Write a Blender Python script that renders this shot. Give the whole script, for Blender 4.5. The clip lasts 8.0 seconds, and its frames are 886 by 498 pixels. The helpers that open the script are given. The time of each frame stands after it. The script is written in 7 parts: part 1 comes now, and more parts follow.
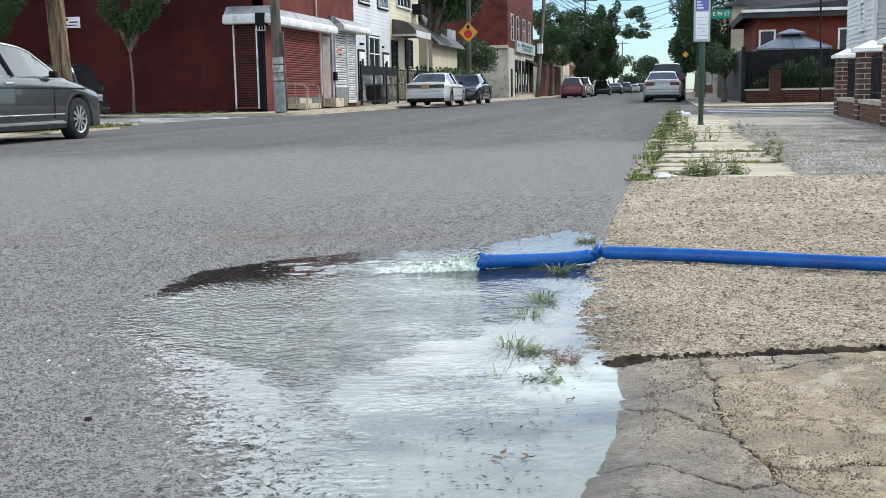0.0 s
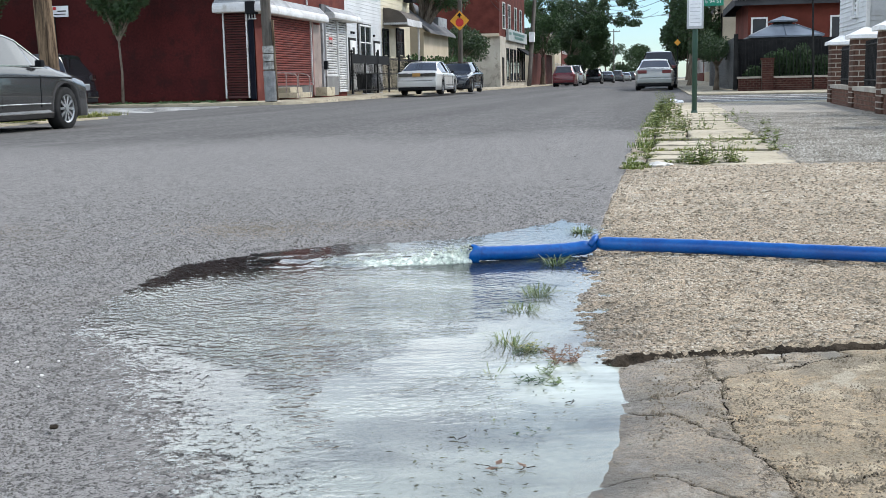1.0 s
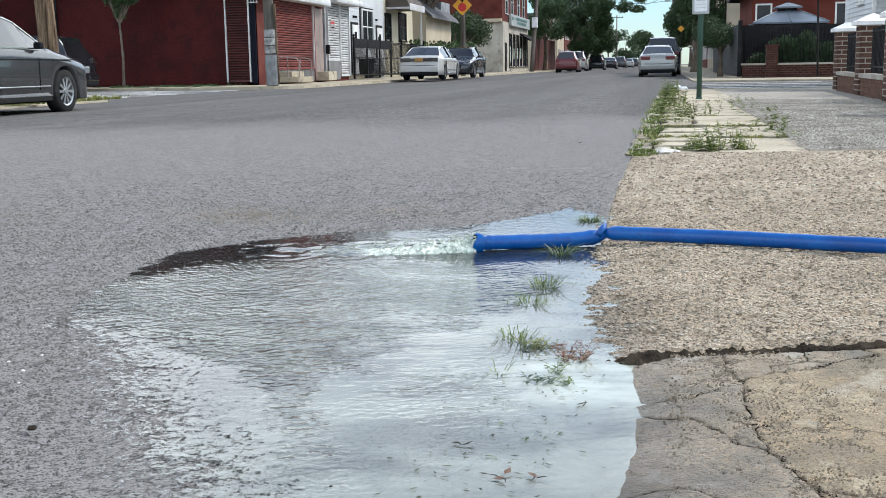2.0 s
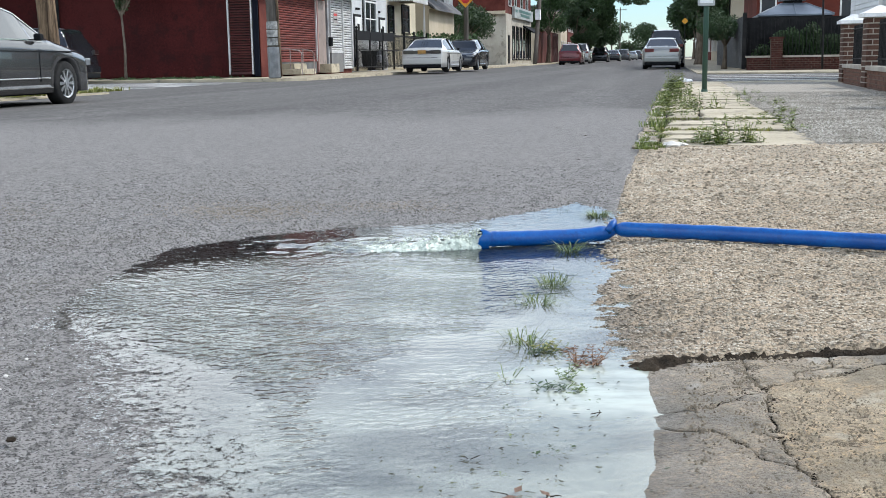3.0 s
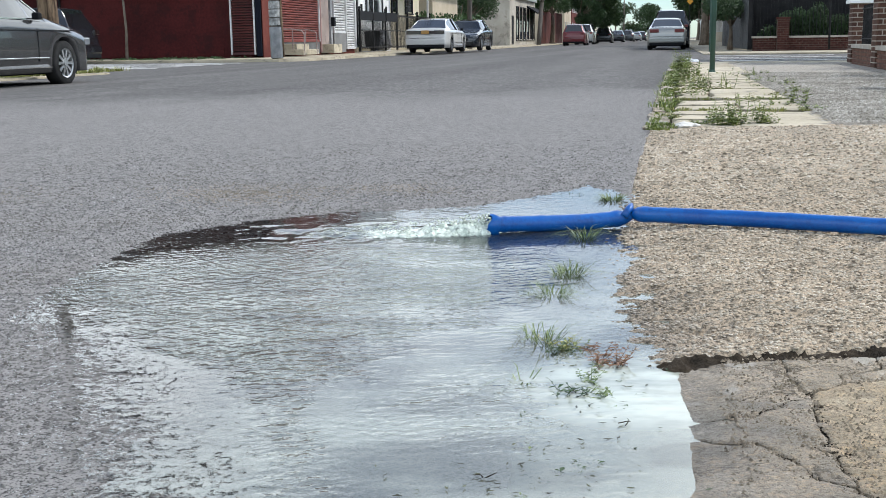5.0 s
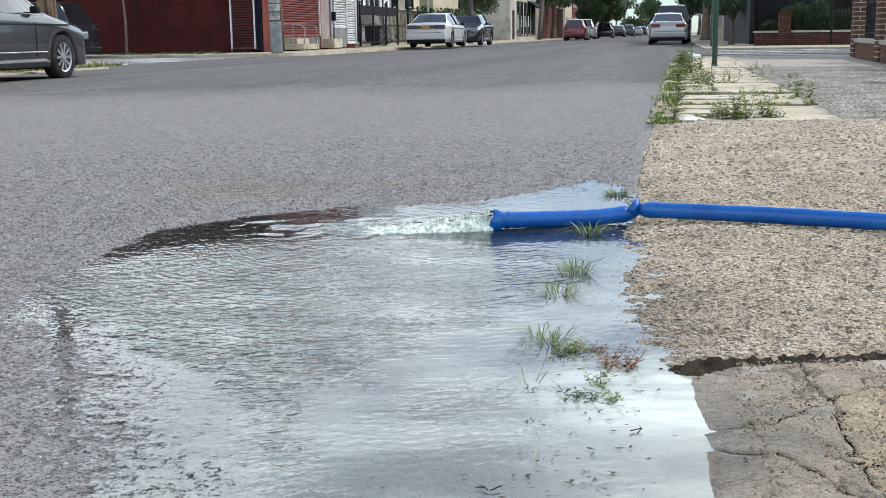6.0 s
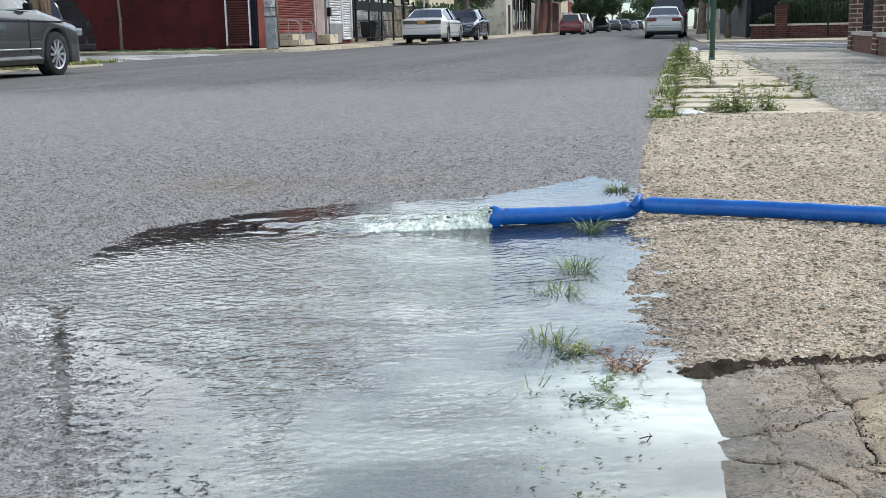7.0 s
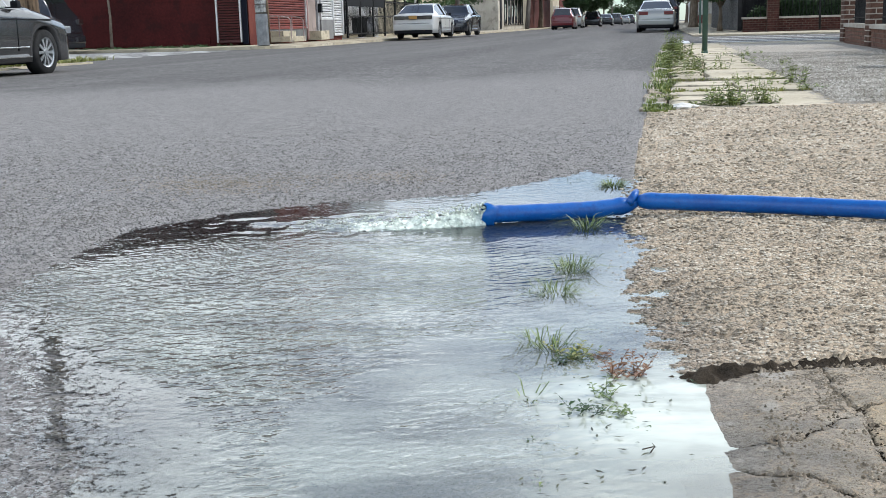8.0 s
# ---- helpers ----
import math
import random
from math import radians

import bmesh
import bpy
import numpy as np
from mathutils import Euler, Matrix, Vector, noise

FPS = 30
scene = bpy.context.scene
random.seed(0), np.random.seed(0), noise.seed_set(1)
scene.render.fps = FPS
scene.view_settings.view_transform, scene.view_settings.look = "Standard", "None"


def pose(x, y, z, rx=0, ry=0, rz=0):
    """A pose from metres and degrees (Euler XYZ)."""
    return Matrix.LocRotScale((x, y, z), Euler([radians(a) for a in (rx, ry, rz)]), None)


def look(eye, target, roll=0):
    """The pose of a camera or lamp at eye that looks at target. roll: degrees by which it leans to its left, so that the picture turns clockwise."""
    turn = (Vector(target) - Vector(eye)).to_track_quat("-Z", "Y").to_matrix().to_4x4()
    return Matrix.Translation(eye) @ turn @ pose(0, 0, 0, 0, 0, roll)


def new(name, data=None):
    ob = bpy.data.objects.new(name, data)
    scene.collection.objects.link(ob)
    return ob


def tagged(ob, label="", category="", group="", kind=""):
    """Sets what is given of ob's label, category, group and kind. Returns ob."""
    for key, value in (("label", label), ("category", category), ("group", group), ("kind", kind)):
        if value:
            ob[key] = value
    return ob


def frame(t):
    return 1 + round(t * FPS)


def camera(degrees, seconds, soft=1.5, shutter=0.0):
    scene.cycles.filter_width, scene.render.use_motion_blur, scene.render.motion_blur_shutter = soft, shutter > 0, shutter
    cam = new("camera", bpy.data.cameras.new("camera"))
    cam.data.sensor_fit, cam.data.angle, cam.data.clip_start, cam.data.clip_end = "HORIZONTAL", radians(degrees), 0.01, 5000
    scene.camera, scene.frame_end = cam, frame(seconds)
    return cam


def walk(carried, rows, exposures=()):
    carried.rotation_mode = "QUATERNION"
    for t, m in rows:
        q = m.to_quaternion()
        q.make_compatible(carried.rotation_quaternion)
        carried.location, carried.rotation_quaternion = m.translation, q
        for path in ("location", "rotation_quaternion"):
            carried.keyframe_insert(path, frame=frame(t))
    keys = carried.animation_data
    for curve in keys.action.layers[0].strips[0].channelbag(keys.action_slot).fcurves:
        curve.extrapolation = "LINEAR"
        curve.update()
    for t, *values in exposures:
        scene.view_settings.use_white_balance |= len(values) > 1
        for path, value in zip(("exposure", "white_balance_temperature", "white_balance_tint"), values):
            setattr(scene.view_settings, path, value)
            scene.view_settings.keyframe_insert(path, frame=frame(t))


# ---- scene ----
cam = camera(43.59, 8.0, soft=0.5)
walk(cam, [
    (0, look((0.0644, -0.3841, 0.6174), (-0.5287, 2.5269, 0.1995), -1.033)),
    (0.5, look((0.0526, -0.3149, 0.6115), (-0.5340, 2.5955, 0.1812), -1.134)),
    (1, look((0.0397, -0.2457, 0.6066), (-0.5323, 2.6651, 0.1593), -1.195)),
    (1.5, look((0.0239, -0.1818, 0.6015), (-0.5448, 2.7260, 0.1312), -0.944)),
    (3, look((-0.0181, -0.0077, 0.5913), (-0.5997, 2.8917, 0.0861), -0.838)),
    (3.5, look((-0.0300, 0.0444, 0.5866), (-0.6129, 2.9413, 0.0687), -0.795)),
    (4, look((-0.0396, 0.0932, 0.5821), (-0.6208, 2.9884, 0.0529), -0.924)),
    (4.5, look((-0.0544, 0.1349, 0.5777), (-0.6396, 3.0265, 0.0336), -0.865)),
    (6, look((-0.0873, 0.2642, 0.5593), (-0.6767, 3.1505, -0.0080), -0.803)),
    (6.5, look((-0.0961, 0.3062, 0.5529), (-0.6804, 3.1922, -0.0217), -0.926)),
    (7, look((-0.1047, 0.3391, 0.5506), (-0.6863, 3.2246, -0.0288), -1.119)),
    (7.5, look((-0.1122, 0.3748, 0.5460), (-0.6903, 3.2596, -0.0402), -1.294)),
    (8, look((-0.1165, 0.4178, 0.5437), (-0.6807, 3.3043, -0.0476), -1.552)),
])
scene.view_settings.exposure = 0.45

# ---- sky and sun ----
SUN_EL, SUN_AZ = radians(48), radians(62)      # azimuth from +Y towards +X
world = bpy.data.worlds.new("sky")
scene.world = world
world.use_nodes = True
wn, wl = world.node_tree.nodes, world.node_tree.links
wn.clear()
w_out = wn.new("ShaderNodeOutputWorld")
w_bg = wn.new("ShaderNodeBackground")
w_sky = wn.new("ShaderNodeTexSky")
w_sky.sky_type = "NISHITA"
w_sky.sun_disc = False
w_sky.sun_elevation, w_sky.sun_rotation = SUN_EL, SUN_AZ
w_sky.air_density, w_sky.dust_density, w_sky.ozone_density = 1.0, 0.3, 1.5
w_tc = wn.new("ShaderNodeTexCoord")
w_map = wn.new("ShaderNodeMapping")
w_map.inputs["Scale"].default_value = (1.0, 1.0, 2.6)
w_map.inputs["Location"].default_value = (0.35, 0.2, 0.15)
w_noise = wn.new("ShaderNodeTexNoise")
w_noise.inputs["Scale"].default_value = 2.3
w_noise.inputs["Detail"].default_value = 6
w_noise.inputs["Roughness"].default_value = 0.55
w_ramp = wn.new("ShaderNodeMapRange")
w_ramp.inputs["From Min"].default_value, w_ramp.inputs["From Max"].default_value = 0.36, 0.6
w_ramp.inputs["To Min"].default_value = 0.2
w_bank = wn.new("ShaderNodeVectorMath")                  # a bright bank of cloud over the corner shop
w_bank.operation = "DOT_PRODUCT"
w_bank.inputs[1].default_value = (-0.54, 0.78, 0.31)
w_bank_r = wn.new("ShaderNodeMapRange")
w_bank_r.inputs["From Min"].default_value, w_bank_r.inputs["From Max"].default_value = 0.95, 0.995
w_bank_r.inputs["To Max"].default_value = 0.07
w_sum = wn.new("ShaderNodeMath")
w_sum.operation = "ADD"
w_sep = wn.new("ShaderNodeSeparateXYZ")
w_low = wn.new("ShaderNodeMapRange")                     # the lowest sky is clear
w_low.inputs["From Min"].default_value, w_low.inputs["From Max"].default_value = 0.08, 0.17
w_mul = wn.new("ShaderNodeMath")
w_mul.operation = "MULTIPLY"
w_high = wn.new("ShaderNodeMapRange")                    # and the zenith is mostly blue
w_high.inputs["From Min"].default_value, w_high.inputs["From Max"].default_value = 0.42, 0.75
w_high.inputs["To Min"].default_value, w_high.inputs["To Max"].default_value = 1.0, 0.2
w_mul2 = wn.new("ShaderNodeMath")
w_mul2.operation = "MULTIPLY"
wl.new(w_sep.outputs["Z"], w_high.inputs["Value"])
wl.new(w_high.outputs["Result"], w_mul2.inputs[1])
w_mix = wn.new("ShaderNodeMix")
w_mix.data_type = "RGBA"
w_mix.inputs["B"].default_value = (14.7, 15.9, 16.8, 1)   # thin bright cloud
wl.new(w_tc.outputs["Generated"], w_map.inputs["Vector"])
wl.new(w_tc.outputs["Generated"], w_sep.inputs["Vector"])
wl.new(w_map.outputs["Vector"], w_noise.inputs["Vector"])
wl.new(w_tc.outputs["Generated"], w_bank.inputs[0])
wl.new(w_bank.outputs["Value"], w_bank_r.inputs["Value"])
wl.new(w_noise.outputs["Fac"], w_sum.inputs[0])
wl.new(w_bank_r.outputs["Result"], w_sum.inputs[1])
wl.new(w_sum.outputs[0], w_ramp.inputs["Value"])
wl.new(w_sep.outputs["Z"], w_low.inputs["Value"])
wl.new(w_ramp.outputs["Result"], w_mul.inputs[0])
wl.new(w_low.outputs["Result"], w_mul.inputs[1])
wl.new(w_mul.outputs[0], w_mul2.inputs[0])
wl.new(w_mul2.outputs[0], w_mix.inputs["Factor"])
w_tint = wn.new("ShaderNodeMix")
w_tint.data_type, w_tint.blend_type = "RGBA", "MULTIPLY"
w_tint.inputs["Factor"].default_value = 1.0
w_tint.inputs["B"].default_value = (0.62, 0.8, 1.0, 1)
wl.new(w_sky.outputs["Color"], w_tint.inputs["A"])
wl.new(w_tint.outputs["Result"], w_mix.inputs["A"])
wl.new(w_mix.outputs["Result"], w_bg.inputs["Color"])
w_bg.inputs["Strength"].default_value = 0.125
wl.new(w_bg.outputs["Background"], w_out.inputs["Surface"])

sun_data = bpy.data.lights.new("sun", "SUN")
sun_data.energy, sun_data.angle, sun_data.color = 2.6, radians(6), (1.0, 0.96, 0.9)
sun = new("sun", sun_data)
sun.matrix_world = look((30 * math.sin(SUN_AZ), 30 * math.cos(SUN_AZ), 30 * math.tan(SUN_EL)), (0, 0, 0))
# ---- materials ----
def nodes_of(name):
    m = bpy.data.materials.new(name)
    m.use_nodes = True
    nt = m.node_tree
    return m, nt.nodes, nt.links, nt.nodes["Principled BSDF"]


def tex(n, l, kind, scale, detail=4, vec=None, rough=0.55):
    t = n.new(kind)
    t.inputs["Scale"].default_value = scale
    if "Detail" in t.inputs:
        t.inputs["Detail"].default_value = detail
        t.inputs["Roughness"].default_value = rough
    if vec is not None:
        l.new(vec, t.inputs["Vector"])
    return t


def ramp(n, l, fac, stops):
    r = n.new("ShaderNodeValToRGB")
    e = r.color_ramp.elements
    while len(e) < len(stops):
        e.new(0.5)
    for el, (p, c) in zip(e, stops):
        el.position = p
        el.color = (*c, 1) if len(c) == 3 else c
    l.new(fac, r.inputs["Fac"])
    return r.outputs["Color"]


def mixed(n, l, fac, a, b, mode="MIX"):
    m = n.new("ShaderNodeMix")
    m.data_type, m.blend_type = "RGBA", mode
    for sock, v in (("Factor", fac), ("A", a), ("B", b)):
        if isinstance(v, (int, float)):
            m.inputs[sock].default_value = v
        elif isinstance(v, tuple):
            m.inputs[sock].default_value = (*v, 1)
        else:
            l.new(v, m.inputs[sock])
    return m.outputs["Result"]


def bump(n, l, b, height, strength, dist):
    bm_ = n.new("ShaderNodeBump")
    bm_.inputs["Strength"].default_value, bm_.inputs["Distance"].default_value = strength, dist
    l.new(height, bm_.inputs["Height"])
    l.new(bm_.outputs["Normal"], b.inputs["Normal"])
    return bm_


def surface(name, c1, c2, coarse=0.8, fine=40.0, rough=0.75, metal=0.0, relief=0.15, dist=0.01, coat=0.0, vary=0.0, stretch=(1, 1, 1), wear=None):
    """Two tones mixed at two scales, with fine relief. vary: lightness that differs from piece to piece. wear: colour of sparse stains."""
    m, n, l, b = nodes_of(name)
    tc = n.new("ShaderNodeTexCoord")
    mp = n.new("ShaderNodeMapping")
    mp.inputs["Scale"].default_value = stretch
    l.new(tc.outputs["Object"], mp.inputs["Vector"])
    v = mp.outputs["Vector"]
    big = tex(n, l, "ShaderNodeTexNoise", coarse, 5, v)
    small = tex(n, l, "ShaderNodeTexNoise", fine, 6, v, 0.65)
    add = n.new("ShaderNodeMath")
    add.operation = "MULTIPLY_ADD"
    l.new(small.outputs["Fac"], add.inputs[0])
    add.inputs[1].default_value = 0.5
    l.new(big.outputs["Fac"], add.inputs[2])
    col = ramp(n, l, add.outputs[0], [(0.62, c1), (0.88, c2)])
    if wear:
        st = tex(n, l, "ShaderNodeTexNoise", coarse * 3.1, 7, v, 0.7)
        col = mixed(n, l, ramp(n, l, st.outputs["Fac"], [(0.53, (0, 0, 0)), (0.63, (0.8, 0.8, 0.8))]), col, wear)
    if vary:
        oi = n.new("ShaderNodeObjectInfo")
        hs = n.new("ShaderNodeHueSaturation")
        mr = n.new("ShaderNodeMapRange")
        mr.inputs["To Min"].default_value, mr.inputs["To Max"].default_value = 1 - vary, 1 + vary
        l.new(oi.outputs["Random"], mr.inputs["Value"])
        l.new(mr.outputs["Result"], hs.inputs["Value"])
        l.new(col, hs.inputs["Color"])
        col = hs.outputs["Color"]
    l.new(col, b.inputs["Base Color"])
    b.inputs["Roughness"].default_value, b.inputs["Metallic"].default_value = rough, metal
    b.inputs["Coat Weight"].default_value = coat
    if rough > 0.7:
        b.inputs["Specular IOR Level"].default_value = 0.15
    if relief:
        bump(n, l, b, small.outputs["Fac"], relief, dist)
    return m


def node_math(n, l, op, a, b=None, c=None, clamp=False):
    m = n.new("ShaderNodeMath")
    m.operation, m.use_clamp = op, clamp
    for i, v in enumerate((a, b, c)):
        if isinstance(v, (int, float)):
            m.inputs[i].default_value = v
        elif v is not None:
            l.new(v, m.inputs[i])
    return m.outputs[0]


def node_range(n, l, value, lo, hi, to_lo=0.0, to_hi=1.0):
    m = n.new("ShaderNodeMapRange")
    m.interpolation_type = "SMOOTHSTEP"
    for key, v in (("From Min", lo), ("From Max", hi), ("To Min", to_lo), ("To Max", to_hi)):
        m.inputs[key].default_value = v
    l.new(value, m.inputs["Value"])
    return m.outputs["Result"]


def node_line(n, l, v, normal, offset, wander=None):
    """Signed distance of the ground point v to a straight line; wander: a noise that frays it."""
    d = n.new("ShaderNodeVectorMath")
    d.operation = "DOT_PRODUCT"
    l.new(v, d.inputs[0])
    d.inputs[1].default_value = (*normal, 0)
    out = node_math(n, l, "SUBTRACT", d.outputs["Value"], offset)
    return out if wander is None else node_math(n, l, "ADD", out, wander)


def node_noise(n, l, v, scale, turn=0.0, size=(1, 1, 1), detail=3, rough=0.5):
    mp = n.new("ShaderNodeMapping")
    mp.vector_type = "TEXTURE"
    mp.inputs["Rotation"].default_value = (0, 0, radians(turn))
    mp.inputs["Scale"].default_value = size
    l.new(v, mp.inputs["Vector"])
    return tex(n, l, "ShaderNodeTexNoise", scale, detail, mp.outputs["Vector"], rough).outputs["Fac"]


def wetted(n, l, b, v, col):
    """The splashed margin along the puddle: soaked, darker and glossier, with a ragged outline."""
    fray = node_math(n, l, "MULTIPLY_ADD", node_noise(n, l, v, 5, 0, (1, 1, 1), 6, 0.7), 0.5, -0.25)
    dry = node_range(n, l, node_line(n, l, v, (1.0, 0.2), 0.4, fray), -0.12, 0.2)
    l.new(mixed(n, l, dry, (0.35, 0.35, 0.35), (0.88, 0.88, 0.88)), b.inputs["Roughness"])
    return mixed(n, l, dry, mixed(n, l, 1.0, col, (0.64, 0.64, 0.66), "MULTIPLY"), col)


def pebble_material(name, tint):
    m, n, l, b = nodes_of(name)
    v = n.new("ShaderNodeTexCoord").outputs["Object"]
    big = tex(n, l, "ShaderNodeTexNoise", 0.9, 5, v)
    mid = tex(n, l, "ShaderNodeTexNoise", 7, 6, v, 0.7)
    agg = tex(n, l, "ShaderNodeTexVoronoi", 95, vec=v)
    grit = tex(n, l, "ShaderNodeTexNoise", 130, 5, v, 0.75)
    dark, light = tuple(0.62 * c for c in tint), tint
    base = ramp(n, l, big.outputs["Fac"], [(0.4, dark), (0.6, light)])
    base = mixed(n, l, ramp(n, l, mid.outputs["Fac"], [(0.4, (0.6, 0.6, 0.6)), (0.52, (0, 0, 0))]), base, tuple(0.45 * c for c in tint))
    # shade in hollows between the stones, painted as dark spots
    pit_shade = tex(n, l, "ShaderNodeTexNoise", 38, 5, v, 0.7)
    base = mixed(n, l, ramp(n, l, pit_shade.outputs["Fac"], [(0.38, (0.95, 0.95, 0.95)), (0.52, (0, 0, 0))]), base, (0.05, 0.04, 0.029))
    chips = mixed(n, l, ramp(n, l, agg.outputs["Color"], [(0.35, (0, 0, 0)), (0.8, (0.7, 0.7, 0.7))]), base, tuple(min(1, 1.6 * k) for k in tint))
    gap_shade = mixed(n, l, ramp(n, l, grit.outputs["Fac"], [(0.34, (0.9, 0.9, 0.9)), (0.5, (0, 0, 0))]), chips, (0.07, 0.06, 0.045))
    l.new(wetted(n, l, b, v, gap_shade), b.inputs["Base Color"])
    b.inputs["Specular IOR Level"].default_value = 0.1
    bump(n, l, b, mixed(n, l, 0.5, grit.outputs["Fac"], agg.outputs["Distance"]), 0.9, 0.006)
    return m


def water_material():
    """Shallow milky water: a stirred fan before the hose, calm films beside it, thinning out over the road grain."""
    m, n, l, b = nodes_of("shallow_water")
    n.remove(b)
    out = n["Material Output"]
    v = n.new("ShaderNodeTexCoord").outputs["Object"]
    fray = node_math(n, l, "MULTIPLY_ADD", node_noise(n, l, v, 7, detail=5, rough=0.6), 0.34, -0.17)
    left = node_range(n, l, node_line(n, l, v, (0.62, 0.785), 0.98, fray), -0.03, 0.12)
    right = node_range(n, l, node_line(n, l, v, (-0.93, 0.37), 1.3, fray), -0.07, 0.07)
    shoal = n.new("ShaderNodeVectorMath")            # the stirring dies away towards the far shore
    shoal.operation = "DISTANCE"
    shoal.inputs[1].default_value = (-0.82, 2.4, 0)
    l.new(v, shoal.inputs[0])
    inner = node_range(n, l, node_math(n, l, "ADD", shoal.outputs["Value"], fray), 0.62, 0.95, 1.0, 0.12)
    fan = node_math(n, l, "MULTIPLY", node_math(n, l, "MULTIPLY", left, right), inner)
    ridge = node_math(n, l, "MULTIPLY", node_range(n, l, node_line(n, l, v, (0.62, 0.785), 1.06, fray), 0.05, 0.3, 1.0, 0.75), fan)     # steepest along the road side
    wake = node_math(n, l, "ABSOLUTE", node_line(n, l, v, (0.911, 0.412), 0.13, node_math(n, l, "MULTIPLY", fray, 0.5)))               # a wake trails from the fan's tip
    wake = node_math(n, l, "MULTIPLY", node_range(n, l, wake, 0.02, 0.09, 0.42, 0.0), node_range(n, l, node_line(n, l, v, (0.0, 1.0), 1.92), -0.06, 0.1, 1.0, 0.0))
    eddy = n.new("ShaderNodeVectorMath")             # and the current curls round the weeds
    eddy.operation = "DISTANCE"
    eddy.inputs[1].default_value = (-0.37, 1.82, 0)
    l.new(v, eddy.inputs[0])
    curl = node_range(n, l, node_math(n, l, "ADD", eddy.outputs["Value"], fray), 0.06, 0.3, 0.4, 0.0)
    stirred = node_math(n, l, "MAXIMUM", ridge, node_math(n, l, "MAXIMUM", wake, curl))
    # three sets of ripples: a chop in the fan, arcs from the mouth, and slow low swell
    chop = mixed(n, l, 0.5, node_noise(n, l, v, 17, 14, (1.3, 0.75, 1), 2, 0.45), node_noise(n, l, v, 34, 40, (1.7, 0.75, 1), 2, 0.45))
    rm = n.new("ShaderNodeMapping")
    rm.inputs["Location"].default_value = (0.75, -3.45, 0)
    l.new(v, rm.inputs["Vector"])
    rings = n.new("ShaderNodeTexWave")
    rings.wave_type, rings.rings_direction = "RINGS", "Z"
    rings.inputs["Scale"].default_value, rings.inputs["Distortion"].default_value = 11.0, 7.0
    rings.inputs["Detail"].default_value, rings.inputs["Detail Scale"].default_value = 3.0, 2.6
    l.new(rm.outputs["Vector"], rings.inputs["Vector"])
    chop = mixed(n, l, 0.1, chop, rings.outputs["Fac"])
    swell = node_noise(n, l, v, 11, 15, (1.2, 0.9, 1), 3, 0.5)
    gusts = node_noise(n, l, v, 5.5, 10, (1.6, 0.7, 1), 4, 0.6)
    still = node_range(n, l, node_line(n, l, v, (0.25, 1.0), 2.45), -0.3, 0.3, 0.06, 0.035)
    amp = node_math(n, l, "MULTIPLY", node_math(n, l, "MAXIMUM", stirred, still), node_range(n, l, gusts, 0.36, 0.56, 0.45, 1.0))
    hgt = mixed(n, l, amp, (0.5, 0.5, 0.5), chop)
    hgt = mixed(n, l, 0.028, hgt, swell)
    bm_ = n.new("ShaderNodeBump")
    bm_.inputs["Strength"].default_value, bm_.inputs["Distance"].default_value = 0.7, 0.02
    l.new(hgt, bm_.inputs["Height"])
    gl = n.new("ShaderNodeBsdfGlossy")
    gl.inputs["Roughness"].default_value = 0.03
    tr = n.new("ShaderNodeBsdfTransparent")
    tr.inputs["Color"].default_value = (0.86, 0.9, 0.86, 1)
    fr = n.new("ShaderNodeFresnel")
    fr.inputs["IOR"].default_value = 1.8
    l.new(bm_.outputs["Normal"], gl.inputs["Normal"])
    l.new(bm_.outputs["Normal"], fr.inputs["Normal"])
    mix = n.new("ShaderNodeMixShader")
    l.new(fr.outputs["Fac"], mix.inputs["Fac"])
    slurry_glare = n.new("ShaderNodeBsdfDiffuse")             # pale slurry held in the water; thickest by the kerb, where it also paints a cloud's reflection
    slurry_glare.inputs["Color"].default_value = (0.52, 0.56, 0.48, 1)
    wisp = node_noise(n, l, v, 4.2, 8, (1.8, 0.8, 1), 5, 0.6)
    cloud = []
    for centre, r0, r1, most in (((-0.1, 1.98, 0), 0.08, 0.36, 0.95), ((-0.5, 1.35, 0), 0.1, 0.6, 0.4)):
        side = n.new("ShaderNodeVectorMath")
        side.operation = "DISTANCE"
        side.inputs[1].default_value = centre
        l.new(v, side.inputs[0])
        cloud.append(node_range(n, l, side.outputs["Value"], r0, r1, most, 0.0))
    haze = node_range(n, l, node_line(n, l, v, (-0.93, 0.37), 1.315, fray), 0.2, -0.2, 0.0, 0.38)
    haze = node_math(n, l, "MAXIMUM", haze, node_math(n, l, "MULTIPLY", fan, 0.3))
    much = node_math(n, l, "MULTIPLY", node_math(n, l, "MAXIMUM", haze, node_math(n, l, "MAXIMUM", cloud[0], cloud[1])), node_range(n, l, wisp, 0.34, 0.6, 0.35, 1.0))
    body = n.new("ShaderNodeMixShader")
    l.new(much, body.inputs["Fac"])
    l.new(tr.outputs["BSDF"], body.inputs[1])
    l.new(slurry_glare.outputs["BSDF"], body.inputs[2])
    l.new(body.outputs["Shader"], mix.inputs[1])
    l.new(gl.outputs["BSDF"], mix.inputs[2])
    # towards the open road the film breaks up over the tips of the chippings
    grain = mixed(n, l, 0.5, node_noise(n, l, v, 120, 0, (1, 1, 1), 4, 0.75), node_noise(n, l, v, 42, 0, (1, 1, 1), 5, 0.7))
    reach = node_range(n, l, node_line(n, l, v, (0.844, 0.536), 0.022, fray), -0.25, 0.5, -0.2, 0.16)
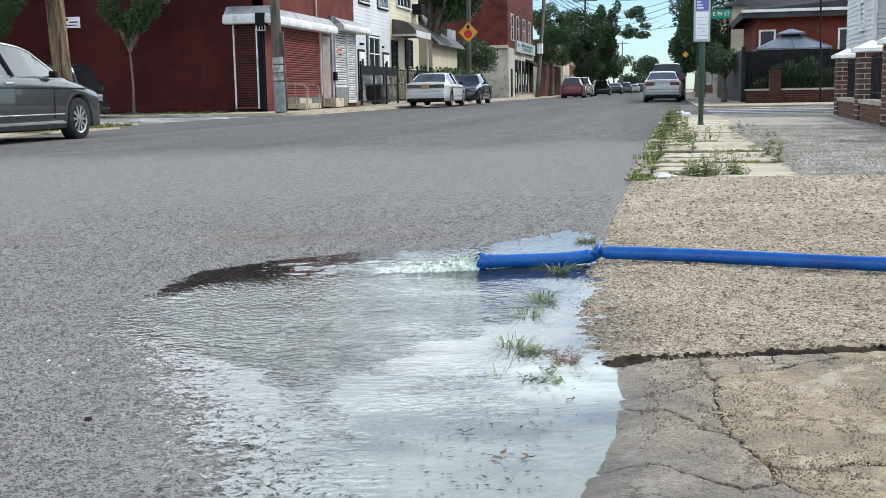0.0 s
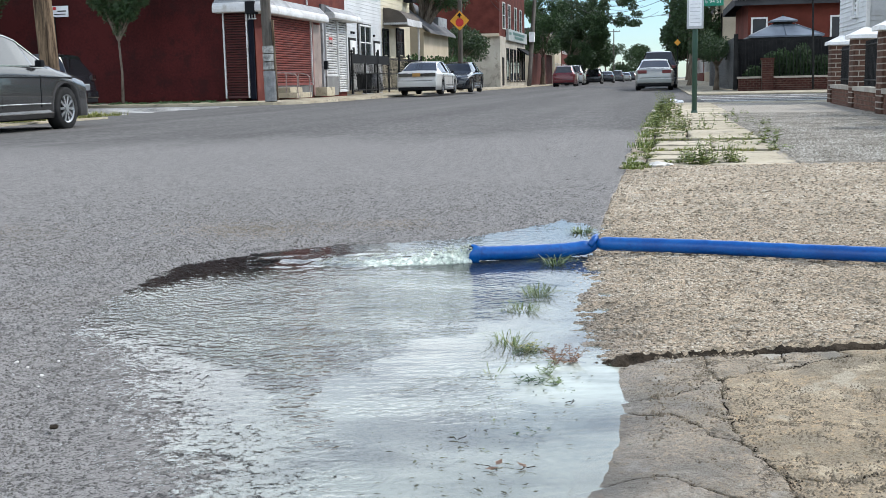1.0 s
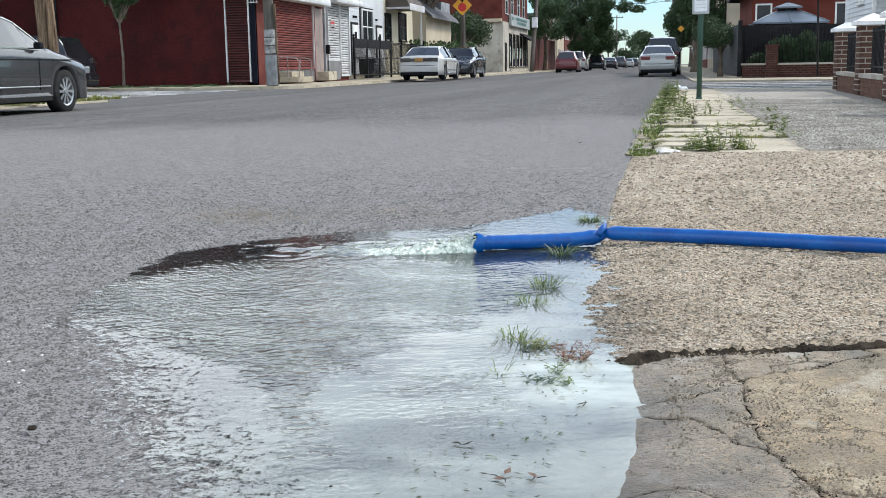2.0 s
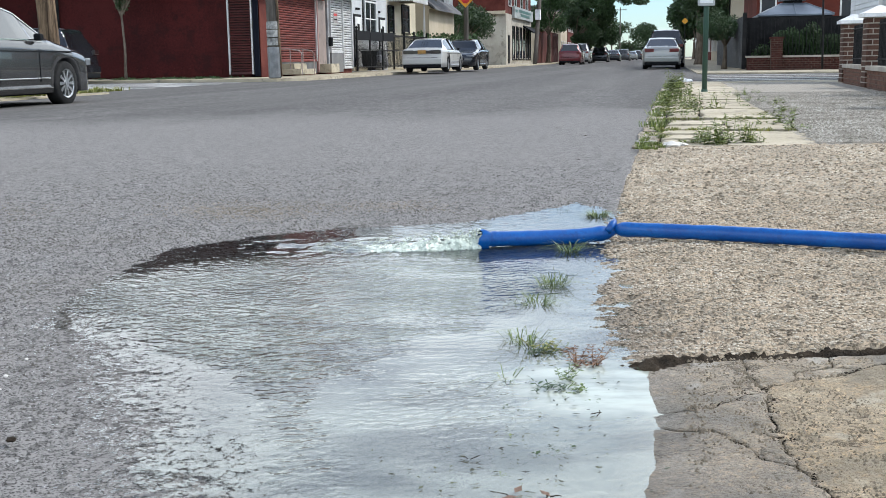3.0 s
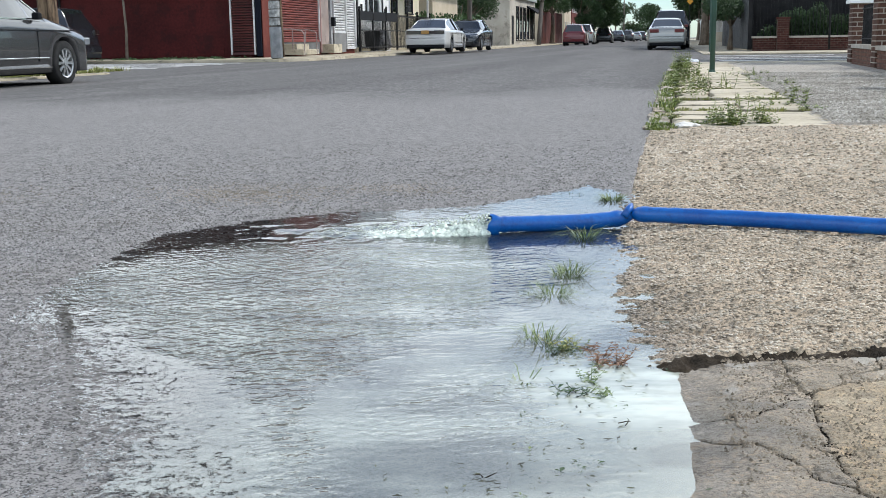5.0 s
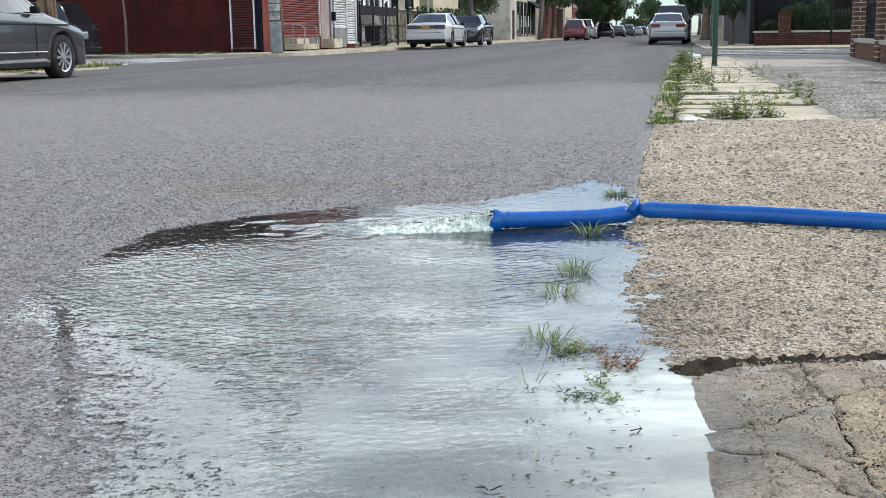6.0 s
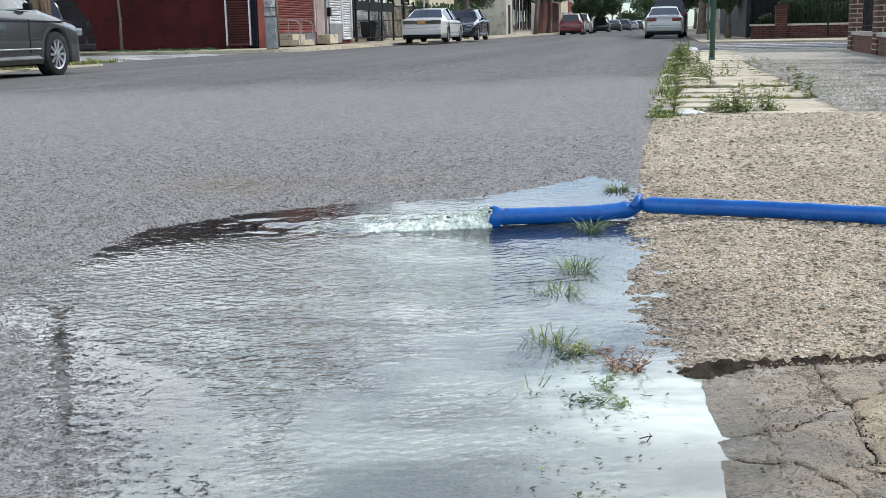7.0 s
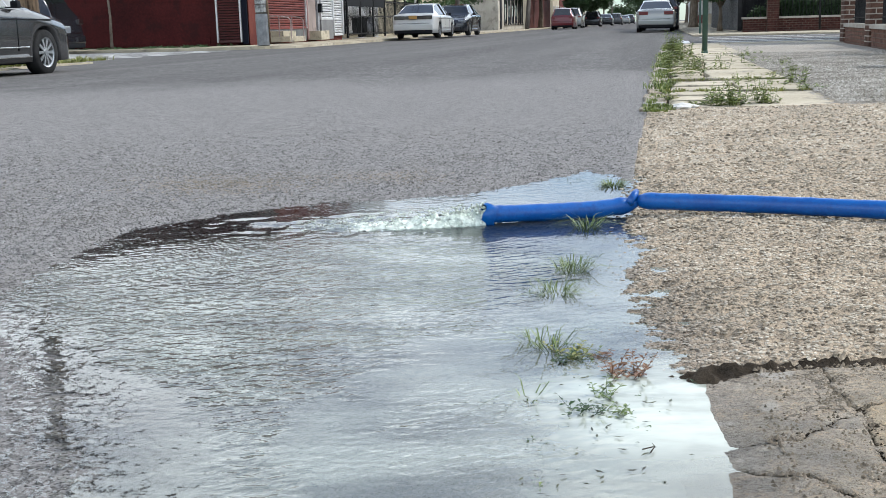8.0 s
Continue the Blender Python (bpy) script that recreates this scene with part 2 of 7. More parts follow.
    reach = node_math(n, l, "ADD", reach, node_range(n, l, node_line(n, l, v, (0.0, 1.0), 2.2), -0.15, 0.15, 0.0, 0.07))
    cover = node_range(n, l, node_math(n, l, "ADD", grain, reach), 0.44, 0.55)
    bare = n.new("ShaderNodeBsdfTransparent")
    film = n.new("ShaderNodeMixShader")
    l.new(cover, film.inputs["Fac"])
    l.new(bare.outputs["BSDF"], film.inputs[1])
    l.new(mix.outputs["Shader"], film.inputs[2])
    l.new(film.outputs["Shader"], out.inputs["Surface"])
    return m


def asphalt_material():
    """Coarse worn chippings near the gutter, a smoother paler course beyond a ragged seam, tyre lanes along the street."""
    m, n, l, b = nodes_of("asphalt")
    v = n.new("ShaderNodeTexCoord").outputs["Object"]
    big = node_noise(n, l, v, 0.5, detail=5, rough=0.6)
    mid = node_noise(n, l, v, 2.4, 0, (1.5, 1.6, 1), 7, 0.72)
    blot = node_noise(n, l, v, 11, 0, (1, 1.5, 1), 6, 0.75)
    patch = node_noise(n, l, v, 48, 0, (1, 1, 1), 5, 0.8)
    grit = node_noise(n, l, v, 210, 0, (1, 1, 1), 4, 0.75)
    # grain stretched along the street so its speckle shows at a low angle
    stretched_grain = node_noise(n, l, v, 34, 0, (1, 5.5, 1), 5, 0.8)
    lanes = node_noise(n, l, v, 0.75, 0, (1, 26, 1), 4, 0.6)
    agg = tex(n, l, "ShaderNodeTexVoronoi", 150, vec=v)
    chip_ = tex(n, l, "ShaderNodeTexVoronoi", 62, vec=v)
    k = lambda c: (c * 1.015, c * 0.975, c * 0.93)
    coarse = ramp(n, l, big, [(0.38, k(0.046)), (0.62, k(0.076))])
    coarse = mixed(n, l, node_range(n, l, mid, 0.54, 0.4, 0, 0.9), coarse, k(0.03))
    coarse = mixed(n, l, node_range(n, l, mid, 0.56, 0.68, 0, 0.5), coarse, (0.15, 0.14, 0.125))
    coarse = mixed(n, l, node_range(n, l, blot, 0.5, 0.4, 0, 0.6), coarse, k(0.04))
    coarse = mixed(n, l, node_range(n, l, patch, 0.5, 0.4, 0, 0.8), coarse, k(0.02))
    coarse = mixed(n, l, node_range(n, l, patch, 0.52, 0.61, 0, 0.85), coarse, k(0.165))
    coarse = mixed(n, l, node_range(n, l, stretched_grain, 0.5, 0.42, 0, 0.85), coarse, k(0.024))
    coarse = mixed(n, l, node_range(n, l, stretched_grain, 0.51, 0.59, 0, 0.8), coarse, k(0.165))
    coarse = mixed(n, l, ramp(n, l, agg.outputs["Color"], [(0.6, (0, 0, 0)), (0.9, (0.85, 0.85, 0.85))]), coarse, k(0.19))
    coarse = mixed(n, l, ramp(n, l, chip_.outputs["Color"], [(0.86, (0, 0, 0)), (0.96, (0.75, 0.75, 0.75))]), coarse, k(0.31))
    coarse = mixed(n, l, node_range(n, l, grit, 0.49, 0.4, 0, 0.9), coarse, k(0.016))
    coarse = mixed(n, l, 1.0, coarse, (0.9, 0.9, 0.9), "MULTIPLY")
    smooth_ = ramp(n, l, lanes, [(0.36, k(0.088)), (0.5, k(0.115)), (0.64, k(0.142))])
    smooth_ = mixed(n, l, node_range(n, l, mid, 0.5, 0.36, 0, 0.6), smooth_, k(0.075))
    smooth_ = mixed(n, l, node_range(n, l, stretched_grain, 0.52, 0.42, 0, 0.7), smooth_, k(0.075))
    smooth_ = mixed(n, l, node_range(n, l, stretched_grain, 0.52, 0.62, 0, 0.5), smooth_, k(0.22))
    fray = node_math(n, l, "MULTIPLY_ADD", node_noise(n, l, v, 0.55, 0, (1, 2.2, 1), 6, 0.65), 6.0, -3.0)
    seam = node_range(n, l, node_line(n, l, v, (-0.6, 1.0), 12.6, fray), -1.4, 1.8)
    col = mixed(n, l, seam, coarse, smooth_)
    l.new(col, b.inputs["Base Color"])
    b.inputs["Roughness"].default_value = 0.85
    b.inputs["Specular IOR Level"].default_value = 0.12
    bump(n, l, b, mixed(n, l, 0.5, grit, patch), 0.7, 0.008)
    return m


def plain(name, c, rough=0.5, metal=0.0, coat=0.0):
    return surface(name, tuple(0.85 * x for x in c), tuple(min(1, 1.1 * x) for x in c), 2.0, 60, rough, metal, 0.05, 0.003, coat)


def leaf_material(name, c1, c2):
    m, n, l, b = nodes_of(name)
    g = n.new("ShaderNodeNewGeometry")
    col = ramp(n, l, g.outputs["Random Per Island"], [(0.0, c1), (1.0, c2)])
    l.new(col, b.inputs["Base Color"])
    b.inputs["Roughness"].default_value = 0.55
    b.inputs["Transmission Weight"].default_value = 0.0
    b.inputs["Subsurface Weight"].default_value = 0.0
    return m


def glass_material(name, c, rough=0.03, ior=1.5):
    m, n, l, b = nodes_of(name)
    v = n.new("ShaderNodeTexCoord").outputs["Object"]
    t = tex(n, l, "ShaderNodeTexNoise", 1.5, 3, v)
    l.new(ramp(n, l, t.outputs["Fac"], [(0.3, tuple(0.7 * x for x in c)), (0.7, c)]), b.inputs["Base Color"])
    b.inputs["Roughness"].default_value = rough
    b.inputs["Specular IOR Level"].default_value = 0.55
    b.inputs["IOR"].default_value = ior
    return m


def slab_material(name, wet, tint=(1.0, 1.0, 1.0)):
    """Old pitted concrete: tan, with grey damp areas, pale dust and fine grit."""
    m, n, l, b = nodes_of(name)
    v = n.new("ShaderNodeTexCoord").outputs["Object"]
    big = tex(n, l, "ShaderNodeTexNoise", 3.1, 5, v, 0.6)
    mid = tex(n, l, "ShaderNodeTexNoise", 14, 6, v, 0.7)
    grit = tex(n, l, "ShaderNodeTexNoise", 190, 4, v, 0.75)
    agg = tex(n, l, "ShaderNodeTexVoronoi", 130, vec=v)
    col = ramp(n, l, big.outputs["Fac"], [(0.36, (0.2, 0.18, 0.145)), (0.43, (0.3, 0.255, 0.185)), (0.48, (0.47, 0.365, 0.245)), (0.6, (0.54, 0.44, 0.32))])
    col = mixed(n, l, ramp(n, l, mid.outputs["Fac"], [(0.38, (0.6, 0.6, 0.6)), (0.49, (0, 0, 0))]), col, (0.13, 0.112, 0.082))
    col = mixed(n, l, ramp(n, l, mid.outputs["Fac"], [(0.54, (0, 0, 0)), (0.66, (0.5, 0.5, 0.5))]), col, (0.36, 0.33, 0.275))
    col = mixed(n, l, ramp(n, l, agg.outputs["Color"], [(0.72, (0, 0, 0)), (0.95, (0.7, 0.7, 0.7))]), col, (0.3, 0.27, 0.22))
    pock = tex(n, l, "ShaderNodeTexNoise", 75, 5, v, 0.75)
    col = mixed(n, l, ramp(n, l, pock.outputs["Fac"], [(0.35, (0.8, 0.8, 0.8)), (0.42, (0, 0, 0))]), col, (0.08, 0.062, 0.042))
    dust = tex(n, l, "ShaderNodeTexNoise", 6, 7, v, 0.75)
    col = mixed(n, l, ramp(n, l, dust.outputs["Fac"], [(0.54, (0, 0, 0)), (0.64, (0.8, 0.8, 0.8))]), col, (0.56, 0.5, 0.4))
    col = mixed(n, l, ramp(n, l, grit.outputs["Fac"], [(0.38, (0.6, 0.6, 0.6)), (0.5, (0, 0, 0))]), col, (0.12, 0.098, 0.07))
    bent = mixed(n, l, 0.12, v, mid.outputs["Color"])
    web = n.new("ShaderNodeTexVoronoi")
    web.feature = "DISTANCE_TO_EDGE"
    web.inputs["Scale"].default_value = 4.6
    l.new(bent, web.inputs["Vector"])
    hair = node_math(n, l, "MULTIPLY", node_range(n, l, web.outputs["Distance"], 0.006, 0.014, 0.75, 0.0), node_range(n, l, big.outputs["Fac"], 0.44, 0.5))
    col = mixed(n, l, hair, col, (0.06, 0.048, 0.034))
    worn = node_noise(n, l, v, 8.5, 0, (1, 1.3, 1), 3, 0.5)
    col = mixed(n, l, node_range(n, l, worn, 0.6, 0.66, 0, 0.75), col, (0.44, 0.41, 0.35))
    col = mixed(n, l, node_range(n, l, worn, 0.4, 0.34, 0, 0.5), col, (0.2, 0.19, 0.165))
    col = mixed(n, l, 1.0, col, tint, "MULTIPLY")
    if wet:
        col = wetted(n, l, b, v, col)
    else:
        l.new(ramp(n, l, big.outputs["Fac"], [(0.42, (0.4, 0.4, 0.4)), (0.52, (0.85, 0.85, 0.85))]), b.inputs["Roughness"])
    l.new(col, b.inputs["Base Color"])
    b.inputs["Specular IOR Level"].default_value = 0.2
    lump = tex(n, l, "ShaderNodeTexNoise", 34, 4, v, 0.6)
    bump(n, l, b, mixed(n, l, 0.4, mixed(n, l, 0.5, pock.outputs["Fac"], grit.outputs["Fac"]), lump.outputs["Fac"]), 1.0, 0.02)
    return m


def stone_mix(name, stops, wet=False):
    m, n, l, b = nodes_of(name)
    g = n.new("ShaderNodeNewGeometry")
    v = n.new("ShaderNodeTexCoord").outputs["Object"]
    t = tex(n, l, "ShaderNodeTexNoise", 220, 4, v)
    big = tex(n, l, "ShaderNodeTexNoise", 2.2, 4, v)
    col = ramp(n, l, g.outputs["Random Per Island"], stops)
    col = mixed(n, l, ramp(n, l, t.outputs["Fac"], [(0.35, (0.5, 0.5, 0.5)), (0.6, (0, 0, 0))]), col, (0.09, 0.08, 0.065))
    col = mixed(n, l, ramp(n, l, big.outputs["Fac"], [(0.38, (0.45, 0.45, 0.45)), (0.58, (0, 0, 0))]), col, (0.11, 0.095, 0.07))
    if wet:
        col = wetted(n, l, b, v, col)
    else:
        b.inputs["Roughness"].default_value = 0.85
    l.new(col, b.inputs["Base Color"])
    b.inputs["Specular IOR Level"].default_value = 0.12
    return m


PEBBLE_STONES = stone_mix("pavement_pebbles", [(0.0, (0.12, 0.095, 0.07)), (0.22, (0.36, 0.3, 0.22)), (0.36, (0.47, 0.4, 0.3)), (0.62, (0.6, 0.52, 0.405)), (0.9, (0.66, 0.58, 0.46)), (1.0, (0.72, 0.65, 0.54))], wet=True)
GREY_STONES = stone_mix("grey_pebbles", [(0.0, (0.2, 0.182, 0.15)), (0.3, (0.35, 0.32, 0.27)), (0.7, (0.47, 0.435, 0.375)), (1.0, (0.62, 0.585, 0.52))])
TAN_GRIT = stone_mix("tan_grit", [(0.0, (0.17, 0.135, 0.095)), (0.5, (0.34, 0.275, 0.195)), (1.0, (0.5, 0.42, 0.32))], wet=True)
DRY_GRIT = stone_mix("dry_tan_grit", [(0.0, (0.2, 0.165, 0.12)), (0.5, (0.36, 0.3, 0.225)), (1.0, (0.5, 0.43, 0.34))])
SILT_GLARE = surface("pale_silt_glare", (0.24, 0.25, 0.21), (0.42, 0.43, 0.36), 5, 60, 0.9, relief=0.3, dist=0.004, wear=(0.14, 0.145, 0.12))
ROAD_STONES = stone_mix("road_chippings", [(0.0, (0.075, 0.075, 0.076)), (0.3, (0.13, 0.13, 0.13)), (0.7, (0.2, 0.198, 0.195)), (0.92, (0.32, 0.315, 0.31)), (1.0, (0.5, 0.5, 0.49))])
ASPHALT = asphalt_material()
PEBBLE = pebble_material("exposed_aggregate", (0.34, 0.275, 0.2))
PEBBLE_GREY = pebble_material("grey_aggregate", (0.29, 0.268, 0.23))
CONCRETE = slab_material("old_concrete", True)
TAN_CONCRETE = slab_material("tan_concrete", True, (1.05, 1.0, 0.9))
KERB_CONCRETE = slab_material("kerb_concrete", False)
SIDEWALK = surface("sidewalk_concrete", (0.33, 0.29, 0.21), (0.47, 0.415, 0.315), 0.8, 60, 0.9, relief=0.3, dist=0.004, wear=(0.15, 0.14, 0.115), vary=0.08)
DIRT = surface("dark_dirt", (0.012, 0.0095, 0.007), (0.05, 0.038, 0.026), 14, 150, 0.95, relief=0.8, dist=0.006)
WATER = water_material()
HOSE = surface("blue_lay_flat_hose", (0.001, 0.062, 0.27), (0.002, 0.098, 0.36), 6, 90, 0.33, relief=0.2, dist=0.004, wear=(0.002, 0.055, 0.23))
HOSE.node_tree.nodes["Principled BSDF"].inputs["Specular IOR Level"].default_value = 0.4
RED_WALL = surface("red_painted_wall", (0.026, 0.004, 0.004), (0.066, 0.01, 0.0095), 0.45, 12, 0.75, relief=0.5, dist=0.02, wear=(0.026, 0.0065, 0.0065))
RED_BRICK = surface("red_brick", (0.085, 0.022, 0.018), (0.14, 0.04, 0.03), 1.2, 30, 0.85, relief=0.4, dist=0.01, vary=0.22)
BROWN_BRICK = surface("brown_brick", (0.068, 0.036, 0.026), (0.13, 0.07, 0.05), 3, 45, 0.85, relief=0.4, dist=0.006, vary=0.3)
DARK_MORTAR = surface("grimy_mortar", (0.1, 0.075, 0.06), (0.16, 0.125, 0.1), 2, 60, 0.95, relief=0.4, dist=0.004)
MORTAR = surface("mortar", (0.3, 0.27, 0.23), (0.42, 0.38, 0.33), 2, 60, 0.95, relief=0.4, dist=0.004)
RED_SHUTTER = surface("red_shutter_paint", (0.12, 0.022, 0.018), (0.2, 0.04, 0.03), 0.8, 40, 0.55, relief=0.1, vary=0.06, wear=(0.14, 0.035, 0.03))
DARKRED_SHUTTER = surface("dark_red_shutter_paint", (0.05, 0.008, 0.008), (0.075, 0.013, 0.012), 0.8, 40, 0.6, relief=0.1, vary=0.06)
WHITE_METAL = surface("white_painted_metal", (0.46, 0.46, 0.455), (0.6, 0.605, 0.61), 1.0, 40, 0.5, relief=0.08, wear=(0.36, 0.34, 0.31), vary=0.04)
GALVANISED = surface("weathered_galvanised_sheet", (0.2, 0.21, 0.22), (0.34, 0.35, 0.36), 1.2, 30, 0.55, metal=0.2, relief=0.12, wear=(0.16, 0.15, 0.14))
WHITE_SIDING = surface("white_siding", (0.5, 0.515, 0.525), (0.6, 0.615, 0.62), 0.6, 30, 0.6, relief=0.1, wear=(0.48, 0.485, 0.48), vary=0.03)
CREAM_SIDING = surface("cream_siding", (0.52, 0.47, 0.34), (0.62, 0.56, 0.42), 0.6, 30, 0.65, relief=0.1, vary=0.03)
BEIGE_WALL = surface("beige_stucco", (0.42, 0.36, 0.27), (0.54, 0.47, 0.36), 0.5, 30, 0.85, relief=0.3)
GREY_ROOF = surface("grey_roofing", (0.09, 0.09, 0.095), (0.16, 0.16, 0.165), 1, 40, 0.8, relief=0.3)
BLUE_GREY_ROOF = surface("blue_grey_metal_roof", (0.1, 0.12, 0.145), (0.17, 0.2, 0.23), 1, 40, 0.4, metal=0.3, relief=0.1)
FENCE_GREY = surface("dark_grey_fence_paint", (0.03, 0.033, 0.037), (0.055, 0.06, 0.066), 3, 60, 0.5, relief=0.1, vary=0.2)
BLACK_IRON = surface("black_iron", (0.008, 0.008, 0.009), (0.02, 0.02, 0.02), 3, 60, 0.72, metal=0.0, relief=0.1)
WINDOW_GLASS = glass_material("dark_window_glass", (0.035, 0.04, 0.045))
CAR_GLASS = glass_material("tinted_car_glass", (0.012, 0.014, 0.016), 0.02, 1.75)
WINDOW_FRAME = plain("white_window_frame", (0.72, 0.72, 0.7), 0.5)
POLE_WOOD = surface("weathered_pole_wood", (0.035, 0.022, 0.014), (0.22, 0.155, 0.1), 2, 40, 0.9, relief=0.6, dist=0.01, stretch=(8, 8, 0.7), wear=(0.05, 0.04, 0.03))
POLE_GREY = surface("grey_pole_wood", (0.07, 0.062, 0.053), (0.13, 0.115, 0.1), 2, 40, 0.9, relief=0.5, dist=0.01, stretch=(8, 8, 0.7))
BARK = surface("bark", (0.1, 0.08, 0.06), (0.2, 0.165, 0.13), 4, 60, 0.9, relief=0.6, dist=0.01, stretch=(3, 3, 0.8))
LEAF = leaf_material("green_leaves", (0.02, 0.05, 0.014), (0.06, 0.125, 0.035))
LEAF_DARK = leaf_material("dark_green_leaves", (0.012, 0.034, 0.009), (0.045, 0.09, 0.024))
LEAF_WEED = leaf_material("weed_leaves", (0.06, 0.095, 0.016), (0.21, 0.25, 0.055))
LEAF_GRASS = leaf_material("puddle_grass", (0.04, 0.075, 0.02), (0.19, 0.25, 0.08))
DEAD_LEAF = leaf_material("dead_leaf_brown", (0.24, 0.15, 0.105), (0.34, 0.23, 0.17))
LEAF_DRY = leaf_material("dry_leaves", (0.11, 0.045, 0.022), (0.22, 0.11, 0.05))
LEAF_YELLOW = leaf_material("yellow_green_leaves", (0.12, 0.14, 0.03), (0.26, 0.26, 0.06))
GREEN_POLE = plain("green_painted_steel", (0.03, 0.075, 0.055), 0.5)
TYRE = surface("tyre_rubber", (0.012, 0.012, 0.012), (0.03, 0.03, 0.03), 5, 80, 0.85, relief=0.3, dist=0.002)
RIM = surface("alloy_rim", (0.42, 0.43, 0.44), (0.62, 0.63, 0.64), 5, 80, 0.3, metal=0.9, relief=0.02)
CHROME = surface("chrome", (0.6, 0.6, 0.6), (0.75, 0.75, 0.75), 5, 60, 0.15, metal=1.0, relief=0.0)
BLACK_TRIM = plain("black_trim", (0.01, 0.011, 0.013), 0.75)
RED_LAMP = plain("red_tail_lamp", (0.13, 0.008, 0.008), 0.4, coat=0.15)
CLEAR_LAMP = plain("clear_headlamp", (0.17, 0.185, 0.2), 0.1, coat=0.8)
WHITE_PAINT = surface("worn_road_paint", (0.5, 0.49, 0.46), (0.7, 0.69, 0.66), 2, 60, 0.85, relief=0.3, dist=0.003, wear=(0.16, 0.16, 0.15))
PLATE = plain("orange_plate", (0.42, 0.23, 0.06), 0.5)
SIGN_ORANGE = plain("orange_sign_sheet", (0.72, 0.33, 0.02), 0.5)
SIGN_RED = plain("red_sign_sheet", (0.5, 0.02, 0.02), 0.5)
SIGN_GREEN = plain("green_sign_sheet", (0.0, 0.2, 0.12), 0.5)
SIGN_WHITE = plain("white_sign_sheet", (0.75, 0.76, 0.78), 0.5)
SIGN_BLUE = plain("purple_blue_sign_sheet", (0.12, 0.13, 0.36), 0.5)
BARK_LITTER = plain("pale_stone_chip", (0.62, 0.6, 0.56), 0.8)
# ---- building blocks ----
def finish(ob_name, bm, material, smooth=False):
    me = bpy.data.meshes.new(ob_name)
    bmesh.ops.recalc_face_normals(bm, faces=bm.faces[:])
    if smooth:
        for f in bm.faces:
            f.smooth = True
    bm.to_mesh(me)
    bm.free()
    me.materials.append(material)
    return me


def part(name, bm, material, parent, label="", smooth=False):
    ob = new(name, finish(name, bm, material, smooth))
    ob.parent = parent
    if parent is not None and parent.type == "EMPTY" and parent.parent is None:
        ob.matrix_parent_inverse = parent.matrix_basis.inverted() if parent.get("world_parts") else Matrix()
    if label:
        ob["label"] = label
    return ob


def thing(name, place=(0, 0, 0), turn=0.0, label="", category="", group="", kind=""):
    """An Empty at the base of a thing; its parts are made in its own coordinates."""
    e = new(name)
    e.empty_display_size = 0.2
    e.matrix_basis = pose(*place, 0, 0, turn)
    return tagged(e, label, category, group, kind)


def solid(name, bm, material, label="", category="", group="", kind="", smooth=False):
    return tagged(new(name, finish(name, bm, material, smooth)), label, category, group, kind)


def box(x0, y0, z0, x1, y1, z1, bm=None, bevel=0.0):
    own = bmesh.new() if bm is None else bm
    c = [(x0, y0, z0), (x1, y0, z0), (x1, y1, z0), (x0, y1, z0), (x0, y0, z1), (x1, y0, z1), (x1, y1, z1), (x0, y1, z1)]
    v = [own.verts.new(p) for p in c]
    fs = [own.faces.new([v[i] for i in q]) for q in ((3, 2, 1, 0), (4, 5, 6, 7), (0, 1, 5, 4), (1, 2, 6, 5), (2, 3, 7, 6), (3, 0, 4, 7))]
    if bevel:
        es = list({e for f in fs for e in f.edges})
        bmesh.ops.bevel(own, geom=es, offset=bevel, segments=2, affect="EDGES", profile=0.6)
    return own


def tube(points, radii, sides=12, bm=None, caps=True, flat=1.0):
    """A swept round tube along points with a radius at each."""
    own = bmesh.new() if bm is None else bm
    pts = [Vector(p) for p in points]
    rings = []
    ref = None
    for i, p in enumerate(pts):
        d = (pts[min(i + 1, len(pts) - 1)] - pts[max(i - 1, 0)]).normalized()
        if ref is None:
            ref = Vector((0, 0, 1)) if abs(d.z) < 0.9 else Vector((1, 0, 0))
        a = d.cross(ref).normalized()
        b = a.cross(d).normalized()
        ref = b
        r = radii[i] if isinstance(radii, (list, tuple)) else radii
        rings.append([own.verts.new(p + a * r * math.cos(2 * math.pi * k / sides) + b * r * flat * math.sin(2 * math.pi * k / sides)) for k in range(sides)])
    for r0, r1 in zip(rings, rings[1:]):
        for k in range(sides):
            own.faces.new((r0[k], r0[(k + 1) % sides], r1[(k + 1) % sides], r1[k]))
    if caps:
        own.faces.new(rings[0][::-1])
        own.faces.new(rings[-1])
    return own


def prism(outline, z0, z1, bm=None):
    """A flat outline (x, y) raised from z0 to z1."""
    own = bmesh.new() if bm is None else bm
    lo = [own.verts.new((x, y, z0)) for x, y in outline]
    hi = [own.verts.new((x, y, z1)) for x, y in outline]
    own.faces.new(lo[::-1])
    own.faces.new(hi)
    k = len(lo)
    for i in range(k):
        own.faces.new((lo[i], lo[(i + 1) % k], hi[(i + 1) % k], hi[i]))
    return own


